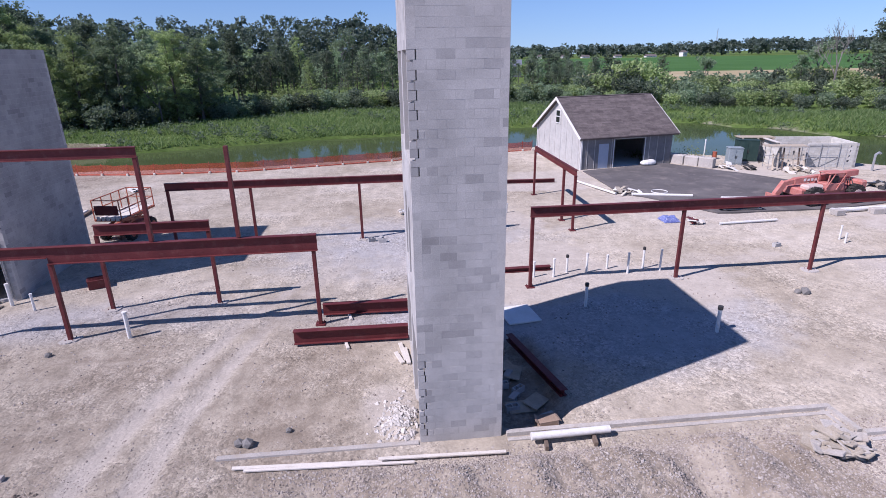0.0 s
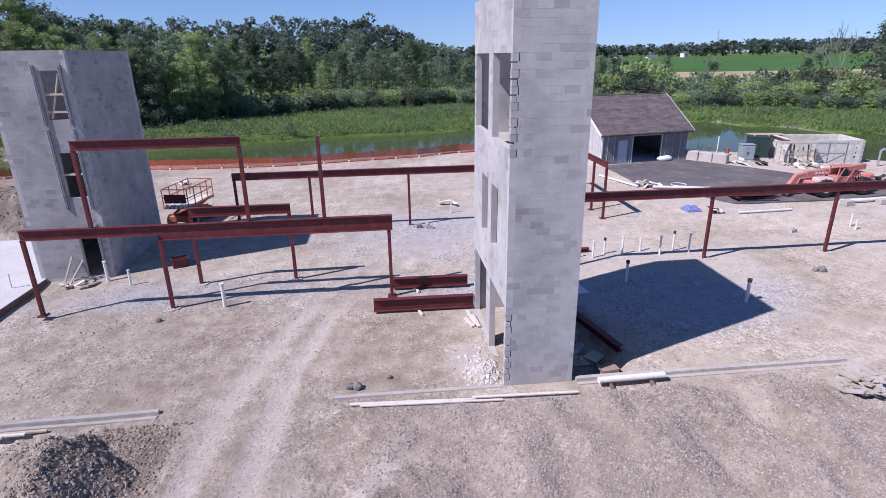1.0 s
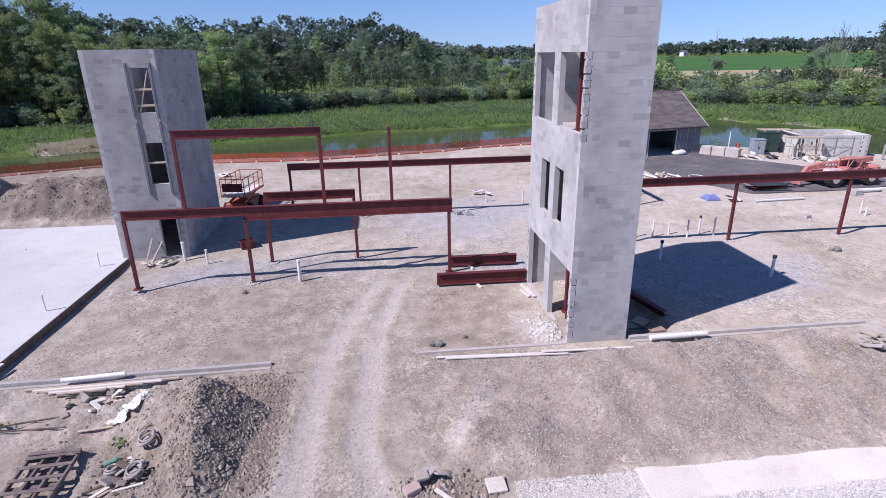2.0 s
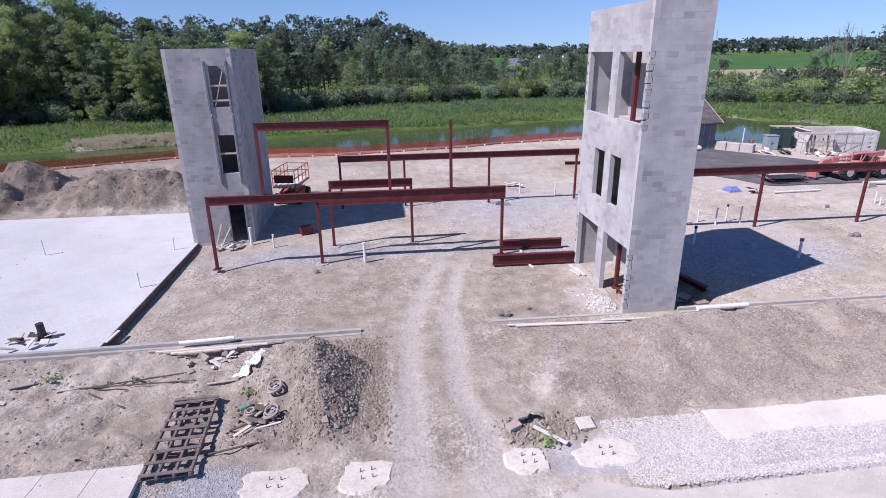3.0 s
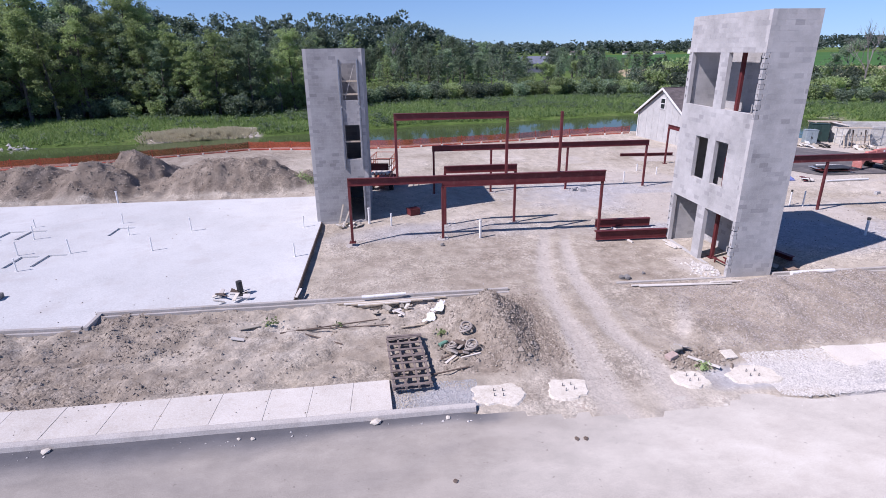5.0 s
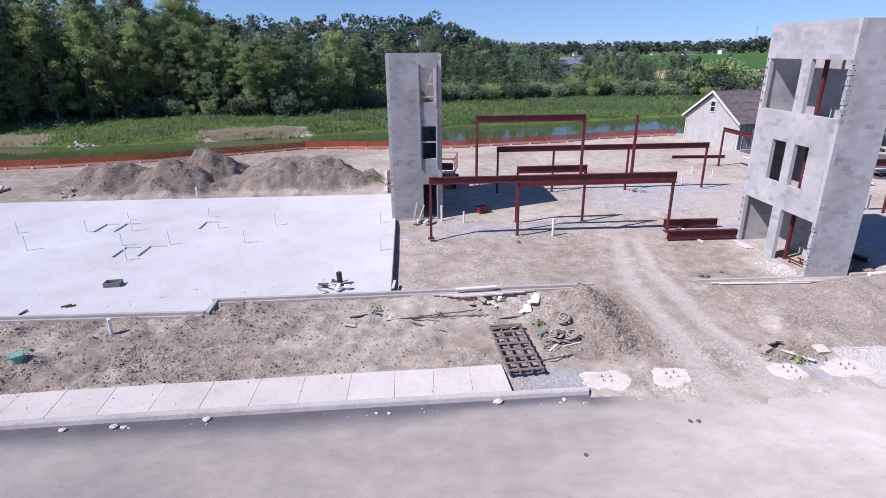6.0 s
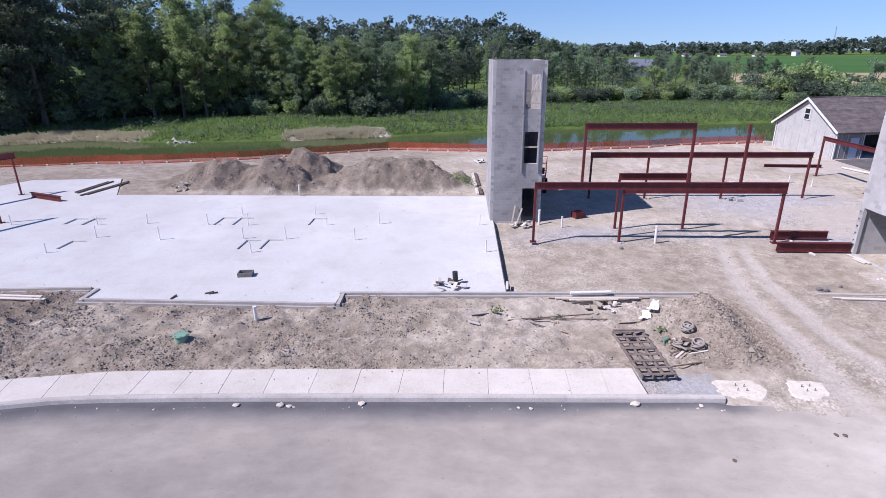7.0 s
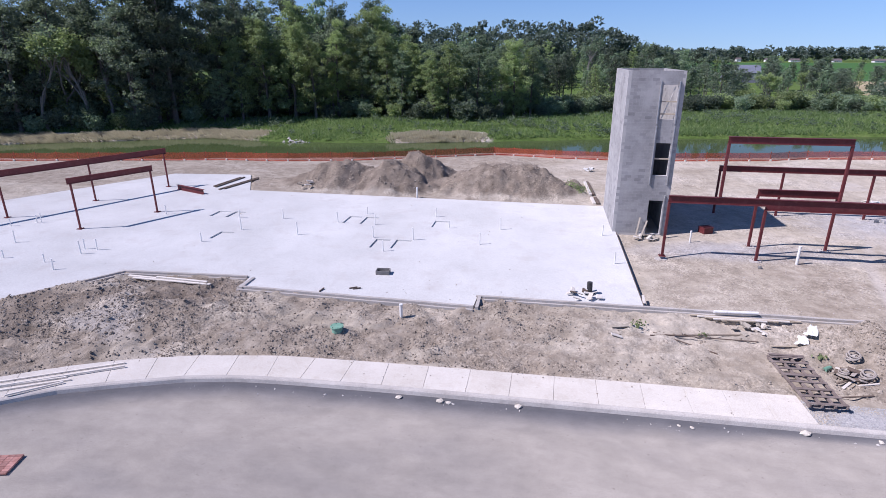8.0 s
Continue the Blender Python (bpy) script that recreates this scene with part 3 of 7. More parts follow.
    put("mud", mud * (1 - 0.85 * np.clip(tr, 0, 1) * (Y < 18)))
    put("crop", ((Y > 248) & (Y < 900) & (X > 0.12 * Y + 20)).astype(float))
    put("wheat", ((Y > 160) & (Y <= 248) & (X > 0.37 * Y)).astype(float))
    me.materials.append(M_GROUND)
    ground = new("ground", me)
    tagged(ground, "beige graded earth and gravel with wheel ruts and spoil heaps", "ground", kind="structure")


def make_water():
    xs = np.linspace(-200, 130, 100)
    verts, faces = [], []
    for x in xs:
        verts += [(x, float(along(NEAR_EDGE, x)) - 5, WATER_Z), (x, float(along(FAR_EDGE, x)) + 5, WATER_Z)]
    for k in range(len(xs) - 1):
        faces.append((2 * k, 2 * k + 2, 2 * k + 3, 2 * k + 1))
    tagged(new("water", raw_mesh("water", verts, faces, M_WATER)), "still green pond water reflecting trees and sky", "water", kind="structure")


def make_road():
    xs = np.concatenate([np.arange(-130, -48, 4), np.arange(-48, -12.5, 0.5), np.arange(-12.5, 30, 0.5), np.arange(30, 130, 5)])
    n = 46
    verts, faces, dust = [], [], []
    for x in xs:
        top = along(KERB, x) + 0.05 if x < -12.5 else float(east_edge(x))
        if x < -60:
            top = -14
        for k in range(n):
            f = k / (n - 1)
            y = top - 40 * f ** 1.6
            verts.append((x, float(y), ROAD_Z + 0.02 * (float(fbm(x * 0.3, y * 0.3, 9)) - 0.5)))
            gap = float(top - y)
            edge = 0.5 + (0.5 + 1.1 * float(smooth(-15, -19, x))) * float(fbm(x * 0.25, 4.0, 15))
            arc = 0.10 * math.sin(1.1 * gap + 0.25 * x + 2.5 * float(fbm(x * 0.12, y * 0.2, 16))) * float(smooth(-12, -22, x))
            dust.append((0.5 + 0.4 * arc) * max(float(smooth(0.12, edge, gap)), float(smooth(-12.4, -11.2, x))) * (0.72 + 0.5 * float(fbm(x * 0.1, y * 0.3, 13))) + 0.4 * float(smooth(-15.0, -5.0, x + 0.45 * gap)) * float(smooth(-0.2, 0.35, gap + 1.2 * float(smooth(-12.8, -11.5, x)))))
    for i in range(len(xs) - 1):
        for k in range(n - 1):
            a = i * n + k
            faces.append((a + 1, a + n + 1, a + n, a))
    me = raw_mesh("road", verts, faces, M_ROAD)
    a = me.attributes.new("dust", "FLOAT", "POINT")
    a.data.foreach_set("value", np.clip(dust, 0, 1).astype(np.float32))
    tagged(new("road", me), "dusty grey asphalt road with pale mud tracked over it", "road", kind="structure")


make_ground()
make_water()
make_road()


# ---- masonry towers
COURSE, BLOCK, JOINT = 0.2025, 0.405, 0.006


def cells(bm, length, top, t, holes, m):
    """A wall of that length and height along x, with holes (u0, u1, z0, z1) through it."""
    us = sorted({0.0, length, *[h[0] for h in holes], *[h[1] for h in holes]})
    for u0, u1 in zip(us, us[1:]):
        spans = sorted((h[2], h[3]) for h in holes if h[0] <= (u0 + u1) / 2 <= h[1])
        z = -0.3
        for a, b in spans + [(top, None)]:
            if a - z > 0.02:
                box(bm, u0, u1, 0, t, z, a, m)
            z = b


def block_spans(length, courses, holes, shift=0, trim=True):
    """The blocks of a wall in running bond: (u0, u1, z0, z1), cut at the holes."""
    out = []
    for c in range(courses):
        z0, z1 = c * COURSE, (c + 1) * COURSE
        odd = (c + shift) % 2
        start = 0.0 if not (trim and odd) else 0.2
        end = length - (0.2 if trim and odd else 0.0)
        cuts = [start]
        u = (BLOCK / 2 if odd else BLOCK)
        while u < end - 0.05:
            if u > start + 0.05:
                cuts.append(u)
            u += BLOCK
        cuts.append(end)
        row = [(a, b) for a, b in zip(cuts, cuts[1:])]
        for h in holes:
            if h[2] < (z0 + z1) / 2 < h[3]:
                cutrow = []
                for a, b in row:
                    if b <= h[0] or a >= h[1]:
                        cutrow.append((a, b))
                    else:
                        if h[0] - a > 0.04:
                            cutrow.append((a, h[0]))
                        if b - h[1] > 0.04:
                            cutrow.append((h[1], b))
                row = cutrow
        out += [(a, b, z0, z1) for a, b in row]
    return out


def block_mesh(w, h, t):
    bm = B()
    box(bm, 0, w, 0, t, 0, h, bevel=0.0015)
    return mesh_of("block", bm, M_BLOCK)


BLOCK_MESHES = {}


def tower(name, label, x0, x1, y0, y1, top, holes, singles, toothed=(), material=None):
    """Block tower: holes by side (s, w, n, e); singles: sides whose blocks are objects of their own."""
    th = empty(name, pose(x0, y0, 0))
    w, d, t = x1 - x0, y1 - y0, 0.2
    courses = round(top / COURSE)
    sides = {"s": (w, Matrix.Identity(4)), "e": (d, pose(w, 0, 0, 0, 0, 90)), "n": (w, pose(w, d, 0, 0, 0, 180)), "w": (d, pose(0, d, 0, 0, 0, -90))}
    core = B()
    joined = B()
    rng = random.Random(5)
    for side, (length, m) in sides.items():
        hs = holes.get(side, [])
        ends = {"s": ((0.0, 0.2),), "n": ((length - 0.2, length),), "w": ((0.0, 0.2), (length - 0.2, length))}.get(side, ())
        pockets = [(u, v, a, b) for u, v in ends for a, b in toothed]
        cells(core, length, courses * COURSE - 0.01, t - 0.005, hs + pockets, m @ pose(0, 0.0025, 0))
        for k, (a, b, z0, z1) in enumerate(block_spans(length, courses, hs, 1 if side in "ew" else 0)):
            ww, hh = b - a - JOINT, z1 - z0 - JOINT
            dy = rng.uniform(-0.0015, 0.0015)
            tooth = any(z0 > p - 0.01 and z1 < q + 0.01 for p, q in toothed)
            if tooth and side == "w" and (b > length - 0.01 or a < 0.01) and rng.random() < 0.9:
                # end block left open: a dark pocket between its outer strip and its inner half
                first = a < 0.01
                w1, w2, e = rng.uniform(0.035, 0.06), rng.uniform(0.13, 0.17), rng.uniform(0.0, 0.05)
                strip, rest = ((a, a + w1), (a + w2, b)) if first else ((b - w1, b), (a, b - w2))
                pocket = (a + w1, a + w2) if first else (b - w2, b - w1)
                for u, v in (strip, rest):
                    if v - u > 0.012:
                        box(joined, u + 0.003, v - 0.003, dy, t - 0.03, z0 + 0.004, z1 - 0.004, m)
                box(joined, pocket[0] - 0.003, pocket[1] + 0.003, dy, t - 0.03, z0 + 0.004, z0 + 0.045 + e, m)
                continue
            if tooth and side == "s" and a < 0.25 and rng.random() < 0.75:
                # slots at the corner
                w1 = rng.uniform(0.1, 0.15)
                box(joined, a + 0.003, a + w1, dy, t - 0.03, z0 + 0.004, z1 - rng.uniform(0.03, 0.06), m)
                box(joined, a + w1 + rng.uniform(0.0, 0.03), b - 0.003, dy, t - 0.03, z0 + 0.004, z1 - 0.004, m)
                continue
            if side in singles:
                key = (round(ww, 2), round(hh, 3))
                if key not in BLOCK_MESHES:
                    BLOCK_MESHES[key] = block_mesh(ww, hh, t)
                part("block", BLOCK_MESHES[key], None, th, at=m @ pose(a + JOINT / 2, dy, z0 + JOINT / 2))
            else:
                box(joined, a + JOINT / 2, b - JOINT / 2, dy, t + dy, z0 + JOINT / 2, z1 - JOINT / 2, m)
    part("mortar", core, M_MORTAR, th, "pale grey mortar joints")
    ob = part("blockwork", joined, material or M_BLOCKS, th, "grey concrete blocks in running bond")
    ob["kind"] = "stuff"
    tagged(th, label, "masonry tower")
    return th


# openings of the west wall are given from the north corner
def from_north(d, *rows):
    return [(d - b, d - a, z0, z1) for a, b, z0, z1 in rows]


N_X0, N_X1, N_Y0, N_Y1 = 0.4, 2.56, 11.84, 17.6
near_d = N_Y1 - N_Y0
near_holes = {"w": from_north(near_d, (0.2, 2.46, 7.29, 9.72), (3.12, 5.46, 7.29, 9.72), (1.45, 2.46, 3.85, 5.87), (3.06, 4.12, 3.85, 5.87), (0.2, 2.46, 0.0, 2.63), (3.12, 5.46, 0.0, 2.63))}
near_tower = tower("block_tower", "tall unfinished grey concrete block tower with open window holes", N_X0, N_X1, N_Y0, N_Y1, 11.34, near_holes, "s", ((0.2, 2.64), (7.08, 9.72)))
F_X0, F_X1, F_Y0, F_Y1 = -19.3, -16.0, 23.3, 29.5
far_holes = {"s": [(2.08, 2.94, 7.29, 9.32), (2.08, 2.94, 3.85, 5.87), (2.08, 2.94, 0.0, 2.23)]}
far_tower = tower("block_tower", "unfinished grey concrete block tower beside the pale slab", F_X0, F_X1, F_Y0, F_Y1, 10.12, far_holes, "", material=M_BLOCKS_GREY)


# ---- red steel
def wide_flange(length, depth, flange, tf=0.02, tw=0.014):
    """A wide-flange beam along x from 0, its top at z = 0."""
    bm = B()
    f, w = flange / 2, tw / 2
    half = [(w, -tf), (f, -tf), (f, 0), (-f, 0), (-f, -tf), (-w, -tf)]
    ring = half + [(-y, -depth - z) for y, z in half]
    ends = [[bm.verts.new((x, y, z)) for y, z in ring] for x in (0, length)]
    for k in range(12):
        bm.faces.new((ends[0][k], ends[0][(k + 1) % 12], ends[1][(k + 1) % 12], ends[1][k]))
    for e in ends:
        bm.faces.new(e)
    bmesh.ops.recalc_face_normals(bm, faces=bm.faces)
    return bm


def post_mesh(h, w=0.14):
    bm = B()
    box(bm, -w / 2, w / 2, -w / 2, w / 2, 0.02, h, bevel=0.012)
    return bm


def plate_mesh(w=0.36):
    bm = B()
    box(bm, -w / 2, w / 2, -w / 2, w / 2, 0, 0.025)
    for sx in (-1, 1):
        for sy in (-1, 1):
            rod(bm, (sx * w * 0.36, sy * w * 0.36, 0.02), (sx * w * 0.36, sy * w * 0.36, 0.09), 0.014, 6)
    return bm


def steel_frame(label, beams, posts, width=0.14):
    """beams: (x0, y0, x1, y1, top, depth, flange); posts: (x, y, z0, z1)."""
    th = empty("steel_portal", pose(posts[0][0], posts[0][1], posts[0][2]))
    inv = th.matrix_world.inverted()
    for x0, y0, x1, y1, top, depth, flange in beams:
        a = math.degrees(math.atan2(y1 - y0, x1 - x0))
        part("beam", wide_flange(math.hypot(x1 - x0, y1 - y0), depth, flange), M_STEEL, th, at=inv @ pose(x0, y0, top, 0, 0, a))
    for x, y, z0, z1 in posts:
        p = part("post", post_mesh(z1 - z0, width), M_STEEL, th, at=inv @ pose(x, y, z0))
        if z0 < 0.5:
            part("base_plate", plate_mesh(), M_STEEL, p)
    tagged(th, label, "steel portal")
    return th


steel_frame("red primed steel frame of wide-flange beams on square posts",
            [(-17.0, 19.1, -11.95, 19.1, 3.6, 0.4, 0.2), (-11.95, 19.1, -2.75, 19.1, 3.6, 0.62, 0.22), (-14.4, 19.1, -8.33, 19.1, 6.92, 0.36, 0.18)],
            [(-16.93, 19.1, 0, 3.2), (-11.9, 19.1, 0, 2.98), (-2.9, 19.1, 0, 2.98), (-14.33, 19.1, 3.6, 6.56), (-8.4, 19.1, 3.6, 6.56), (-5.45, 19.1, 3.6, 6.85)])
steel_frame("short red steel beam on two square posts",
            [(-11.55, 21.6, -7.2, 21.6, 3.6, 0.42, 0.2)], [(-11.5, 21.6, 0, 3.18), (-7.28, 21.6, 0, 3.18)])
steel_frame("long red steel beam on four square posts",
            [(-11.6, 29.2, 4.6, 29.2, 3.55, 0.4, 0.2)], [(-11.5, 29.2, 0, 3.15), (-7.3, 29.2, 0, 3.15), (-1.6, 29.2, 0, 3.15), (4.45, 29.2, 0, 3.15)])
steel_frame("long red steel beam on square posts beside the block tower",
            [(5.75, 21.35, 32, 21.35, 3.6, 0.43, 0.2)], [(5.85, 21.35, 0, 3.17), (12.5, 21.35, 0, 3.17), (18.95, 21.35, 0, 3.17), (25.4, 21.35, 0, 3.17), (31.9, 21.35, 0, 3.17)])
steel_frame("red steel beam on slender posts before the shed",
            [(10.3, 28.7, 10.35, 37.5, 3.5, 0.34, 0.16)], [(10.3, 28.86, 0, 3.16), (10.32, 30.9, 0, 3.16), (10.35, 37.35, 0, 3.16)])
steel_frame("red steel beam on two posts bolted to the slab",
            [(-54.5, 17.5, -52.0, 22.5, 3.5, 0.4, 0.13)], [(-54.4, 17.67, 0.03, 3.1), (-52.08, 22.34, 0.03, 3.1)], 0.11)
steel_frame("long red steel beam on posts bolted to the slab",
            [(-64.5, 13.5, -56.5, 30.2, 3.42, 0.48, 0.13)], [(-61.75, 19.12, 0.03, 2.93), (-59.2, 24.49, 0.03, 2.93), (-56.63, 30.0, 0.03, 2.93)], 0.11)


# ---- slab
RECESSES = [(-37.55, -36.6, 22.1, 23.8), (-36.3, -35.35, 22.1, 23.8), (-31.25, -30.25, 22.15, 23.7), (-34.15, -33.2, 17.45, 19.1), (-32.85, -31.85, 17.5, 19.2), (-47.7, -46.7, 22.1, 23.45), (-46.4, -45.5, 22.0, 23.5), (-44.75, -43.75, 17.35, 18.8)]


def make_slab():
    """The slab, its shallow recesses cut as real pits with walls and a floor."""
    bm = B()
    core = (-48.5, -19.08, 12.0, 29.7)
    xs = sorted({core[0], core[1], *[r[0] for r in RECESSES], *[r[1] for r in RECESSES]})
    ys = sorted({core[2], core[3], *[r[2] for r in RECESSES], *[r[3] for r in RECESSES]})

    def pit(x, y):
        return any(r[0] < x < r[1] and r[2] < y < r[3] for r in RECESSES)

    def quad(*p):
        bm.faces.new([bm.verts.new(q) for q in p])

    top, low = 0.03, -0.055
    for xa, xb in zip(xs, xs[1:]):
        for ya, yb in zip(ys, ys[1:]):
            z = low if pit((xa + xb) / 2, (ya + yb) / 2) else top
            quad((xa, ya, z), (xb, ya, z), (xb, yb, z), (xa, yb, z))
    for x0, x1, y0, y1 in RECESSES:
        quad((x0, y0, low), (x0, y1, low), (x0, y1, top), (x0, y0, top))
        quad((x1, y1, low), (x1, y0, low), (x1, y0, top), (x1, y1, top))
        quad((x0, y1, low), (x1, y1, low), (x1, y1, top), (x0, y1, top))
        quad((x1, y0, low), (x0, y0, low), (x0, y0, top), (x1, y0, top))
    # the parts round the middle: south strip, west wing
    for poly in ([(-19.08, 11.75), (-19.08, 12.0), (-38.9, 12.0), (-38.7, 10.6), (-26.85, 10.35), (-26.8, 11.4)],
                 [(-48.5, 29.7), (-19.08, 29.7), (-19.08, 29.75), (-48.5, 30.0)],
                 [(-38.9, 11.9), (-38.9, 12.0), (-48.5, 12.0), (-48.5, 30.0), (-48.8, 30.0), (-52.0, 36.0), (-59.7, 35.2), (-70, 17.5), (-57, 2.0), (-53, 1.6), (-45.8, 11.4)]):
        bm.faces.new([bm.verts.new((x, y, top)) for x, y in poly])
    for (x0, y0), (x1, y1) in zip(SLAB, SLAB[1:] + SLAB[:1]):
        quad((x0, y0, -0.3), (x0, y0, top), (x1, y1, top), (x1, y1, -0.3))
    for f in bm.faces:
        f.normal_update()
        if abs(f.normal.z) > 0.9 and f.normal.z < 0:
            f.normal_flip()
    tagged(new("floor_slab", mesh_of("floor_slab", bm, M_SLAB)), "pale new concrete floor slab with shallow square recesses", "slab", kind="structure")


make_slab()


# ---- pavement, kerb and foundations
def offset_line(points, step):
    """Points along a polyline at even steps, with the way there."""
    out, carry = [], 0.0
    for (x0, y0), (x1, y1) in zip(points, points[1:]):
        d = math.hypot(x1 - x0, y1 - y0)
        while carry < d:
            f = carry / d
            out.append((x0 + (x1 - x0) * f, y0 + (y1 - y0) * f, (x1 - x0) / d, (y1 - y0) / d))
            carry += step
        carry -= d
    x0, y0 = points[-1]
    out.append((x0, y0, out[-1][2], out[-1][3]))
    return out


def sweep(name, points, profile, material, step=1.0, wobble=0.0, seed=1):
    """A profile (across, z) swept along a polyline; across grows to the left of the way."""
    rng = random.Random(seed)
    verts, faces = [], []
    n = len(profile)
    line = offset_line(points, step)
    for k, (x, y, dx, dy) in enumerate(line):
        if 0 < k < len(line) - 1:
            px, py = line[k - 1][2:]
            dx, dy = (dx + px) / 2, (dy + py) / 2
            q = math.hypot(dx, dy) or 1
            dx, dy = dx / q, dy / q
        jz = rng.uniform(-wobble, wobble)
        for a, z in profile:
            verts.append((x - dy * a, y + dx * a, z + jz))
    for k in range(len(line) - 1):
        for j in range(n):
            a, b = k * n + j, k * n + (j + 1) % n
            faces.append((a, a + n, b + n, b))
    faces.append(tuple(range(n)))
    faces.append(tuple(range((len(line) - 1) * n + n - 1, (len(line) - 1) * n - 1, -1)))
    me = raw_mesh(name, verts, faces, material)
    bm = B()
    bm.from_mesh(me)
    bmesh.ops.recalc_face_normals(bm, faces=bm.faces)
    bm.to_mesh(me)
    bm.free()
    return me


kerb = new("kerb", sweep("kerb", KERB, [(0, -0.35), (0.0, ROAD_Z), (0.03, -0.04), (0.07, -0.005), (0.2, 0.005), (0.2, -0.35)], M_KERB, 0.6, 0.004))
tagged(kerb, "rounded grey concrete kerb along the road", "kerb", kind="structure")


def make_pavement():
    walk_ob = empty("pavement", pose(-15, 4.3, 0))
    inv = walk_ob.matrix_world.inverted()
    # joints as they lie, then even steps round the bend
    xs = [-15.08, -16.21, -17.46, -18.76, -20.21, -21.75, -23.2, -24.72, -26.25, -27.83, -29.36, -30.73, -32.26, -33.75]
    far = [(-33.75, float(along(WALK_BACK, -33.75)))] + [p for p in reversed(WALK_BACK) if p[0] < -33.75]
    back = []
    for x0, x1 in zip(xs, xs[1:]):
        y0, y1 = float(along(WALK_BACK, x0)), float(along(WALK_BACK, x1))
        d = math.hypot(x1 - x0, y1 - y0)
        back.append((x0, y0, (x1 - x0) / d, (y1 - y0) / d))
    back += offset_line(far, 1.55)
    kl = [(x, float(along(KERB, x))) for x in np.arange(-60, -12.4, 0.25)]
    rng = random.Random(3)

    def front(x, y, dx, dy):
        # foot of the square line on the kerb's back
        best = min(kl, key=lambda p: abs((p[0] - x) * dx + (p[1] - y) * dy) + 0.02 * math.hypot(p[0] - x, p[1] - y))
        return best[0], best[1] + 0.205

    for a, b in zip(back, back[1:]):
        fa, fb = front(*a), front(*b)
        g = 0.004
        pts = []
        for p, q, f in ((a, b, g), (b, a, g)):
            d = math.hypot(p[0] - q[0], p[1] - q[1]) or 1
            pts.append((p[0] + (q[0] - p[0]) * f / d, p[1] + (q[1] - p[1]) * f / d))
        for p, q, f in ((fb, fa, g), (fa, fb, g)):
            d = math.hypot(p[0] - q[0], p[1] - q[1]) or 1
            pts.append((p[0] + (q[0] - p[0]) * f / d, p[1] + (q[1] - p[1]) * f / d))
        bm = B()
        dz = rng.uniform(-0.003, 0.003)
        top = [bm.verts.new((x, y, 0.012 + dz)) for x, y in pts]
        low = [bm.verts.new((x, y, -0.25)) for x, y in pts]
        bm.faces.new(top)
        for k in range(4):
            bm.faces.new((top[k], low[k], low[(k + 1) % 4], top[(k + 1) % 4]))
        bmesh.ops.recalc_face_normals(bm, faces=bm.faces)
        bmesh.ops.bevel(bm, geom=[e for e in bm.edges if all(v in top for v in e.verts)], offset=0.007, segments=1, affect="EDGES")
        part("panel", bm, M_WALK, walk_ob, at=inv)
    tagged(walk_ob, "new pale concrete pavement in square panels", "pavement", kind="structure")
    # the stretch that begins again past the drive
    east = empty("pavement", pose(0, 5, 0))
    for k in range(16):
        bm = B()
        x0 = 0.08 + 1.52 * k
        y0 = 4.35 + 0.0 * x0
        box(bm, x0 + 0.006, x0 + 1.514, y0, y0 + 1.3, -0.25, 0.0, bevel=0.01)
        part("panel", bm, M_WALK, east, at=east.matrix_world.inverted())
    tagged(east, "pale concrete pavement half buried in white gravel", "pavement", kind="structure")


make_pavement()

LEDGE = [(-0.35, -0.35), (-0.35, 0.02), (-0.23, 0.02), (-0.22, -0.05), (-0.16, -0.05), (-0.15, 0.1), (0.0, 0.1), (0.0, -0.35)]
for pts in ([(-26.86, 11.55), (-9.8, 11.85)], [(-4.8, 11.95), (0.35, 11.9)], [(2.7, 11.95), (12.0, 11.9)], [(12.0, 11.9), (12.05, 10.75)], [(12.05, 10.75), (24, 10.6)],
            [(-38.75, 10.62), (-26.83, 10.37)], [(-26.6, 10.2), (-26.6, 11.4)], [(-46.0, 11.45), (-39.0, 11.9)], [(-38.5, 11.7), (-38.5, 10.4)], [(-53.2, 1.7), (-45.95, 11.4)]):
    flip = -1 if pts[0][1] < pts[1][1] - 0.5 and abs(pts[0][0] - pts[1][0]) < 0.1 and pts[0][0] > -30 else 1
    buried = 0.06 if -5 < pts[0][0] < 0 else 0.0
    prof = [(a * flip, z - buried) for a, z in LEDGE]
    tagged(new("foundation", sweep("foundation", pts, prof, M_FOUND, 0.8, 0.006)), "stepped grey concrete foundation ledge flush with the ground", "foundation", kind="structure")


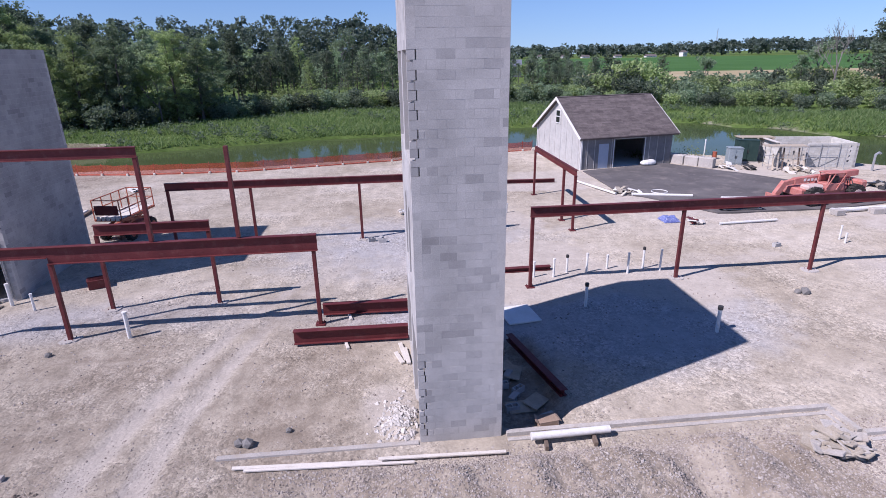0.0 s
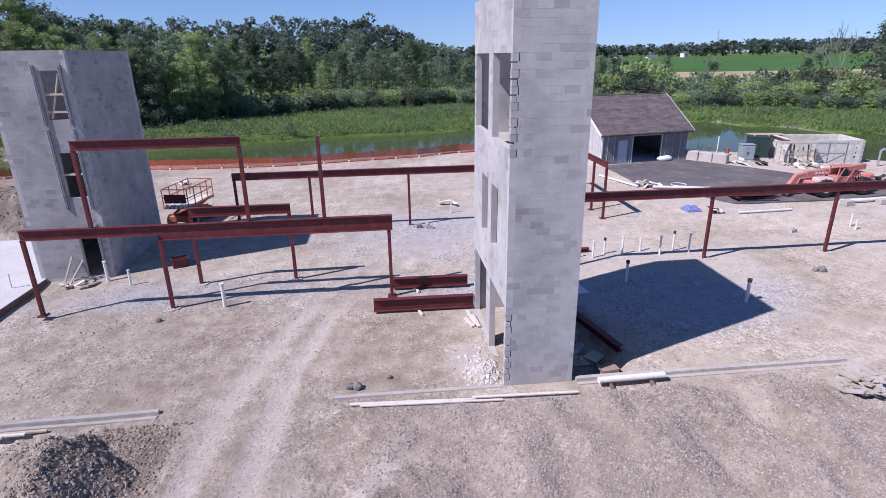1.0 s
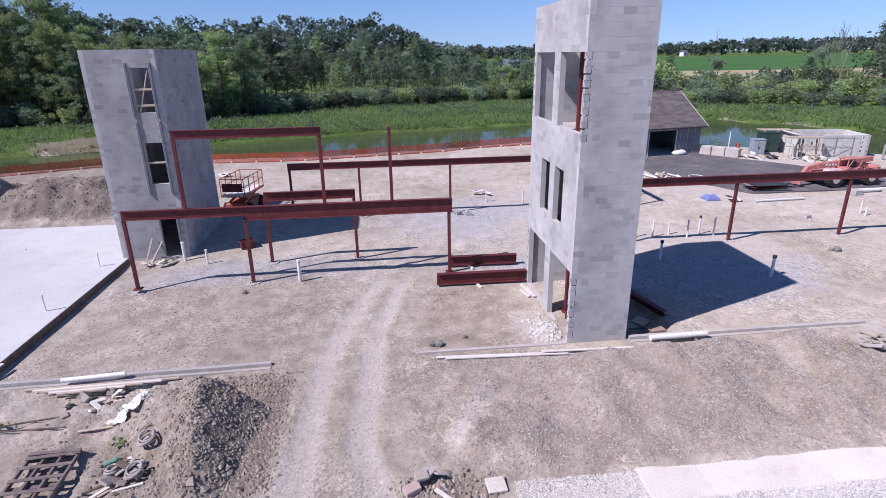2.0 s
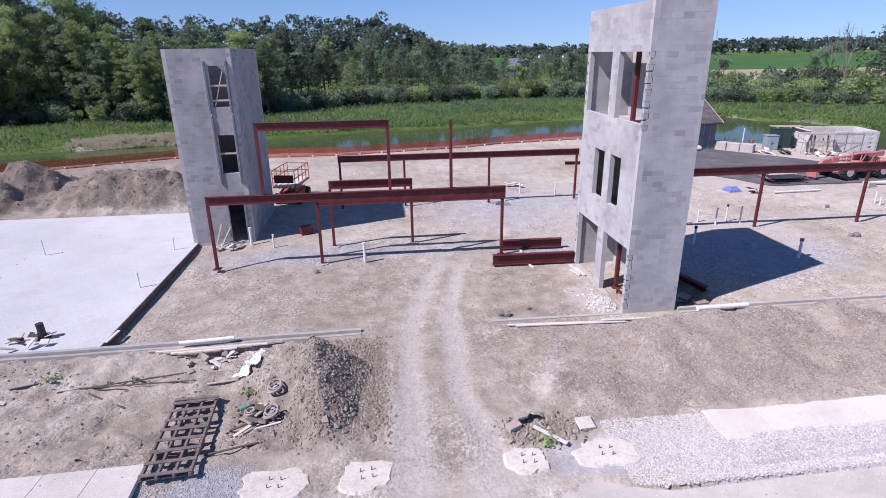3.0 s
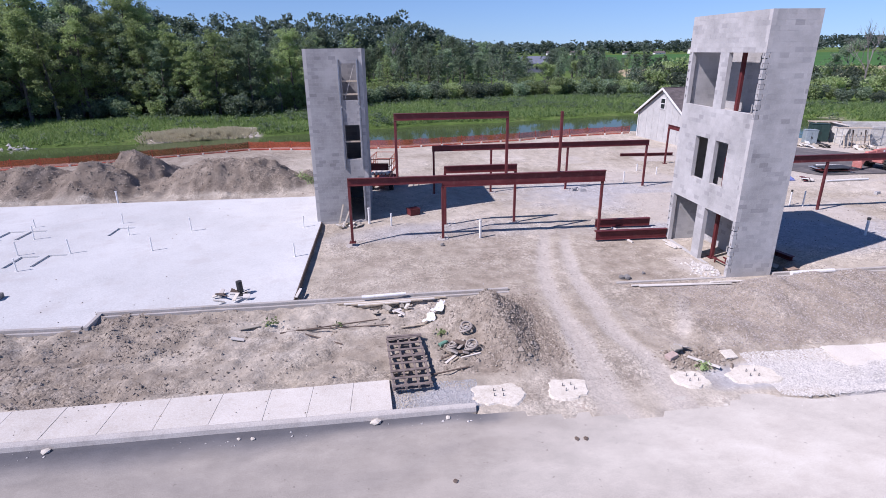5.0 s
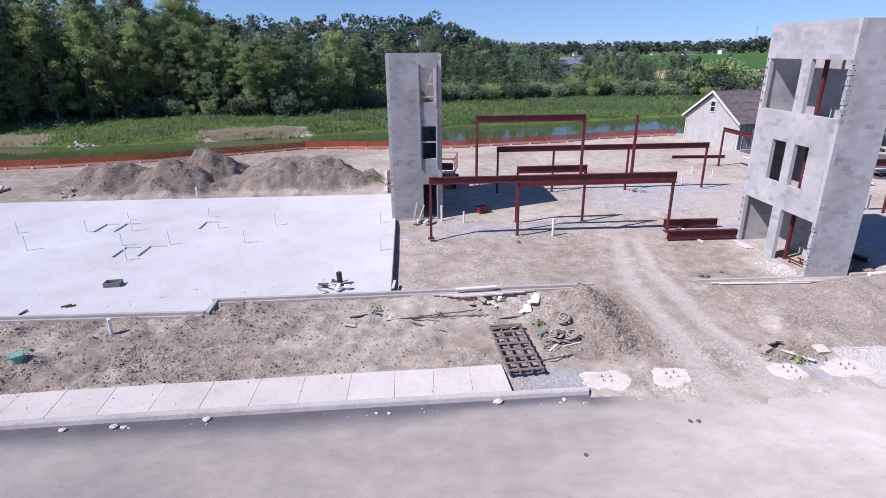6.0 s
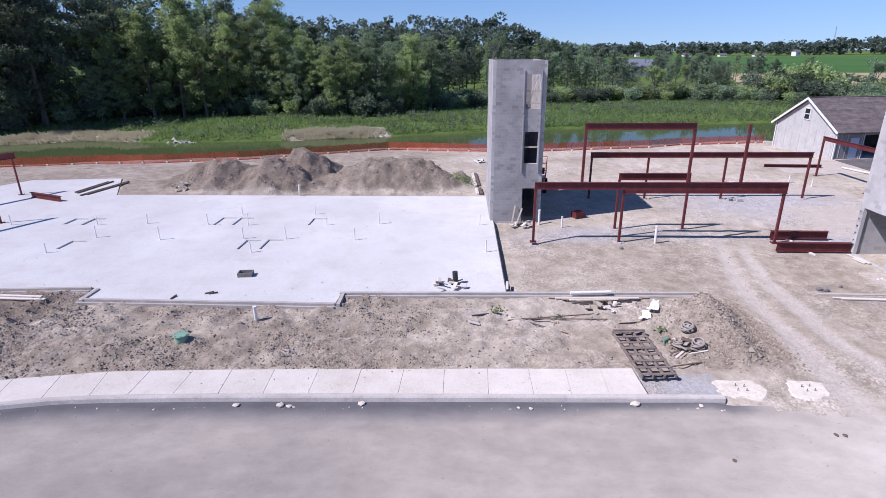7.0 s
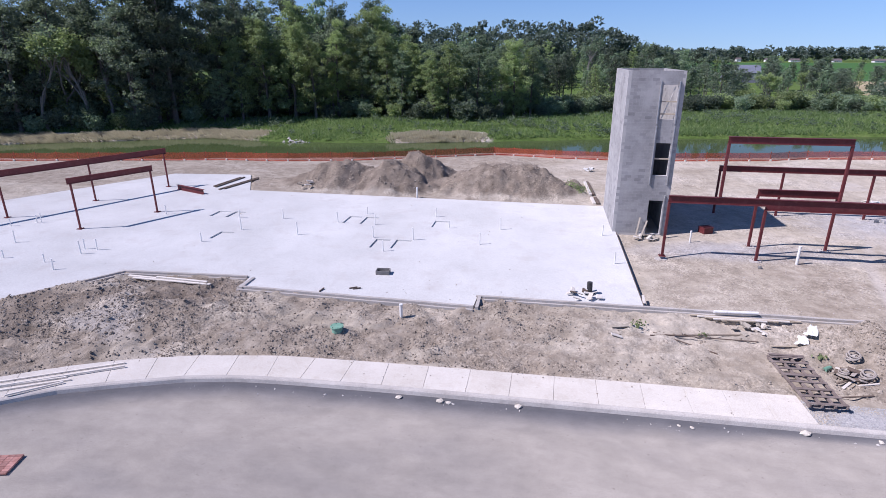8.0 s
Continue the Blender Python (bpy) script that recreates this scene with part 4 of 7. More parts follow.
# ---- fence along the pond
def make_fence():
    th = empty("barrier_fence", pose(FENCE[4][0], FENCE[4][1], 0))
    inv = th.matrix_world.inverted()
    line = offset_line(FENCE, 2.35)
    pm = B()
    box(pm, -0.02, 0.02, -0.025, 0.025, -0.3, 1.0)
    pm = mesh_of("stake", pm, M_HEM)
    cm = B()
    box(cm, -0.09, 0.09, -0.2, -0.05, -0.04, 0.17, bevel=0.02)
    cm = mesh_of("sandbag", cm, M_BOARD)
    rng = random.Random(8)
    gz = [float(height(p[0], p[1])) for p in line]
    for k, (p, q) in enumerate(zip(line, line[1:])):
        verts, faces = [], []
        for i in range(7):
            f = i / 6
            x, y = p[0] + (q[0] - p[0]) * f, p[1] + (q[1] - p[1]) * f
            z = gz[k] + (gz[k + 1] - gz[k]) * f
            sag = 0.07 * math.sin(f * math.pi) * rng.uniform(0.4, 1.2)
            for zz, o in ((z + 0.0, -0.012), (z + 0.92 - sag, 0.0), (z + 0.92 - sag, 0.012), (z + 0.0, 0.012)):
                verts.append((x, y + o, zz))
        for i in range(6):
            for j in range(4):
                a, b = i * 4 + j, i * 4 + (j + 1) % 4
                faces.append((a, b, b + 4, a + 4))
        part("netting", raw_mesh("netting", verts, faces, M_NET), None, th, at=inv)
    for (x, y, dx, dy), z in zip(line, gz):
        a = math.degrees(math.atan2(dy, dx))
        part("stake", pm, None, th, at=inv @ pose(x, y + 0.03, z, 0, 0, a))
        part("foot", cm, None, th, at=inv @ pose(x, y, z, 0, 0, a))
    fold = part("hem", sweep("hem", FENCE, [(-0.06, -0.05), (-0.06, 0.07), (0.0, 0.11), (0.04, 0.07), (0.04, -0.05)], M_HEM, 1.2, 0.03), None, th, "dull red folded lower edge", at=inv)
    tagged(th, "orange plastic netting fence on short stakes along the pond", "fence")


M_HEM = worn("red_fabric", (0.30, 0.06, 0.04), (0.42, 0.11, 0.07), 1.2, 0.8, dirt=(0.42, 0.35, 0.3), dirt_amount=0.7)
make_fence()


# ---- helpers for loose things
def gz(x, y):
    return float(height(x, y))


def thing(name, label, category, x, y, z=None, turn=0.0, group=""):
    th = empty(name, pose(x, y, gz(x, y) if z is None else z, 0, 0, turn))
    tagged(th, label, category, group)
    return th


def solid(name, bm, material, label, category, m, group=""):
    ob = new(name, mesh_of(name, bm, material))
    ob.matrix_world = m
    return tagged(ob, label, category, group)


# ---- stub pipes
def stub(x, y, h, r=0.05, cap=None, z=0.03, label="white plastic stub pipe standing out of the slab", group="stub pipes in the slab", lean=0.0):
    bm = B()
    rod(bm, (0, 0, -0.05), (lean, 0, h), r, 10)
    th = empty("stub_pipe", pose(x, y, z))
    part("pipe", bm, M_PVC, th)
    if cap:
        c = B()
        rod(c, (lean * 0.9, 0, h - 0.1), (lean, 0, h + 0.03), r * 1.35, 10)
        part("cap", c, cap, th, "dark cap")
    else:
        c = B()
        rod(c, (lean * 0.97, 0, h - 0.05), (lean, 0, h + 0.012), r * 1.18, 10)
        part("collar", c, M_PVC, th)
    tagged(th, label, "pipe", group)


rng = random.Random(17)
for x, y in ((-42.04, 22.32), (-39.45, 19.04), (-43.63, 19.4), (-37.87, 22.16), (-36.49, 24.55), (-34.42, 19.31), (-33.08, 16.93), (-35.17, 22.07), (-31.41, 24.66), (-30.0, 22.15), (-31.79, 19.29), (-27.59, 19.17), (-26.56, 22.42), (-20.02, 22.29), (-19.79, 17.21),
             (-58.6, 18.44), (-58.3, 18.5), (-59.63, 17.4), (-56.16, 14.48), (-54.29, 11.99), (-51.41, 11.83), (-49.97, 10.94), (-50.91, 14.17), (-50.44, 13.37), (-50.06, 14.17), (-51.01, 21.9), (-44.8, 16.66), (-45.22, 21.98)):
    stub(x, y, rng.uniform(0.5, 0.85), 0.035, lean=rng.uniform(-0.04, 0.04))
for k, (x, y, h) in enumerate(((6.3, 22.4, 0.75), (7.18, 22.27, 0.9), (7.94, 22.71, 0.85), (8.83, 22.57, 0.95), (9.94, 22.9, 0.7), (10.64, 22.2, 1.0), (11.58, 22.66, 1.05), (12.24, 22.3, 1.05))):
    stub(x, y, h, 0.05, M_DARK if k in (2, 6) else None, 0.0, "white plastic riser pipe standing in a row by the tower", "riser pipes by the tower")
for x, y, h, r in ((7.53, 19.11, 1.0, 0.06), (11.45, 16.43, 1.0, 0.07)):
    stub(x, y, h, r, M_DARK, 0.0, "tall white plastic pipe with a dark cap", "capped pipes by the tower")
for x, y, h, r in ((-9.81, 19.0, 1.05, 0.075), (-16.1, 22.8, 1.0, 0.07), (-14.75, 22.0, 0.75, 0.05), (23.65, 25.1, 0.75, 0.05), (23.45, 24.5, 0.55, 0.05), (-34.0, 30.0, 0.85, 0.06), (3.5, 30.5, 0.9, 0.05), (1.2, 31.6, 0.8, 0.05), (-29.9, 8.86, 0.6, 0.07), (7.4, 33.0, 0.6, 0.05), (6.4, 34.5, 0.6, 0.05)):
    stub(x, y, h, r, None, gz(x, y), "white plastic pipe standing upright in the ground", "upright pipes on the site")


# ---- loose steel
def loose_beam(x0, y0, x1, y1, depth, z, label, tilt=0):
    a = math.degrees(math.atan2(y1 - y0, x1 - x0))
    th = empty("steel_beam", pose(x0, y0, z, 0, 0, a))
    part("beam", wide_flange(math.hypot(x1 - x0, y1 - y0), depth, 0.24), M_STEEL, th, at=pose(0, 0, depth, tilt))
    tagged(th, label, "steel beam")


def timber(x0, y0, x1, y1, w, h, z, material, label, name="timber", group=""):
    bm = B()
    L = math.hypot(x1 - x0, y1 - y0)
    box(bm, 0, L, -w / 2, w / 2, 0, h, bevel=min(w, h) * 0.08)
    solid(name, bm, material, label, "timber", pose(x0, y0, z, 0, 0, math.degrees(math.atan2(y1 - y0, x1 - x0))), group)


for y in (17.5, 19.72):
    for x in (-1.9,):
        timber(x + 0.15, y - 0.5, x - 0.1, y + 0.5, 0.1, 0.09, gz(x, y), M_BOARD, "short pale timber block under a steel beam")
loose_beam(-3.65, 17.52, 0.36, 17.46, 0.5, 0.09, "long red steel beam lying on a timber block")
loose_beam(-2.85, 19.74, 0.45, 19.67, 0.45, 0.09, "red steel beam lying on a timber block")
loose_beam(5.0, 23.15, 7.3, 23.18, 0.2, 0.02, "short red steel beam lying on the ground")
loose_beam(-55.2, 29.25, -51.85, 27.9, 0.4, 0.03, "red steel beam lying on the slab")
loose_beam(7.8, 41.3, 13.0, 41.0, 0.25, 0.05, "rusty red steel beam lying before the shed")
box_bm = B()
box(box_bm, -0.35, 0.35, -0.3, 0.3, 0, 0.42, bevel=0.02)
box(box_bm, -0.37, 0.37, -0.32, 0.32, 0.38, 0.42)
solid("steel_box", box_bm, M_STEEL, "small red steel box lying in the tower's shadow", "box", pose(-13.3, 24.2, gz(-13.3, 24.2), 0, 0, 25))


# ---- inside and on the towers
def steel_column(x, y, h):
    th = empty("steel_column", pose(x, y, 0))
    part("shaft", post_mesh(h, 0.16), M_STEEL, th)
    part("base_plate", plate_mesh(0.4), M_STEEL, th)
    tagged(th, "red steel column standing inside the block tower", "column")


steel_column(1.2, 14.36, 11.0)
base_frame = empty("base_frame", pose(0.95, 13.1, 0))
for a, b in (((0.0, 0.8, 0.2), (0.2, -0.8, 0.2)), ((0.5, 0.7, 0.2), (0.65, -0.8, 0.2))):
    part("rail", bar(B(), a, b, 0.06, 0.07, 0.006), M_STEEL, base_frame)
for a in ((0.02, 0.6), (0.18, -0.7), (0.52, 0.5), (0.64, -0.7)):
    part("foot", bar(B(), (a[0], a[1], 0.0), (a[0], a[1], 0.17), 0.05, 0.05), M_STEEL, base_frame)
tagged(base_frame, "low red steel base frame inside the block tower", "steel frame")
# pale stud, and a dark strip added as the column's shadow on the back wall
for x, y, h, mat, text in ((2.25, 13.75, 1.25, M_BOARD, "pale timber stud standing by the tower's back wall"), (2.2, 13.4, 1.3, M_DARK, "dark upright strip standing in for the column's shadow")):
    bm = B()
    box(bm, -0.04, 0.04, -0.05, 0.05, 0, h, bevel=0.004)
    solid("stud", bm, mat, text, "timber", pose(x, y, 0.0, 0, 3, 0))
for x0, y0, x1, y1 in ((0.05, 17.1, 0.22, 15.95), (0.2, 16.75, 0.3, 15.75), (-0.12, 16.5, 0.1, 15.8)):
    bm = B()
    bar(bm, (x0, y0, gz(x0, y0) + 0.06), (x1, y1, gz(x1, y1) + 0.06), 0.14, 0.06, 0.006)
    solid("board", bm, M_BOARD, "pale board lying before the tower's doorway", "board", Matrix.Identity(4))
for z in (3.0, 6.9):
    bm = B()
    box(bm, 0.61, 2.44, 12.05, 17.39, z, z + 0.12)
    solid("tower_deck", bm, M_FOUND, "rough concrete deck inside the block tower", "deck", Matrix.Identity(4))


def guard_rail(zs, x0, x1, y):
    th = empty("guard_rail", pose(x0, y, zs[0]))
    for z in zs:
        bm = B()
        box(bm, -0.03, x1 - x0 + 0.03, -0.02, 0.02, z - zs[0] - 0.045, z - zs[0] + 0.045, bevel=0.004)
        part("rail", bm, M_TIMBER, th)
    tagged(th, "pale timber guard rail across the window opening", "guard rail")


guard_rail((7.62, 8.35), -17.22, -16.36, 23.36)
guard_rail((4.9,), -17.22, -16.36, 23.36)
bm = B()
bar(bm, (-17.1, 23.42, 7.35), (-16.5, 23.46, 9.2), 0.1, 0.03)
solid("timber", bm, M_BOARD, "pale plank leaning in the upper window opening", "timber", Matrix.Identity(4))
for z0, z1, xs in ((7.05, 9.55, (-17.36, -16.3)), (3.3, 6.9, (-17.34, -16.28)), (0.05, 2.6, (-16.3,))):
    for x in xs:
        bm = B()
        box(bm, -0.035, 0.035, -0.075, 0, 0, z1 - z0)
        box(bm, -0.035, -0.02, -0.12, -0.075, 0, z1 - z0)
        part("channel", bm, M_ZINC, far_tower, "upright galvanised channel", at=far_tower.matrix_world.inverted() @ pose(x, F_Y0 - 0.002, z0))
for x0, y0, x1, y1, h in ((-17.9, 22.6, -17.65, 23.2, 1.1), (-17.6, 22.5, -17.2, 23.2, 0.9)):
    bm = B()
    bar(bm, (x0, y0, 0.03), (x1, y1, h), 0.1, 0.035)
    solid("timber", bm, M_SCRAP, "pale board leaning on the far tower", "timber", Matrix.Identity(4))


# ---- shed and yard
M_YARD = worn("yard_asphalt", (0.085, 0.08, 0.082), (0.15, 0.14, 0.14), 0.35, 0.9, fine=20, dirt=(0.27, 0.24, 0.22), dirt_amount=0.6)
yard_poly = [(16.6, 44.6), (25.0, 46.6), (30.4, 39.2), (33.8, 31.4), (28.0, 30.5), (20.2, 30.6), (19.2, 33.2), (16.6, 36.4)]
bm = B()
ring = []
for (x0, y0), (x1, y1) in zip(yard_poly, yard_poly[1:] + yard_poly[:1]):
    for k in range(6):
        f = k / 6
        x, y = x0 + (x1 - x0) * f, y0 + (y1 - y0) * f
        o = 0.5 * (float(fbm(x * 0.8, y * 0.8, 77)) - 0.5)
        ring.append(bm.verts.new((x + o, y + o, 0.075)))
f = bm.faces.new(ring)
low = bmesh.ops.extrude_face_region(bm, geom=[f])
for v in low["geom"]:
    if isinstance(v, bmesh.types.BMVert):
        v.co.z = -0.2
bmesh.ops.recalc_face_normals(bm, faces=bm.faces)
tagged(new("yard", mesh_of("yard", bm, M_YARD)), "dark asphalt yard before the shed, dusty at its edges", "yard", kind="structure")


def make_shed():
    L, W, H, R = 9.0, 8.7, 2.95, 5.75
    th = empty("shed", pose(16.5, 45.1, 0, 0, 0, 9.5))
    # local: x along the long wall, y from the front to the back, the gable at x = 0
    bm = B()
    cells(bm, L, H, 0.16, [(1.7, 2.7, 0.05, 2.15), (3.2, 6.2, 0.05, 2.45)], Matrix.Identity(4))
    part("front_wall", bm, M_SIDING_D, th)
    bm = B()
    box(bm, 0, L, W - 0.16, W, -0.2, H)
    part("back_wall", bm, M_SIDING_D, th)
    for x in (0, L - 0.16):
        bm = B()
        pts = [(0.16, -0.2), (W - 0.16, -0.2), (W - 0.16, H), (W / 2, R - 0.1), (0.16, H)]
        a = [bm.verts.new((x, y, z)) for y, z in pts]
        b = [bm.verts.new((x + 0.16, y, z)) for y, z in pts]
        bm.faces.new(a)
        bm.faces.new(list(reversed(b)))
        for k in range(5):
            bm.faces.new((a[k], a[(k + 1) % 5], b[(k + 1) % 5], b[k]))
        bmesh.ops.recalc_face_normals(bm, faces=bm.faces)
        part("gable_wall", bm, M_SIDING, th)
    # battens on the panels
    batten = B()
    box(batten, -0.02, 0.02, -0.025, 0, 0, 1)
    batten = mesh_of("batten", batten, M_SIDING)
    for k in range(8):
        y = 0.5 + k * (W - 1) / 7
        top = H + (R - 0.25 - H) * (1 - abs(y - W / 2) / (W / 2))
        part("batten", batten, None, th, at=pose(0, y, 0, 0, 0, -90) @ Matrix.Diagonal((1, 1, top, 1)))
    for x in (0.6, 1.3, 2.95, 6.7, 7.5, 8.3):
        part("batten", batten, None, th, at=pose(x, 0, 0) @ Matrix.Diagonal((1, 1, H, 1)))
    # roof
    slope = math.atan2(R - H, W / 2)
    for side in (0, 1):
        run = (W / 2 + 0.4) / math.cos(slope)
        roof = part("roof_slope", box(B(), -0.35, L + 0.35, -run, 0, -0.05, 0.05), M_SHINGLE, th,
                    at=pose(0 if side == 0 else L, W / 2, R + 0.04, math.degrees(slope), 0, 0) if side == 0 else pose(L, W / 2, R + 0.04, 0, 0, 180) @ pose(0, 0, 0, math.degrees(slope)))
        bm = B()
        rng = random.Random(40 + side)
        rows = int(run / 0.2)
        for r in range(rows):
            y0 = -run + r * 0.2
            x = -0.35 - rng.random() * 0.3
            while x < L + 0.35:
                w = rng.uniform(0.5, 1.0)
                box(bm, max(x, -0.35), min(x + w - 0.01, L + 0.35), y0, y0 + 0.195, 0.05, 0.062 + rng.uniform(0, 0.012))
                x += w
        sh = part("shingles", bm, M_SHINGLE, roof)
        sh["kind"] = "stuff"
        for x in (-0.4, L + 0.35):
            part("barge_board", box(B(), x, x + 0.05, -run - 0.03, 0.02, -0.14, 0.075), M_WHITE, roof, "white barge board")
        bm = B()
        box(bm, -0.35, L + 0.35, -run - 0.05, -run, -0.12, 0.05)
        part("fascia", bm, M_WHITE if side else M_SHINGLE, roof)
    rod_bm = B()
    box(rod_bm, -0.36, L + 0.36, W / 2 - 0.14, W / 2 + 0.14, R + 0.07, R + 0.12, bevel=0.02)
    part("ridge_cap", rod_bm, M_SHINGLE, th)
    # gable window
    win = part("window", box(B(), -0.05, 0.02, -0.42, 0.42, -0.62, 0.62), M_WHITE, th, "white framed sash window", at=pose(-0.03, W / 2, 4.15))
    for z0, z1 in ((-0.52, -0.05), (0.05, 0.52)):
        part("pane", box(B(), -0.075, -0.052, -0.32, 0.32, z0, z1), M_GLASS, win)
    for y in (0.0, W):
        part("corner_board", box(B(), -0.03, 0.1, y - 0.06, y + 0.06, -0.1, H), M_WHITE, th)
    part("door", box(B(), 1.72, 2.68, 0.03, 0.09, 0.05, 2.13), M_DOOR, th, "pale blue-grey entrance door")
    for x in (3.12, 6.2):
        part("door_jamb", box(B(), x, x + 0.08, -0.03, 0.0, 0, 2.6), M_WHITE, th)
    part("door_head", box(B(), 3.12, 6.28, -0.03, 0.0, 2.46, 2.56), M_SIDING, th)
    part("floor", box(B(), 0.17, L - 0.17, 0.17, W - 0.17, -0.1, 0.06), M_SLAB, th)
    tagged(th, "grey panelled shed with a brown shingle gable roof and open bay", "shed")


# front and back walls: a darker grey than the gables
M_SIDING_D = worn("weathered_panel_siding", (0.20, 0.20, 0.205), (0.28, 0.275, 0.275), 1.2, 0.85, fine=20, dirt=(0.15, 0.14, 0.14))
M_DOOR = worn("pale_door_paint", (0.45, 0.52, 0.62), (0.52, 0.58, 0.67), 2, 0.5, bump=0.05)
make_shed()

# concrete barrier blocks
proto = empty("barrier_block")
bm = B()
box(bm, -0.75, 0.75, -0.4, 0.4, 0, 0.85, bevel=0.05)
part("block_body", bm, M_KERB, proto)
bm = B()
for s in (-0.45, 0.45):
    rod(bm, (s - 0.1, 0, 0.82), (s - 0.1, 0, 0.9), 0.018, 6)
    rod(bm, (s + 0.1, 0, 0.82), (s + 0.1, 0, 0.9), 0.018, 6)
    rod(bm, (s - 0.1, 0, 0.9), (s + 0.1, 0, 0.9), 0.018, 6)
part("lifting_loop", bm, M_ZINC, proto)
for k in range(4):
    f = (k + 0.5) / 4
    x, y = 25.0 + 3.0 * f, 48.0 - 4.1 * f
    m = pose(x, y, gz(x, y) - 0.03, 0, 0, -54 + (k - 1.5) * 3) @ Matrix.Diagonal((0.8, 1, 1, 1))
    ob = proto if k == 0 else copy_thing(proto, m)
    ob.matrix_basis = m
    tagged(ob, "square grey precast concrete barrier block in a row", "barrier", "barrier blocks by the yard")


def cabinet_box(x, y, w, d, h, turn, material, label):
    th = thing("power_cabinet", label, "cabinet", x, y, 0.0, turn)
    part("body", box(B(), -w / 2, w / 2, -d / 2, d / 2, 0.1, h, bevel=0.03), material, th)
    part("plinth", box(B(), -w / 2 - 0.1, w / 2 + 0.1, -d / 2 - 0.1, d / 2 + 0.1, -0.1, 0.1), M_KERB, th)
    part("lid", box(B(), -w / 2 - 0.04, w / 2 + 0.04, -d / 2 - 0.04, d / 2 + 0.04, h, h + 0.06, bevel=0.02), material, th)
    for s in (-1, 1):
        door = part("door", box(B(), s * w * 0.25 - w * 0.23, s * w * 0.25 + w * 0.23, -d / 2 - 0.03, -d / 2, 0.2, h - 0.1, bevel=0.008), material, th)
        part("handle", box(B(), -s * 0.0 + s * 0.06 - 0.02, s * 0.06 + 0.02, -d / 2 - 0.06, -d / 2 - 0.03, h * 0.45, h * 0.6), M_DARK, door)


M_GREEN = worn("dark_green_paint", (0.022, 0.05, 0.045), (0.038, 0.07, 0.062), 2, 0.5)
M_GREYBOX = worn("grey_green_paint", (0.24, 0.29, 0.31), (0.33, 0.385, 0.41), 2, 0.5)
cabinet_box(32.3, 46.2, 1.75, 1.2, 1.95, -20, M_GREEN, "dark green steel transformer cabinet by the pond")
cabinet_box(30.35, 44.9, 1.15, 0.9, 1.5, -15, M_GREYBOX, "grey-green steel power cabinet beside the transformer")
stub(29.2, 47.6, 1.9, 0.06, None, gz(29.2, 47.6), "tall white plastic pipe by the pond", "upright pipes on the site")


M_PALEBLOCK = worn("pale_block", (0.52, 0.51, 0.47), (0.62, 0.605, 0.56), 1.5, 0.92, fine=30, random_amount=0.2, island=True)


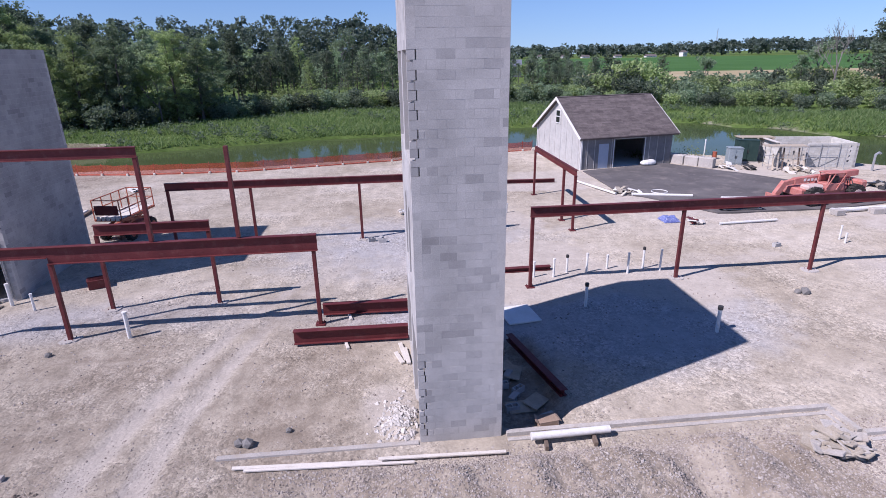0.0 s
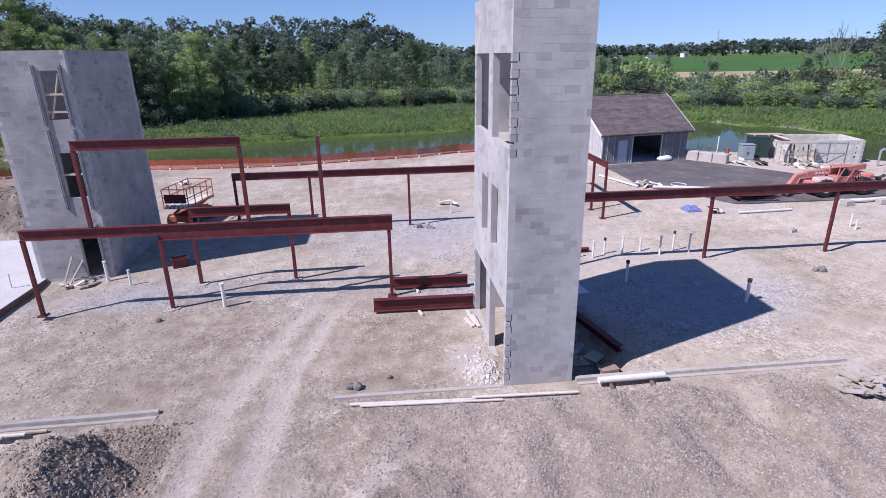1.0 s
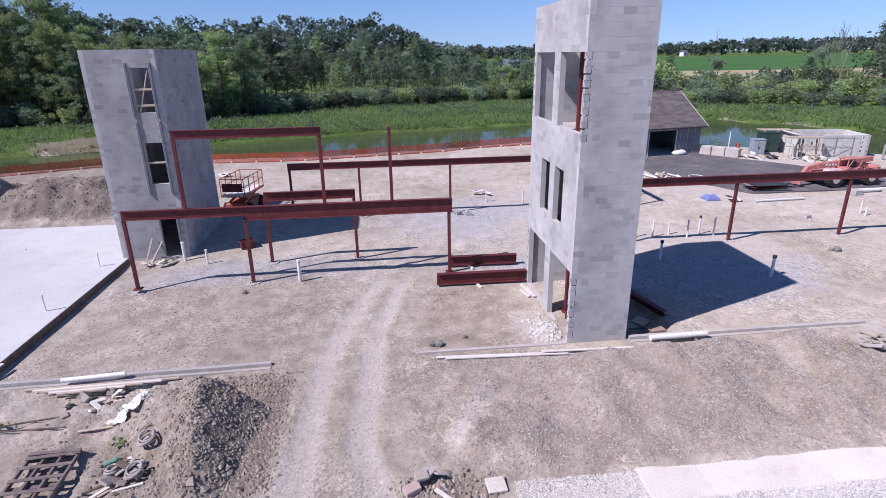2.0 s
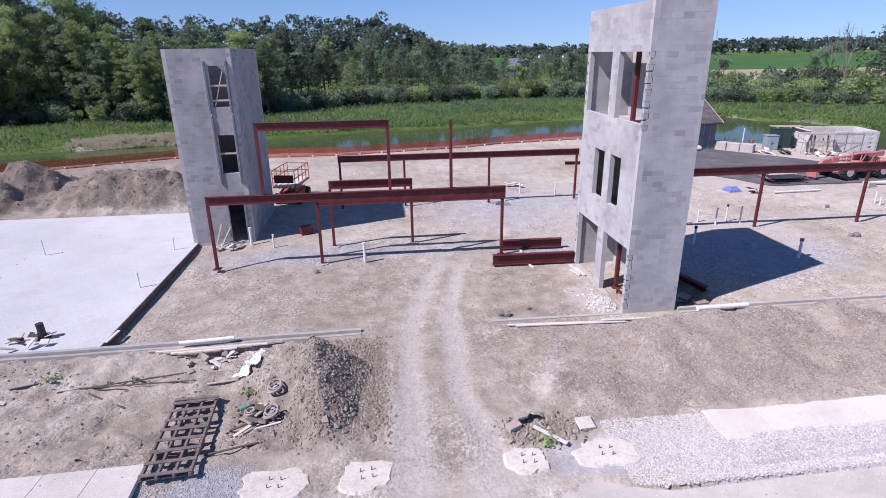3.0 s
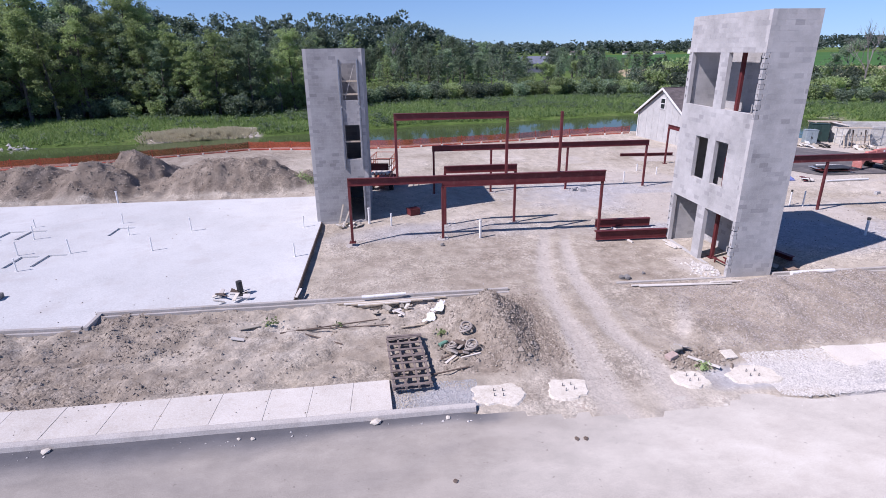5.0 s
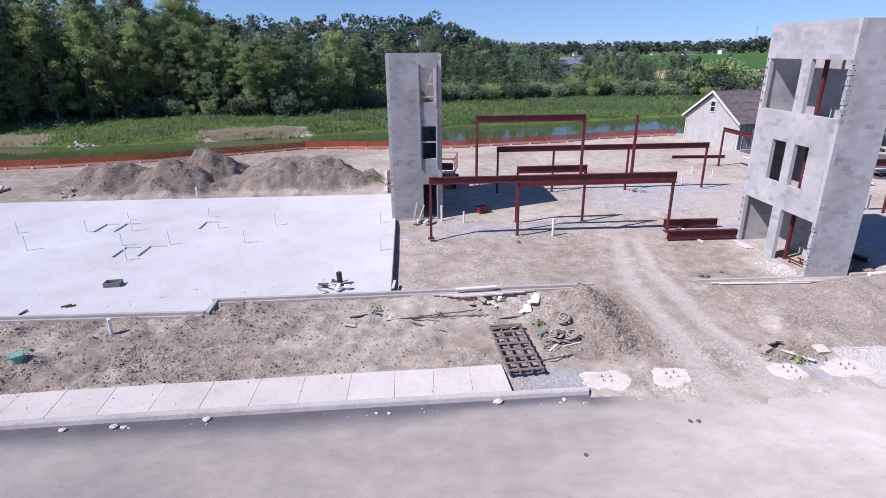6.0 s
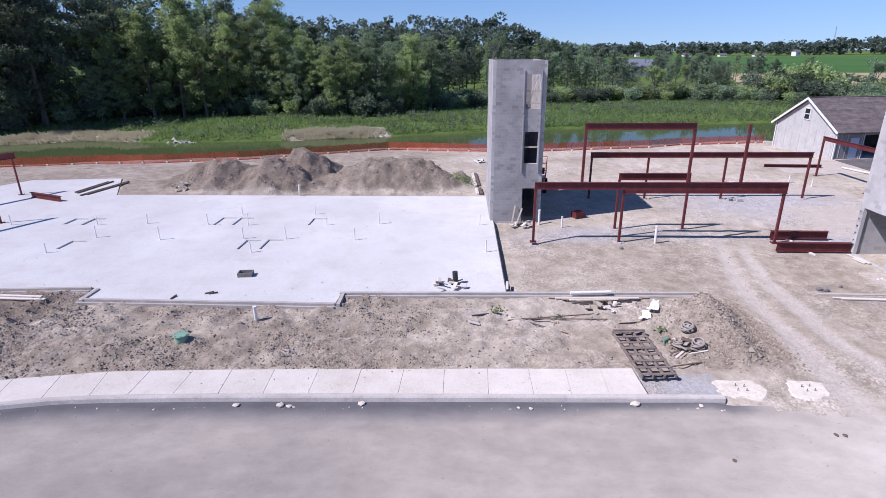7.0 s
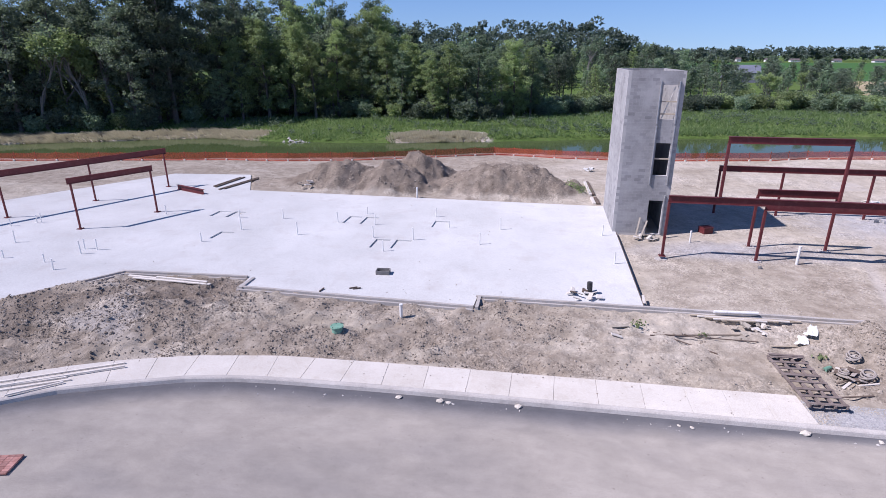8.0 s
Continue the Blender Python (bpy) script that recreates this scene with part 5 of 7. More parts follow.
def make_enclosure():
    """Low roofless block enclosure with a scaffold before it."""
    th = empty("block_enclosure", pose(33.4, 43.4, 0, 0, 0, -12))
    core, joined = B(), B()
    for length, m, hs in ((6.3, Matrix.Identity(4), [(0.0, 2.3, -0.1, 2.2)] + [(5.55, 5.75, z, z + 0.2025) for z in (0.405, 0.81, 1.215, 1.62)]), (4.0, pose(6.3, 0, 0, 0, 0, 90), []), (6.3, pose(6.3, 4.0, 0, 0, 0, 180), []), (4.0, pose(0, 4.0, 0, 0, 0, -90), [])):
        top = 10
        cells(core, length, top * COURSE - 0.01, 0.188, hs, m @ pose(0, 0.006, 0))
        for a, b, z0, z1 in block_spans(length, top, hs):
            box(joined, a + 0.005, b - 0.005, 0, 0.2, z0 + 0.005, z1 - 0.005, m)
    part("mortar", core, M_MORTAR, th)
    ob = part("blockwork", joined, M_PALEBLOCK, th, "pale cream concrete blocks")
    part("wall_cap", bar(B(), (-0.1, 0.1, 2.06), (-0.1, 4.1, 2.06), 0.32, 0.06), M_BOARD, th, "pale timber cap")
    ob["kind"] = "stuff"
    tagged(th, "low roofless enclosure of pale concrete blocks by the pond", "enclosure")
    sc = empty("scaffold", pose(32.0, 42.6, 0.02, 0, 0, -12))
    for k in range(5):
        for y in (0, 1.0):
            part("standard", rod(B(), (k * 1.5, y, 0), (k * 1.5, y, 1.95), 0.025, 8), M_ZINC, sc)
    for y in (0, 1.0):
        for z in (0.95, 1.85):
            part("ledger", rod(B(), (0, y, z), (6.0, y, z), 0.022, 8), M_ZINC, sc)
        for k in range(4):
            part("brace", rod(B(), (k * 1.5, y, 0.1), (k * 1.5 + 1.5, y, 0.95), 0.016, 6), M_ZINC, sc)
    for k in range(3):
        part("plank", box(B(), -0.3 + 1.1 * k, 0.75 + 1.1 * k, 0.05, 0.95, 1.88, 1.94), M_TIMBER, sc)
    for k in range(7):
        part("leaning_board", bar(B(), (0.15 + 0.42 * k, -0.5 + 0.1 * (k % 3), 0.0), (0.5 + 0.4 * k, 0.5, 1.2 + 0.25 * (k % 3)), 0.12, 0.035), (M_TIMBER, M_SCRAP, M_OLDWOOD)[k % 3], sc)
    tagged(sc, "low tube scaffold with pale planks before the enclosure", "scaffold")
    platform = empty("timber_platform", pose(32.2, 46.5, 1.92, 0, 0, -12))
    for k in range(6):
        part("board", box(B(), -0.4, 2.7, 0.02 + 0.22 * k, 0.2 + 0.22 * k, 0.16, 0.2), M_TIMBER, platform)
    for x in (-0.2, 1.1, 2.4):
        part("joist", box(B(), x, x + 0.06, -0.2, 1.5, 0.02, 0.16), M_TIMBER, platform)
        part("prop", box(B(), x, x + 0.08, 0.05, 0.13, -1.95, 0.02), M_TIMBER, platform)
        part("prop", box(B(), x, x + 0.08, 1.2, 1.28, -1.95, 0.02), M_TIMBER, platform)
    tagged(platform, "raw timber platform on props at the corner of the enclosure", "platform")


make_enclosure()


def wheel(parent, x, y, r, w, rim=M_WHITE):
    bm = B()
    rod(bm, (0, -w / 2, 0), (0, w / 2, 0), r * 0.9, 20)
    for k in range(16):
        a = 2 * math.pi * k / 16
        m = pose(math.cos(a) * r * 0.9, 0, math.sin(a) * r * 0.9, 0, -math.degrees(a), 0)
        box(bm, -0.02, r * 0.1, -w / 2, w / 2, -r * 0.1, r * 0.1, m)
    t = part("wheel", bm, M_TYRE, parent, "black lugged tyre", at=pose(x, y, r))
    part("rim", rod(B(), (0, -w / 2 - 0.02, 0), (0, w / 2 + 0.02, 0), r * 0.5, 16), rim, t)


M_TYRE = worn("tyre_rubber", (0.02, 0.02, 0.021), (0.045, 0.043, 0.04), 4, 0.85, dirt=(0.2, 0.17, 0.14), dirt_amount=0.5)
M_REDORANGE = worn("red_orange_paint", (0.45, 0.155, 0.13), (0.55, 0.23, 0.2), 2.5, 0.65, dirt=(0.48, 0.37, 0.33), dirt_amount=0.8)
M_CAB = worn("faded_pink_panel", (0.55, 0.42, 0.38), (0.62, 0.5, 0.46), 2, 0.6)


def make_telehandler():
    """Telescopic handler: boom lowered to the left, cab and frame behind."""
    th = thing("telehandler", "red-orange telescopic handler parked with its boom lowered", "telehandler", 28.3, 32.3, 0.08, 5)
    part("chassis", box(B(), -2.3, 2.3, -0.8, 0.8, 0.55, 1.05, bevel=0.06), M_REDORANGE, th)
    bm = B()
    box(bm, -0.2, 2.2, 0.0, 0.95, 1.0, 1.5, bevel=0.08)
    part("engine_cover", bm, M_REDORANGE, th, "dusty red-orange engine cover")
    cab = part("cab", box(B(), -0.6, 0.75, -0.95, -0.15, 0.85, 1.35, bevel=0.05), M_REDORANGE, th)
    for x in (-0.58, 0.72):
        for y in (-0.93, -0.18):
            part("cab_post", bar(B(), (x, y, 1.3), (x * 0.85, y, 2.0), 0.06, 0.06), M_REDORANGE, cab)
    part("cab_roof", box(B(), -0.6, 0.72, -1.0, -0.1, 1.98, 2.05, bevel=0.02), M_REDORANGE, cab)
    part("seat", box(B(), 0.0, 0.45, -0.75, -0.35, 1.3, 1.75, bevel=0.05), M_DARK, cab)
    boom = part("boom", bar(B(), (2.6, 0.1, 1.75), (-2.2, 0.1, 1.42), 0.34, 0.38, 0.02), M_REDORANGE, th)
    part("inner_boom", bar(B(), (-2.1, 0.1, 1.42), (-2.9, 0.1, 1.3), 0.26, 0.28, 0.015), M_REDORANGE, boom)
    part("boom_head", bar(B(), (-2.8, 0.1, 1.4), (-3.45, 0.1, 0.45), 0.3, 0.4, 0.03), M_REDORANGE, boom)
    for k in range(4):
        part("marking", box(B(), -1.55 + 0.27 * k, -1.38 + 0.27 * k, -0.085, -0.078, 1.4, 1.58 - 0.03 * (k % 2)), M_WHITE, boom, "white bar of unreadable lettering")
    part("carriage", box(B(), -3.72, -3.6, -0.35, 0.55, 0.15, 0.7, bevel=0.02), M_REDORANGE, boom)
    for y in (-0.3, 0.5):
        part("fork", bar(B(), (-3.7, y, 0.12), (-4.9, y, 0.08), 0.12, 0.06), M_DARK, boom)
    part("bonnet", box(B(), -2.0, -0.75, -0.95, -0.25, 0.95, 1.3, bevel=0.1), M_CAB, th, "dusty pale bonnet")
    part("counterweight", box(B(), 2.2, 2.75, -0.75, 0.75, 0.6, 1.35, bevel=0.1), M_REDORANGE, th)
    for x in (-0.75, 0.1):
        part("guard_bar", bar(B(), (x, -1.0, 0.95), (x + 0.55, -1.0, 1.95), 0.05, 0.05), M_REDORANGE, th)
    for k in range(4):
        part("hose", rod(B(), (0.9 + 0.25 * k, -0.75, 1.05), (1.2 + 0.22 * k, -0.55 + 0.1 * k, 1.5), 0.03, 6), M_DARK, th)
    part("lift_ram", rod(B(), (1.2, 0.1, 1.0), (-0.4, 0.1, 1.4), 0.07, 10), M_ZINC, th)
    for x in (-1.5, 1.6):
        for y in (-1.0, 1.0):
            wheel(th, x, y, 0.62, 0.42, M_CAB)


make_telehandler()


def make_lift():
    """Scissor lift with a railed platform."""
    th = thing("scissor_lift", "orange scissor lift with a railed platform behind the tower", "lift", -15.15, 32.2, 0.0, 80)
    part("chassis", box(B(), -1.35, 1.35, -0.7, 0.7, 0.35, 0.75, bevel=0.04), M_ORANGE, th)
    for x in (-1.0, 1.0):
        for y in (-0.75, 0.75):
            wheel(th, x, y, 0.38, 0.28, M_ORANGE)
    for s in (-1, 1):
        for a, b in ((-1.2, 1.2), (1.2, -1.2)):
            part("scissor_arm", bar(B(), (a, s * 0.5, 0.8), (b, s * 0.5, 1.2), 0.08, 0.14), M_ORANGE, th)
    plat = part("platform", box(B(), -1.6, 1.6, -0.8, 0.8, 1.25, 1.37, bevel=0.01), M_ORANGE, th)
    part("deck_boards", box(B(), -1.5, 1.5, -0.7, 0.7, 1.372, 1.40), M_BOARD, plat)
    for x in (-1.57, -0.75, 0.1, 0.85, 1.57):
        for y in (-0.77, 0.77):
            part("rail_post", bar(B(), (x, y, 1.37), (x, y, 2.45), 0.045, 0.045), M_ORANGE, plat)
    for z in (1.9, 2.43):
        for y in (-0.77, 0.77):
            part("rail", bar(B(), (-1.57, y, z), (1.57, y, z), 0.045, 0.045), M_ORANGE, plat)
        for x in (-1.57, 1.57):
            part("rail", bar(B(), (x, -0.77, z), (x, 0.77, z), 0.045, 0.045), M_ORANGE, plat)
    part("tool_box", box(B(), -1.68, -1.6, -0.7, 0.62, 1.62, 2.15, bevel=0.02), M_STEEL, plat, "dark red box on the railing")
    for k in range(5):
        part("batten", box(B(), -1.66, -1.6, -0.66 + 0.27 * k, -0.48 + 0.27 * k, 1.3, 1.52, bevel=0.01), M_BOARD, plat, "pale board at the platform's end")


make_lift()


M_FORM = worn("grey_form_board", (0.16, 0.155, 0.15), (0.26, 0.25, 0.24), 4, 0.85)
M_LID = worn("green_plastic", (0.14, 0.3, 0.22), (0.22, 0.4, 0.3), 3, 0.5, dirt=(0.35, 0.33, 0.27), dirt_amount=0.6)


# ---- clutter by the road
M_SKID = worn("grey_weathered_timber", (0.15, 0.118, 0.105), (0.25, 0.208, 0.188), 4, 0.9, fine=40)


def make_skid():
    """Long weathered timber skid of four bearers and eight pairs of slats."""
    cx, cy = -14.45, 6.3
    z = gz(cx, cy) + 0.02
    th = empty("timber_skid", pose(cx, cy, max(z, 0.05), 0, 0, 3.5))
    part_m = mesh_of("bearer", box(B(), -0.035, 0.035, -1.62, 1.62, 0, 0.1, bevel=0.008), M_SKID)
    for x in (-0.58, -0.2, 0.2, 0.58):
        part("bearer", part_m, None, th, at=pose(x, 0, 0))
    slat_m = mesh_of("slat", box(B(), -0.63, 0.63, -0.058, 0.058, 0, 0.025, bevel=0.005), M_SKID)
    rng = random.Random(4)
    for k in range(8):
        part("slat", slat_m, None, th, at=pose(0, -1.53 + k * 0.437, 0.101, rng.uniform(-1, 1), rng.uniform(-0.6, 0.6), rng.uniform(-2.2, 2.2)))
    for k in range(4):
        part("slat", slat_m, None, th, at=pose(0, -1.5 + k * 1.0, -0.026, 0, 0, rng.uniform(-1, 1)))
    for k in (0, 1):
        part("slat", slat_m, None, th, at=pose(0.03, 1.44 + 0.1 * k, 0.128 + 0.027 * k, 0, 0, 3 - 5 * k))
    tagged(th, "long dark weathered timber skid lying beside the pavement", "pallet")


make_skid()


def ring_mesh(R, r, seg=28, sides=10):
    bm = B()
    rows = []
    for i in range(seg):
        a = 2 * math.pi * i / seg
        row = []
        for j in range(sides):
            b = 2 * math.pi * j / sides
            row.append(bm.verts.new(((R + r * math.cos(b)) * math.cos(a), (R + r * math.cos(b)) * math.sin(a), r * math.sin(b))))
        rows.append(row)
    for i in range(seg):
        for j in range(sides):
            bm.faces.new((rows[i][j], rows[(i + 1) % seg][j], rows[(i + 1) % seg][(j + 1) % sides], rows[i][(j + 1) % sides]))
    return bm


M_HOSE = worn("dusty_hose", (0.30, 0.26, 0.23), (0.42, 0.38, 0.34), 4, 0.8, dirt=(0.15, 0.13, 0.11))


def coil(x, y, R, tilt, label):
    th = thing("pipe_coil", label, "pipe coil", x, y, gz(x, y) + 0.14, 0)
    for k in range(4):
        part("loop", ring_mesh(R - 0.04 * (k % 2), 0.028), M_HOSE, th, at=pose(0.01 * k, 0, 0.06 * k, tilt[0], tilt[1], 40 * k))
    part("hub", rod(B(), (0, 0, -0.02), (0, 0, 0.05), R * 0.45, 16), M_FOUND, th, at=pose(0, 0, 0.05, tilt[0], tilt[1]))


coil(-12.25, 7.85, 0.22, (-12, -14), "coil of dusty pale pipe lying on the dirt heap")
coil(-12.2, 6.85, 0.22, (-16, -10), "coil of dusty pipe lying at the foot of the dirt heap")
coil(-12.85, 7.1, 0.16, (-5, 4), "small coil of dusty pipe beside scrap timber")
rng = random.Random(23)
for x0, y0, x1, y1, w, mat, label in ((-13.15, 6.35, -12.1, 7.3, 0.1, M_BOARD, "broken pale plank lying on the dirt"), (-13.0, 6.3, -12.2, 6.95, 0.07, M_TIMBER, "split timber offcut lying on the dirt"), (-12.75, 7.8, -12.25, 7.2, 0.1, M_BOARD, "short pale plank on the dirt heap"), (-13.3, 6.5, -12.6, 6.9, 0.07, M_OLDWOOD, "split dark stick beside the pipe coils"), (-12.6, 6.5, -11.9, 6.6, 0.06, M_BOARD, "pale lath beside the pipe coils"), (-13.05, 7.4, -12.3, 7.55, 0.06, M_SCRAP, "dusty lath beside the pipe coils"),
                                       (-13.72, 5.6, -12.4, 5.9, 0.06, M_OLDWOOD, "thin dark stick lying on the dirt"), (-19.2, 9.2, -15.4, 9.75, 0.05, M_OLDWOOD, "thin dark rod lying on the mud"), (-19.0, 9.6, -16.8, 8.2, 0.05, M_OLDWOOD, "thin dark rod lying on the mud"),
                                       (-18.6, 9.3, -15.0, 9.2, 0.04, M_OLDWOOD, "thin dark rod lying on the mud"), (-14.6, 9.0, -13.6, 9.0, 0.07, M_TIMBER, "timber offcut lying on the dirt"), (-20.75, 9.5, -20.05, 9.65, 0.2, M_SCRAP, "pale board scrap lying on the mud"), (-20.85, 8.65, -20.4, 8.7, 0.18, M_BOARD, "pale board scrap lying on the mud")):
    z0, z1 = gz(x0, y0), gz(x1, y1)
    zm = gz((x0 + x1) / 2, (y0 + y1) / 2)
    lift = max(0.0, zm - (z0 + z1) / 2)
    bm = B()
    bar(bm, (x0, y0, z0 + lift + 0.03), (x1, y1, z1 + lift + 0.03), w, 0.035, 0.004)
    solid("timber_scrap", bm, mat, label, "timber", Matrix.Identity(4))
for x, y, s, a in ((-13.45, 9.15, 0.6, 62), (-13.05, 9.4, 0.7, 52)):
    bm = B()
    bmesh.ops.create_grid(bm, x_segments=14, y_segments=6, size=0.5)
    for v in bm.verts:
        u, w = v.co.x, v.co.y
        v.co.x, v.co.y = u * s + 0.1 * (float(fbm(w * 4 + x, u * 3, 15)) - 0.5), w * (0.36 - 0.16 * u) + 0.06 * math.sin(5 * u + x)
        v.co.z = 0.22 * (float(fbm(u * 5 + x, w * 3, 16)) - 0.5)
    low = bmesh.ops.extrude_face_region(bm, geom=list(bm.faces))
    for v in low["geom"]:
        if isinstance(v, bmesh.types.BMVert):
            v.co.z -= 0.012
    bmesh.ops.recalc_face_normals(bm, faces=bm.faces)
    solid("sheet", bm, M_WHITE, "crumpled white plastic sheet lying against the dirt heap", "sheet", pose(x, y, gz(x, y) + 0.14, -6, -12, a))

# white pipes and boards along the foundations
for x0, y0, x1, y1, r, label in ((3.27, 11.42, 5.38, 11.46, 0.1, "thick white pipe lying along the foundation"), (-16.15, 11.35, -14.3, 11.5, 0.075, "white plastic pipe lying on the foundation")):
    th = empty("loose_pipe", pose(x0, y0, 0.23 if r > 0.09 else 0.21, 0, 0, math.degrees(math.atan2(y1 - y0, x1 - x0))))
    part("pipe", rod(B(), (0, 0, 0), (math.hypot(x1 - x0, y1 - y0), 0, 0), r, 18), M_PVC, th)
    part("end_ring", rod(B(), (-0.01, 0, 0), (0.06, 0, 0), r * 1.05, 18), M_PVC, th)
    tagged(th, label, "pipe")
for x in (3.6, 4.9):
    timber(x, 11.1, x + 0.1, 11.75, 0.1, 0.13, 0.0, M_OLDWOOD, "short dark timber under the white pipe")
for k, (x0, y0, x1, y1, w) in enumerate(((-4.3, 11.42, -0.6, 11.2, 0.1), (-0.7, 11.26, 2.53, 11.12, 0.1), (-4.0, 11.3, 0.2, 11.08, 0.08))):
    timber(x0, y0, x1, y1, w, 0.04, 0.03 + 0.035 * (k == 1), M_BOARD, "long pale board lying before the tower", "board")
for k in range(5):
    timber(-17.2 + 0.3 * k, 11.2 - 0.12 * k, -12.6 - 0.5 * k, 11.3 - 0.12 * k, 0.09, 0.05, gz(-15, 11.1) + 0.03 + 0.02 * k, M_BOARD if k % 2 else M_TIMBER, "long pale timber lying along the foundation", "board")
for k, (x0, y0, x1, y1) in enumerate(((-42.7, 1.2, -39.2, 3.12), (-42.4, 0.95, -39.0, 2.88), (-42.2, 0.75, -40.3, 1.78), (-41.7, 0.5, -40.4, 1.55), (-42.9, 0.7, -40.6, 1.88))):
    timber(x0, y0, x1, y1, 0.06, 0.06, 0.02 + 0.03 * (k % 2), M_BOARD, "long raw timber lying on the pavement", "board", "timbers on the pavement")
for k, (x0, y0, x1, y1) in enumerate(((-45.3, 10.9, -41.8, 10.75), (-44.8, 10.6, -40.3, 10.5), (-43.6, 10.85, -40.6, 10.7))):
    timber(x0, y0, x1, y1, 0.14, 0.05, gz(-43, 10.7) + 0.05 + 0.03 * k, M_BOARD, "pale plank lying beside the slab", "board")
for k, (x0, y0, x1, y1) in enumerate(((-52.6, 30.6, -52.2, 34.4), (-52.3, 30.4, -51.9, 34.6), (-51.5, 29.6, -50.5, 34.6), (-51.2, 29.9, -50.3, 34.2))):
    timber(x0, y0, x1, y1, 0.16, 0.1, (0.035 if k < 2 else gz(-51, 32) + 0.02), M_OLDWOOD, "long dark timber stacked at the slab's edge", "board")
timber(-19.0, 12.1, -18.92, 13.0, 0.12, 0.04, 0.02, M_BOARD, "short white board beside the slab", "board")


def make_pad(x, y, rx, ry, seed, bolts=True, label="rough round patch of fresh white concrete with anchor bolts"):
    rng = random.Random(seed)
    th = thing("footing_pad", label, "footing", x, y, gz(x, y), rng.uniform(-8, 8))
    bm = B()
    n = 64
    top, low = [], []
    for k in range(n):
        a = 2 * math.pi * k / n
        u, v = 2.2 * math.cos(a), 2.2 * math.sin(a)
        q = 1 + 0.4 * (float(vnoise(u + seed * 7, v, 5)) - 0.5) + 0.18 * (float(fbm(u * 2.5 + seed * 5, v * 2.5, 6)) - 0.5) + rng.uniform(-0.02, 0.02)
        sq = 1 / max(abs(math.cos(a)), abs(math.sin(a))) ** 0.35
        top.append(bm.verts.new((rx * q * sq * math.cos(a) * 0.93, ry * q * sq * math.sin(a) * 0.93, 0.045)))
        low.append(bm.verts.new((rx * q * sq * math.cos(a) * 1.08, ry * q * sq * math.sin(a) * 1.08, -0.08)))
    bm.faces.new(top)
    for k in range(n):
        bm.faces.new((top[k], low[k], low[(k + 1) % n], top[(k + 1) % n]))
    bmesh.ops.recalc_face_normals(bm, faces=bm.faces)
    part("concrete", bm, M_PADC if bolts else M_FOUND, th)
    if bolts:
        for sx in (-0.14, 0.14):
            for sy in (-0.13, 0.13):
                part("anchor_bolt", rod(B(), (sx, sy, 0.04), (sx + 0.005, sy, 0.15), 0.015, 7), M_FORM, th)


M_BRICK_PALE = worn("dusty_pink_stone", (0.4, 0.3, 0.265), (0.5, 0.4, 0.36), 4, 0.9, dirt=(0.45, 0.4, 0.35), dirt_amount=0.6)
M_PADC = worn("white_concrete", (0.56, 0.515, 0.44), (0.68, 0.632, 0.55), 2.5, 0.9, fine=25, dirt=(0.42, 0.355, 0.28), dirt_amount=0.75)
make_pad(-11.72, 4.36, 0.84, 0.56, 1)
make_pad(-9.47, 4.4, 0.66, 0.56, 2)
make_pad(-5.35, 4.42, 0.55, 0.48, 3)
make_pad(-3.25, 4.47, 0.78, 0.56, 4)
for x, y, k in ((-16.93, 19.1, 5), (-11.9, 19.1, 6), (-11.5, 21.6, 7), (-7.28, 21.6, 8), (-11.5, 29.2, 9), (-7.3, 29.2, 10), (-1.6, 29.2, 11), (4.45, 29.2, 12), (12.5, 21.35, 13), (18.95, 21.35, 14)):
    make_pad(x, y, 0.34, 0.3, k, False, "small rough concrete footing under a steel post")

# chips on the road, a slab by the footing, a green bottle on the dirt
chip_rng = random.Random(77)
for x, y, r in ((-15.5, 3.46, 0.15), (-24.4, 3.28, 0.12), (-27.05, 3.12, 0.12), (-26.75, 3.08, 0.09), (-28.5, 3.1, 0.11), (-18.9, 3.15, 0.07), (-19.3, 3.2, 0.06), (-13.4, 3.42, 0.08)):
    bm = B()
    bmesh.ops.create_icosphere(bm, subdivisions=1, radius=r)
    for v in bm.verts:
        v.co.x *= 1.25
        v.co.z *= 0.45
        v.co *= chip_rng.uniform(0.8, 1.15)
    solid("concrete_chip", bm, M_PADC, "broken white concrete chip lying on the asphalt", "stone", pose(x, y, ROAD_Z + 0.25 * r, 0, 0, chip_rng.uniform(0, 180)), "concrete chips by the kerb")
for x, y, r in ((-9.97, 2.1, 0.09), (-9.72, 2.08, 0.085), (-13.5, 0.92, 0.07)):
    bm = B()
    bmesh.ops.create_icosphere(bm, subdivisions=1, radius=r)
    for v in bm.verts:
        v.co.z *= 0.35
        v.co *= chip_rng.uniform(0.75, 1.2)
    solid("clod", bm, M_OLDWOOD, "dark clod of earth lying on the dusty road", "clod", pose(x, y, ROAD_Z + 0.02, 0, 0, 20))
bm = B()
box(bm, -0.24, 0.24, -0.2, 0.2, 0, 0.07, bevel=0.012)
solid("paving_slab", bm, M_PADC, "square pale concrete slab propped beside the footing", "slab", pose(-3.45, 5.5, gz(-3.45, 5.5) + 0.02, 14, 4, 8))
bm = B()
box(bm, -0.2, 0.2, -0.13, 0.13, 0, 0.16, bevel=0.015)
solid("kerb_stone", bm, M_BRICK_PALE, "pinkish broken kerb stone lying beside the drive", "stone", pose(-5.45, 5.6, gz(-5.45, 5.6), 6, -5, 24))
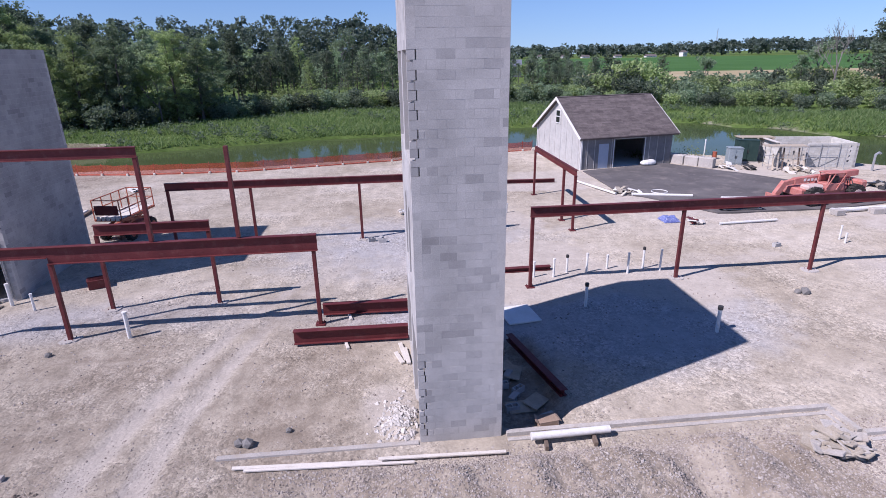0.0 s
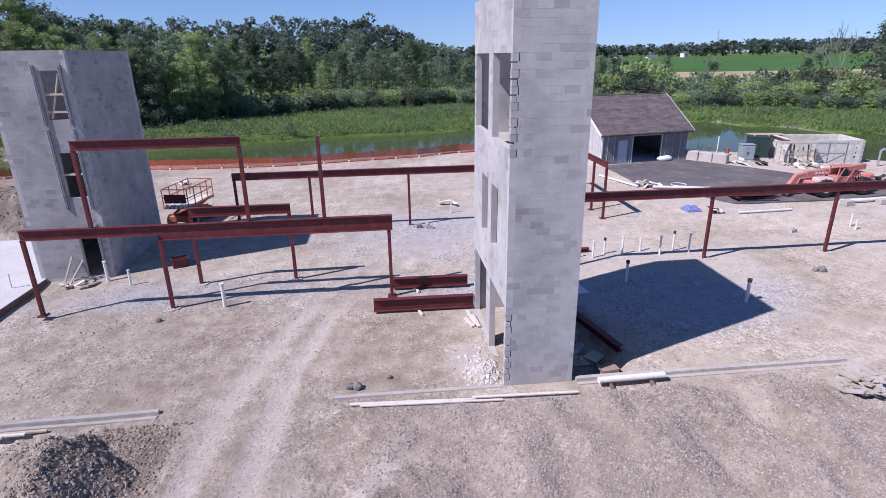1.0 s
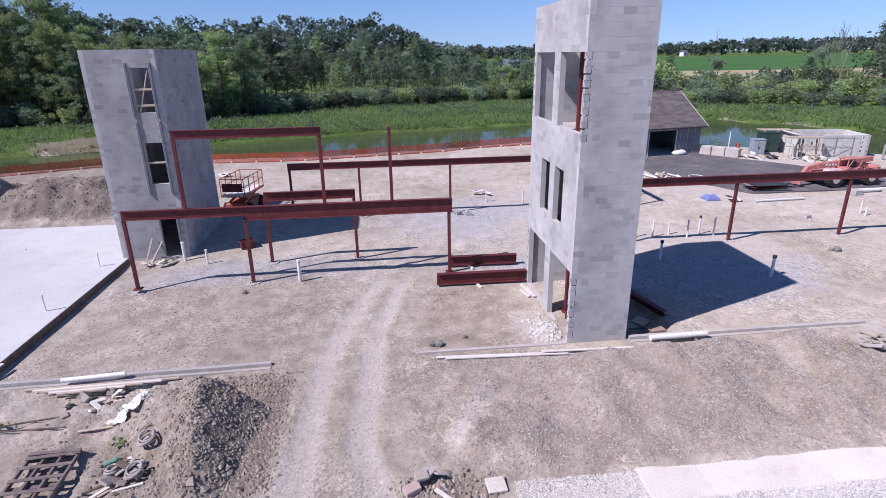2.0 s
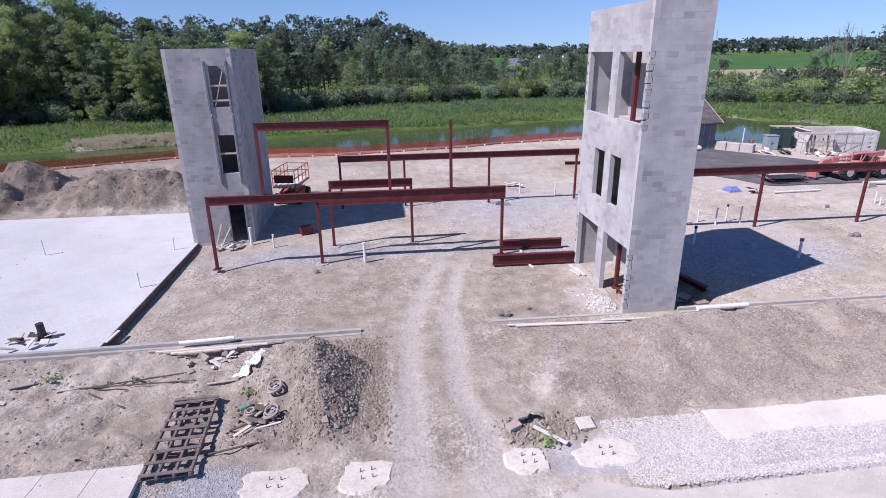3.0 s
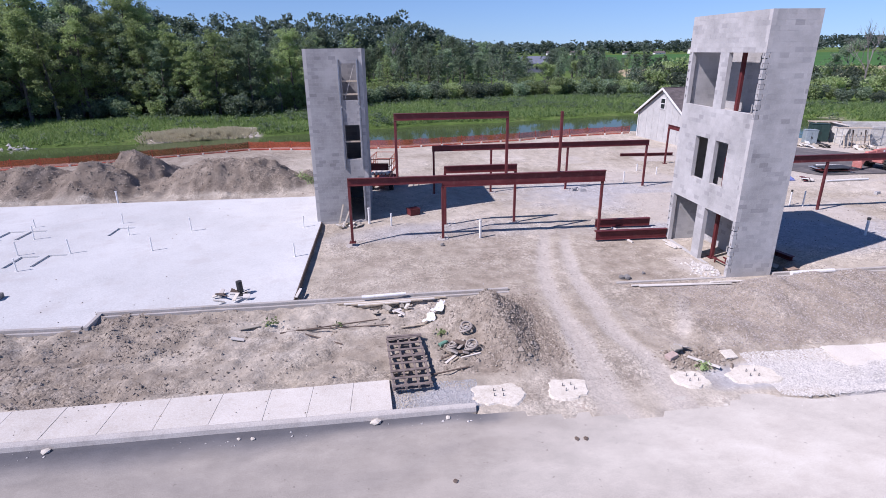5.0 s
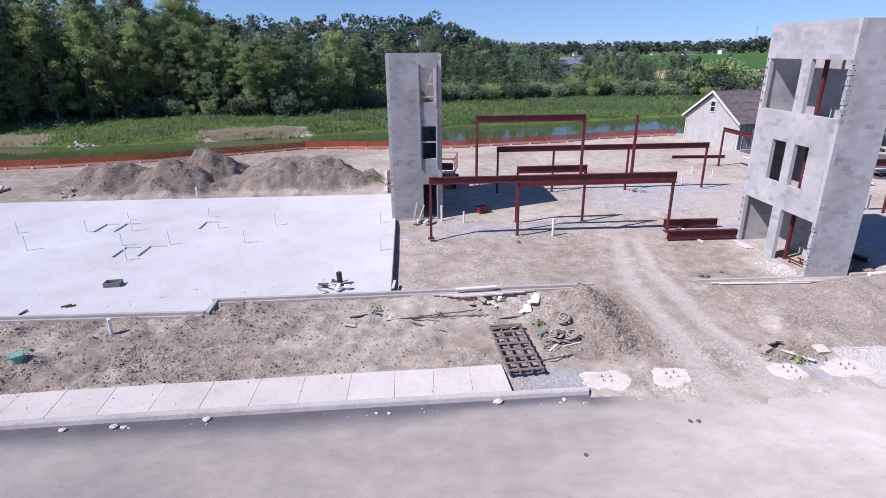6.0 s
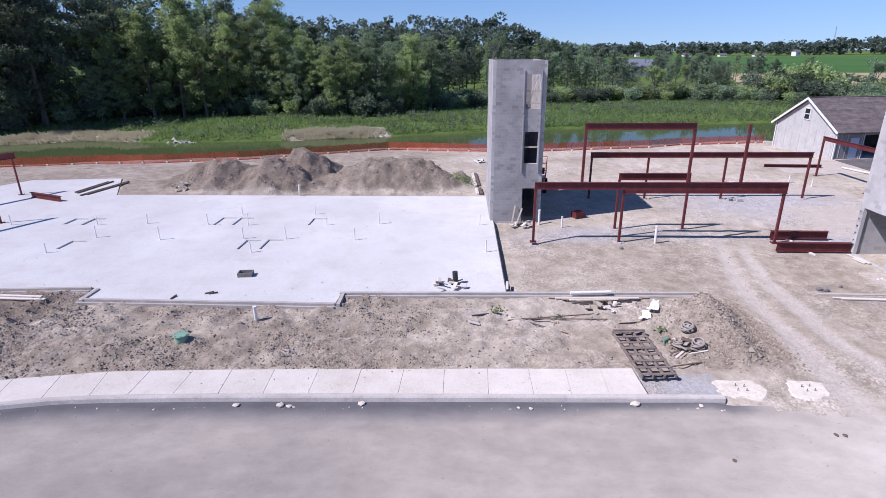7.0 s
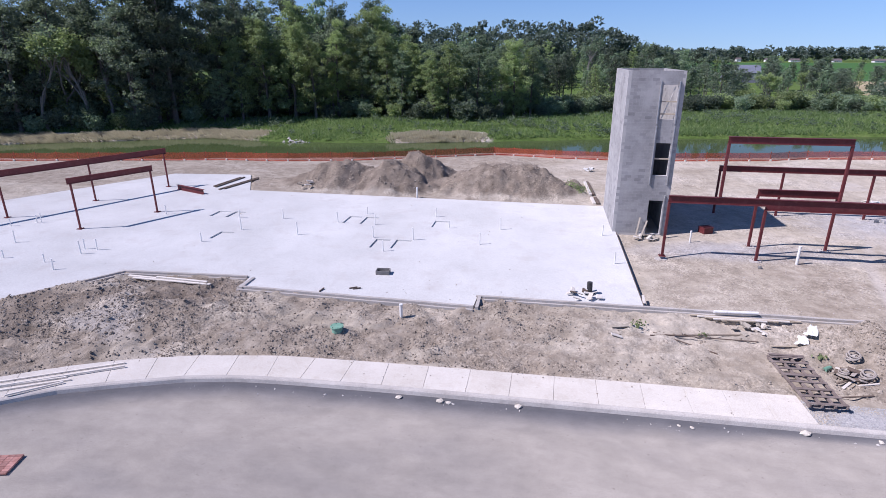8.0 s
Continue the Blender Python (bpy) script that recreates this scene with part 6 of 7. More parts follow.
th = thing("bottle", "crumpled green plastic bottle lying on the dirt", "bottle", -13.1, 7.62, gz(-13.1, 7.62) + 0.09, 35)
part("body", rod(B(), (-0.18, 0, 0), (0.12, 0, 0.02), 0.085, 12, 0.08), M_LID, th)
part("neck", rod(B(), (0.12, 0, 0.02), (0.21, 0, 0.03), 0.075, 10, 0.028), M_LID, th)

# cardboard, forms, blocks and scraps
M_CARD = worn("cardboard", (0.26, 0.19, 0.14), (0.35, 0.26, 0.2), 3, 0.9)
bm = B()
box(bm, -0.28, 0.28, -0.18, 0.18, 0, 0.24)
bar(bm, (-0.28, 0, 0.24), (-0.36, 0.02, 0.3), 0.36, 0.01)
bar(bm, (0.28, 0, 0.24), (0.36, 0.0, 0.19), 0.36, 0.01)
solid("carton", bm, M_CARD, "open brown cardboard carton beside the tower", "carton", pose(3.95, 12.32, gz(3.95, 12.32) - 0.01, 0, 0, 8))


def cmu_unit(x, y, turn, lie=0, label="loose hollow grey concrete block lying on the ground"):
    bm = B()
    box(bm, -0.2, 0.2, -0.1, -0.07, 0, 0.2)
    box(bm, -0.2, 0.2, 0.07, 0.1, 0, 0.2)
    for u in (-0.2, -0.015, 0.17):
        box(bm, u, u + 0.03, -0.07, 0.07, 0, 0.2)
    solid("loose_block", bm, M_BLOCKS, label, "block", pose(x, y, gz(x, y) + (0.1 if lie else 0.0), 90 if lie else 0, 0, turn), "loose blocks")


for x, y, a, l in ((19.7, 24.6, 15, 0), (-1.1, 28.7, 20, 0), (-0.7, 28.9, 70, 1), (-0.5, 28.5, 0, 0), (3.2, 13.3, 10, 0), (3.3, 13.9, 50, 1), (3.15, 14.5, 5, 0), (3.6, 14.2, 35, 0), (3.4, 15.2, 60, 1), (4.1, 12.9, 20, 1)):
    cmu_unit(x, y, a, l)
for x, y, s, a in ((3.25, 15.6, 0.55, 20), (3.7, 15.3, 0.5, 70), (3.5, 13.4, 0.45, 10), (4.0, 13.6, 0.4, 45)):
    bm = B()
    box(bm, -s, s, -0.25, 0.25, 0, 0.04, bevel=0.005)
    solid("board", bm, M_TIMBER, "scrap plywood board lying in the tower's shadow", "board", pose(x, y, gz(x, y) + 0.06, 8, 6, a))
loose_beam(4.75, 13.3, 3.9, 16.9, 0.22, 0.03, "red steel beam lying in the tower's shadow")


for x, y, r in ((-4.35, 12.35, 0.15), (-4.12, 12.3, 0.17), (-3.12, 12.76, 0.1), (-12.05, 17.95, 0.12), (16.98, 19.07, 0.2), (16.7, 19.15, 0.13)):
    bm = B()
    bmesh.ops.create_icosphere(bm, subdivisions=1, radius=r)
    for v in bm.verts:
        v.co *= 0.6 + 0.85 * float(fbm(v.co.x * 14 + x, v.co.y * 14 + v.co.z * 11, 14, 2))
        v.co.z *= 0.8
    solid("clod", bm, M_FORM, "dusty grey clod lying on the graded ground", "clod", pose(x, y, gz(x, y) + 0.5 * r, 0, 0, 30))


def scrap_heap(x, y, n, r, seed, mats, label, big=0.5):
    """A heap of broken slabs and boards, each a part."""
    rng = random.Random(seed)
    th = thing("scrap_heap", label, "heap", x, y)
    for k in range(n):
        a, d = rng.uniform(0, 6.28), r * math.sqrt(rng.random())
        w, l, t = rng.uniform(big * 0.18, big * 0.5), rng.uniform(big * 0.45, big), rng.uniform(0.03, 0.08)
        bm = B()
        box(bm, -l, l, -w, w, -t / 2, t / 2, bevel=0.01)
        part("piece", bm, mats[k % len(mats)], th, at=pose(d * math.cos(a), d * math.sin(a) * 0.8, 0.08 + 0.35 * (1 - d / r) * rng.random() + 0.05, rng.uniform(-28, 28), rng.uniform(-28, 28), rng.uniform(0, 180)))


scrap_heap(10.85, 10.35, 70, 0.68, 91, (M_SCRAP, M_SCRAP, M_FOUND), "heap of broken dusty boards and slabs", 0.36)
scrap_heap(-5.0, 5.75, 4, 0.4, 109, (M_FOUND, M_SCRAP), "few broken kerb stones by the footing", 0.3)
timber(-4.9, 5.55, -4.2, 4.75, 0.1, 0.05, gz(-4.5, 5.2) + 0.06, M_BOARD, "short pale plank lying on broken stones")
scrap_heap(-12.55, 7.1, 16, 0.45, 107, (M_SCRAP, M_OLDWOOD, M_HOSE), "scrap sticks and broken pipe on the dirt heap", 0.26)
scrap_heap(-14.8, 10.25, 16, 0.95, 108, (M_SCRAP, M_BOARD, M_SCRAP), "scattered broken boards on the dirt", 0.26)
scrap_heap(-21.7, 12.3, 11, 0.9, 94, (M_OLDWOOD, M_BOARD, M_PADC, M_BOARD), "small heap of dark scrap on the slab's edge", 0.28)
form_stack = thing("steel_form_stack", "low stack of flat dark steel forms with rusty edges", "steel forms", 21.9, 31.6, 0.1, -4)
rng = random.Random(61)
for k in range(5):
    bm = B()
    w, d = rng.uniform(0.9, 1.5), rng.uniform(0.5, 0.75)
    box(bm, -w, w, -d, d, 0, 0.03, bevel=0.004)
    part("form_panel", bm, (M_ZINC, M_DARK, M_STEEL)[k % 3], form_stack, at=pose(rng.uniform(-0.3, 0.3), rng.uniform(-0.2, 0.2), 0.04 + 0.085 * k, 0, 0, rng.uniform(-8, 8)))
    part("form_rib", box(B(), -w, w, -0.03, 0.03, -0.045, 0, bevel=0.004), M_STEEL, form_stack, at=pose(0, rng.uniform(-0.3, 0.3), 0.04 + 0.085 * k, 0, 0, 0))
for x, y, w, d, h, a in ((27.1, 29.3, 0.32, 0.25, 0.34, 6), (29.6, 29.2, 0.38, 0.25, 0.34, -4)):
    bm = B()
    box(bm, -w, w, -d, d, 0, h, bevel=0.02)
    solid("concrete_block", bm, M_FOUND, "rough concrete block beside the white pipe", "block", pose(x, y, gz(x, y), 0, 0, a))
scrap_heap(17.6, 29.0, 8, 0.7, 110, (M_BOARD, M_STEEL, M_PVC), "few red and white scraps by the tarpaulin", 0.3)
scrap_heap(35.3, 35.3, 12, 0.9, 111, (M_DARK, M_ZINC, M_SCRAP), "heap of dark scrap behind the telehandler", 0.5)
scrap_heap(31.0, 42.9, 7, 0.7, 112, (M_DARK, M_SCRAP), "dark boards lying by the green cabinet", 0.6)
th = thing("hose_ring", "thin white hose ring lying on the asphalt", "hose", 19.3, 36.4, 0.1)
part("loop", ring_mesh(0.55, 0.03, 28, 6), M_PVC, th)
bm = B()
bmesh.ops.create_uvsphere(bm, u_segments=14, v_segments=8, radius=0.5)
for v in bm.verts:
    v.co.x *= 1.6
    v.co.z = 0.3 + max(v.co.z, -0.28) * (0.75 + 0.5 * float(fbm(v.co.x * 2 + 9, v.co.y * 2, 7)))
solid("sack", bm, M_WHITE, "full white sack lying by the shed door", "sack", pose(23.1, 46.1, 0.07, 0, 0, 12) @ Matrix.Diagonal((1, 1, 0.6, 1)))
th = thing("bent_pipe", "grey bent vent pipe standing near the pond", "pipe", 39.8, 40.6)
part("upright", rod(B(), (0, 0, -0.1), (0, 0, 1.35), 0.09, 12), M_ZINC, th)
part("elbow", rod(B(), (0, 0, 1.33), (0.28, 0, 1.5), 0.09, 12), M_ZINC, th)
part("outlet", rod(B(), (0.27, 0, 1.5), (0.45, 0, 1.4), 0.09, 12), M_ZINC, th)
th = thing("barrel", "rusty orange steel barrel near the barrier blocks", "barrel", 30.5, 48.0)
part("body", rod(B(), (0, 0, 0), (0, 0, 0.88), 0.29, 20), M_ORANGE, th)
th.scale = (0.7, 0.7, 0.75)
for z in (0.02, 0.3, 0.58, 0.86):
    part("hoop", ring_mesh(0.29, 0.014, 20, 6), M_ORANGE, th, at=pose(0, 0, z))
scrap_heap(17.0, 36.6, 12, 0.9, 96, (M_PVC, M_PADC, M_SCRAP), "heap of white pipe offcuts and blocks", 0.45)
scrap_heap(34.0, 41.3, 14, 1.2, 97, (M_BOARD, M_SCRAP, M_TIMBER), "heap of scrap timber by the scaffold", 0.6)
scrap_heap(28.9, 43.2, 8, 0.7, 98, (M_BOARD, M_PVC, M_SCRAP), "scrap boards at the end of the barrier blocks", 0.5)
scrap_heap(1.0, 33.5, 6, 0.9, 99, (M_BOARD, M_PVC), "few white boards lying on the far gravel", 0.4)
scrap_heap(-17.3, 22.6, 12, 0.7, 103, (M_SCRAP, M_BOARD), "scrap timber at the foot of the far tower", 0.3)
for x0, y0, x1, y1, r in ((14.7, 40.6, 16.0, 36.3, 0.08), (17.0, 35.9, 20.9, 34.8, 0.1), (19.0, 28.5, 22.7, 28.7, 0.07), (27.0, 29.7, 31.2, 29.8, 0.14), (22.5, 34.0, 24.6, 33.6, 0.08)):
    th = empty("loose_pipe", pose(x0, y0, gz(x0, y0) + r + 0.03, 0, 0, math.degrees(math.atan2(y1 - y0, x1 - x0))))
    part("pipe", rod(B(), (0, 0, 0), (math.hypot(x1 - x0, y1 - y0), 0, 0), r, 12), M_PVC, th)
    part("collar", rod(B(), (0.0, 0, 0), (0.12, 0, 0), r * 1.15, 12), M_PVC, th)
    tagged(th, "long white pipe lying on the ground by the yard", "pipe")
M_TARP = worn("blue_tarpaulin", (0.10, 0.13, 0.36), (0.2, 0.24, 0.5), 5, 0.5, dirt=(0.6, 0.6, 0.65), dirt_amount=1.0)
bm = B()
bmesh.ops.create_grid(bm, x_segments=16, y_segments=12, size=0.5)
for v in bm.verts:
    e = max(abs(v.co.x), abs(v.co.y)) / 0.5
    v.co.z = 0.34 * (1 - e ** 3) * (0.4 + float(fbm(v.co.x * 3 + 5, v.co.y * 3, 6))) + 0.02
solid("tarpaulin", bm, M_TARP, "crumpled blue and white tarpaulin on the ground", "tarpaulin", pose(16.6, 29.8, gz(16.6, 29.8)))

for x0, y0, x1, y1, m, text in ((-19.75, 33.2, -19.95, 38.0, M_OLDWOOD, "dark long beam lying beyond the slab"), (-20.0, 33.0, -20.2, 37.8, M_BOARD, "white long board lying beyond the slab"), (-19.6, 30.2, -19.7, 32.2, M_OLDWOOD, "dark beam lying at the slab's corner"), (-19.9, 30.2, -20.0, 32.0, M_BOARD, "white board lying at the slab's corner")):
    timber(x0, y0, x1, y1, 0.22, 0.16, max(gz(x0, y0), gz(x1, y1)), m, text)
scrap_heap(-19.4, 43.6, 7, 0.35, 105, (M_WHITE, M_DARK), "small heap of white and black sacks by the fence", 0.3)
scrap_heap(-44.3, 31.6, 9, 0.9, 106, (M_SCRAP, M_BOARD), "few pale stones and boards at the foot of the heap", 0.28)
bm = B()
box(bm, -0.65, 0.65, -0.72, 0.72, 0, 0.06, bevel=0.006)
solid("insulation_board", bm, M_WHITE, "white insulation board lying on the gravel by the tower", "board", pose(4.7, 18.7, gz(4.7, 18.7) + 0.03, 0, 0, 8))
# dark board added over the slab's east side, so its shaded edge reads dark
bm = B()
box(bm, -19.075, -19.035, 11.9, 23.2, -0.45, 0.03)
solid("form_board", bm, M_OLDWOOD, "dark form board added along the slab's shaded edge", "form board", Matrix.Identity(4))

# slab furniture
th = thing("vent_stack", "short black pipe standing by scrap on the slab", "pipe", -21.45, 12.75, 0.03)
part("pipe", rod(B(), (0, 0, 0), (-0.03, 0, 0.62), 0.13, 16), M_DARK, th)
part("flange", rod(B(), (0, 0, 0), (0, 0, 0.05), 0.24, 16), M_DARK, th)
th = thing("floor_box", "open grey form box standing on the slab", "box", -32.1, 13.55, 0.03, 6)
for nm, b in (("side", (-0.36, 0.36, -0.24, -0.2)), ("side", (-0.36, 0.36, 0.2, 0.24)), ("end", (-0.36, -0.32, -0.2, 0.2)), ("end", (0.32, 0.36, -0.2, 0.2))):
    part(nm, box(B(), *b, 0, 0.22), M_FORM, th)
th = thing("manhole_riser", "green plastic riser with a pale green lid in the mud", "manhole", -32.2, 6.98, gz(-32.2, 6.98) - 0.1)
part("riser", rod(B(), (0, 0, 0), (0, 0, 0.22), 0.23, 24), M_LID, th)
part("lid", rod(B(), (0, 0, 0.22), (0, 0, 0.26), 0.28, 24), M_LID, th)
for k in range(6):
    a = k * math.pi / 3
    part("bolt", rod(B(), (0.23 * math.cos(a), 0.23 * math.sin(a), 0.255), (0.23 * math.cos(a), 0.23 * math.sin(a), 0.275), 0.02, 6), M_DARK, th)
for x, y, a in ((-33.0, 11.35, 20), (-34.45, 10.85, 70), (-32.8, 11.3, 15)):
    bm = B()
    bar(bm, (-0.2, 0, 0.03), (0.2, 0.05, 0.05), 0.05, 0.06)
    solid("timber_scrap", bm, M_OLDWOOD, "small dark timber offcut on the slab", "timber", pose(x, y, 0.035, 0, 0, a))


def make_bricks():
    """A flat bundle of red bricks at the road's edge."""
    th = thing("brick_stack", "flat bundle of red bricks lying on the asphalt", "bricks", -38.85, -2.12, ROAD_Z + 0.02, 14)
    bm = B()
    box(bm, -0.1, 0.1, -0.047, 0.047, 0, 0.06, bevel=0.004)
    me = mesh_of("brick", bm, M_BRICK)
    rng = random.Random(2)
    for i in range(4):
        for j in range(8):
            part("brick", me, None, th, at=pose((i - 2.2) * 0.207, (j - 4) * 0.101, 0, 0, 0, rng.uniform(-2, 2)))


M_BRICK = worn("red_brick", (0.36, 0.17, 0.14), (0.48, 0.27, 0.235), 6, 0.9, random_amount=0.4)
make_bricks()


# ---- stones, clods and weeds
def stones(name, n, area, size, material, label, seed, where=None, flat=0.65, sink=0.25, level=None):
    """Many small angular stones on the ground."""
    nr = np.random.RandomState(seed)
    x = nr.uniform(area[0], area[1], n)
    y = nr.uniform(area[2], area[3], n)
    if where is not None:
        keep = nr.uniform(0, 1, n) < where(x, y)
        x, y = x[keep], y[keep]
    n = len(x)
    z = height(x, y) if level is None else np.full(n, level)
    s = size[0] + (size[1] - size[0]) * nr.uniform(0, 1, n) ** 3
    base = np.array([(math.cos(k * 1.257), math.sin(k * 1.257), -0.5) for k in range(5)] + [(0, 0, 1)], float)
    v = base[None] * nr.uniform(0.65, 1.2, (n, 6, 1)) + nr.normal(0, 0.16, (n, 6, 3))
    v[:, 5, :2] += nr.normal(0, 0.3, (n, 2))
    v[:, :, 2] *= flat
    a = nr.uniform(0, 6.28, n)
    c, q = np.cos(a)[:, None], np.sin(a)[:, None]
    vx, vy = v[:, :, 0] * c - v[:, :, 1] * q, v[:, :, 0] * q + v[:, :, 1] * c
    out = np.stack([x[:, None] + vx * s[:, None], y[:, None] + vy * s[:, None], z[:, None] + (v[:, :, 2] + flat * (1 - 2 * sink)) * s[:, None] * 0.9], -1).reshape(-1, 3)
    f = np.array([(0, 1, 5), (1, 2, 5), (2, 3, 5), (3, 4, 5), (4, 0, 5)])
    faces = (f[None] + 6 * np.arange(n)[:, None, None]).reshape(-1, 3)
    me = bpy.data.meshes.new(name)
    me.from_pydata(out.tolist(), [], faces.tolist())
    me.materials.append(material)
    tagged(new(name, me), label, name.replace("_", " ").split()[-1], kind="stuff")


def stone_material(name, c0, c1, c2):
    n = Nodes(name)
    c = n.ramp(n.random(True), (0.0, c0), (0.5, c1), (1.0, c2))
    c = n.mix(0.3, c, n.ramp(n.noise(40, 3), (0.3, 0.3), (0.7, 0.7)), "OVERLAY")
    return n.finish(c, 0.95, 0, 0.1)


M_STONE = stone_material("gravel_stone", (0.23, 0.198, 0.175), (0.355, 0.315, 0.285), (0.475, 0.435, 0.4))
M_CLOD = stone_material("earth_clod", (0.2, 0.168, 0.135), (0.31, 0.265, 0.218), (0.43, 0.378, 0.318))
M_BLUESTONE = stone_material("blue_grey_stone", (0.3, 0.305, 0.315), (0.4, 0.405, 0.415), (0.5, 0.5, 0.505))
M_WHITESTONE = stone_material("white_gravel_stone", (0.48, 0.455, 0.425), (0.58, 0.555, 0.525), (0.68, 0.655, 0.622))


def mud_zone(x, y):
    return ~inside(SLAB, x, y) * smooth(0.0, 0.5, y - along(WALK_BACK, x)) * smooth(11.6, 11.0, y) * smooth(-9.2, -11.0, x) * (0.12 + 0.88 * smooth(-20.5, -25.5, x)) * (0.2 + 0.8 * smooth(0.4, 0.6, fbm(x * 0.5, y * 0.6, 71)))


def heap_zone(x, y):
    return np.clip((x + 11.9) / 0.8, 0.08, 1) * smooth(-8.6, -9.3, x) * smooth(5.2, 6.5, y) * smooth(12.0, 11.0, y)


def bank_zone(x, y):
    return smooth(-4.6, -1.5, x) * smooth(5.5, 6.3, y) * smooth(11.6, 11.0, y)


stones("heap_clods", 900, (-14.2, -8.8, 5.2, 7.6), (0.03, 0.13), M_CLOD, "large clods rolled to the foot of the dirt heap", 47, lambda x, y: bell(x, y, -10.9, 6.3, 1.9, 0.55, 3) + 0.4 * bell(x, y, -12.6, 8.0, 0.7, 1.2))
stones("clay_lumps", 6000, (-54, -38, 1.5, 11.6), (0.025, 0.1), M_CLOD, "lumps of dark clay on the turned earth", 41, lambda x, y: smooth(0.3, 0.9, y - along(WALK_BACK, x)) * smooth(0.35, 0.6, fbm(x * 0.5, y * 0.5, 91)) * ~inside(SLAB, x, y))
stones("mud_clods", 95000, (-56, -9, 1.0, 11.6), (0.012, 0.07), M_CLOD, "crumbled brown clods of turned earth", 31, mud_zone)
stones("heap_stones", 16000, (-13.5, -8.4, 5.2, 11.2), (0.012, 0.07), M_CLOD, "dark stones and clods on the dirt heap", 32, heap_zone)
stones("bank_gravel", 80000, (-4.6, 14, 5.3, 11.7), (0.012, 0.042), M_STONE, "coarse pale gravel banked before the tower", 33, bank_zone)
stones("site_gravel", 14000, (-19, 20, 11.9, 30), (0.01, 0.05), M_STONE, "scattered gravel stones over the graded site", 34, lambda x, y: 0.25 + 0.75 * smooth(26, 14, y))
stones("drive_gravel", 9000, (-10, -4, 4.3, 12), (0.008, 0.028), M_STONE, "loose gravel on the drive", 35)
stones("white_gravel", 60000, (-3, 12, 2.8, 5.6), (0.014, 0.036), M_WHITESTONE, "spilled white gravel at the pavement's edge", 36, lambda x, y: smooth(0.0, 0.2, y - east_edge(x) - 0.06) * np.where((x > 0.1) & (y > 4.75), 0.06, 1.0))
stones("spilled_grit", 9000, (-3.5, 12, 2.2, 3.6), (0.008, 0.026), M_WHITESTONE, "white gravel grains spilled over the road's edge", 48, lambda x, y: smooth(0.6, 0.0, east_edge(x) - y) * smooth(-0.1, 0.05, east_edge(x) - y) * smooth(-3.5, -1.5, x) * (0.3 + 0.7 * vnoise(x * 0.8, y * 0.8, 49)), level=ROAD_Z)
stones("skid_gravel", 5000, (-15.0, -12.3, 3.85, 5.2), (0.01, 0.032), M_BLUESTONE, "blue-grey gravel bed beside the pavement", 37)
stones("spoil_stones", 16000, (-46, -19.5, 30.5, 41), (0.015, 0.085), M_CLOD, "stones and clods on the spoil heaps", 38, lambda x, y: np.clip((height(x, y) - 0.2) * 1.2, 0.05, 1))
stones("tower_rubble", 4200, (-1.9, 0.35, 11.95, 15.4), (0.02, 0.1), M_WHITESTONE, "white mortar rubble at the tower's foot", 39, lambda x, y: bell(x, y, -0.1, 12.75, 0.45, 0.7))
stones("footing_rubble", 1000, (-6.0, -3.3, 4.85, 6.2), (0.025, 0.13), M_CLOD, "broken stones and clods between the footings", 43, lambda x, y: bell(x, y, -4.6, 5.45, 1.1, 0.55, 3))
stones("bank_rubble", 260, (-61, -55.5, 57.5, 62), (0.12, 0.42), M_WHITESTONE, "pale broken rubble at the edge of the pond", 42, lambda x, y: bell(x, y, -58.4, 59.8, 1.7, 1.0, 3))
stones("pavement_crumbs", 900, (-44, -15.2, 1.0, 5.2), (0.01, 0.035), M_CLOD, "small clods of earth fallen on the pavement", 44, lambda x, y: (y > along(KERB, x) + 0.35) * (y < along(WALK_BACK, x) - 0.05) * (0.12 + 0.5 * smooth(0.5, 0.65, vnoise(x * 0.4, y * 0.4, 45)) + 0.6 * smooth(0.45, 0.05, along(WALK_BACK, x) - y)) * (x > -40.0), level=0.015)
stones("slab_crumbs", 500, (-48, -19.4, 10.8, 29), (0.012, 0.05), M_CLOD, "few crumbs of earth on the slab", 46, lambda x, y: inside(SLAB, x, y) * (0.15 + 0.85 * smooth(13.5, 11.8, y)), level=0.03)
stones("kerb_grit", 1500, (-44, -9, -0.5, 3.6), (0.012, 0.05), M_WHITESTONE, "pale grit along the kerb", 40, lambda x, y: np.exp(-((along(KERB, x) - 0.35 - y) / 0.22) ** 2) * smooth(0.45, 0.6, vnoise(x * 0.5, y * 0 + 3, 8)), level=ROAD_Z)


# ---- trees
def tube(verts, faces, pts, radii, seg=6):
    base = len(verts)
    for (p, r) in zip(pts, radii):
        for k in range(seg):
            a = 2 * math.pi * k / seg
            verts.append((p[0] + r * math.cos(a), p[1] + r * math.sin(a), p[2]))
    for i in range(len(pts) - 1):
        for k in range(seg):
            a, b = base + i * seg + k, base + i * seg + (k + 1) % seg
            faces.append((a, b, b + seg, a + seg))


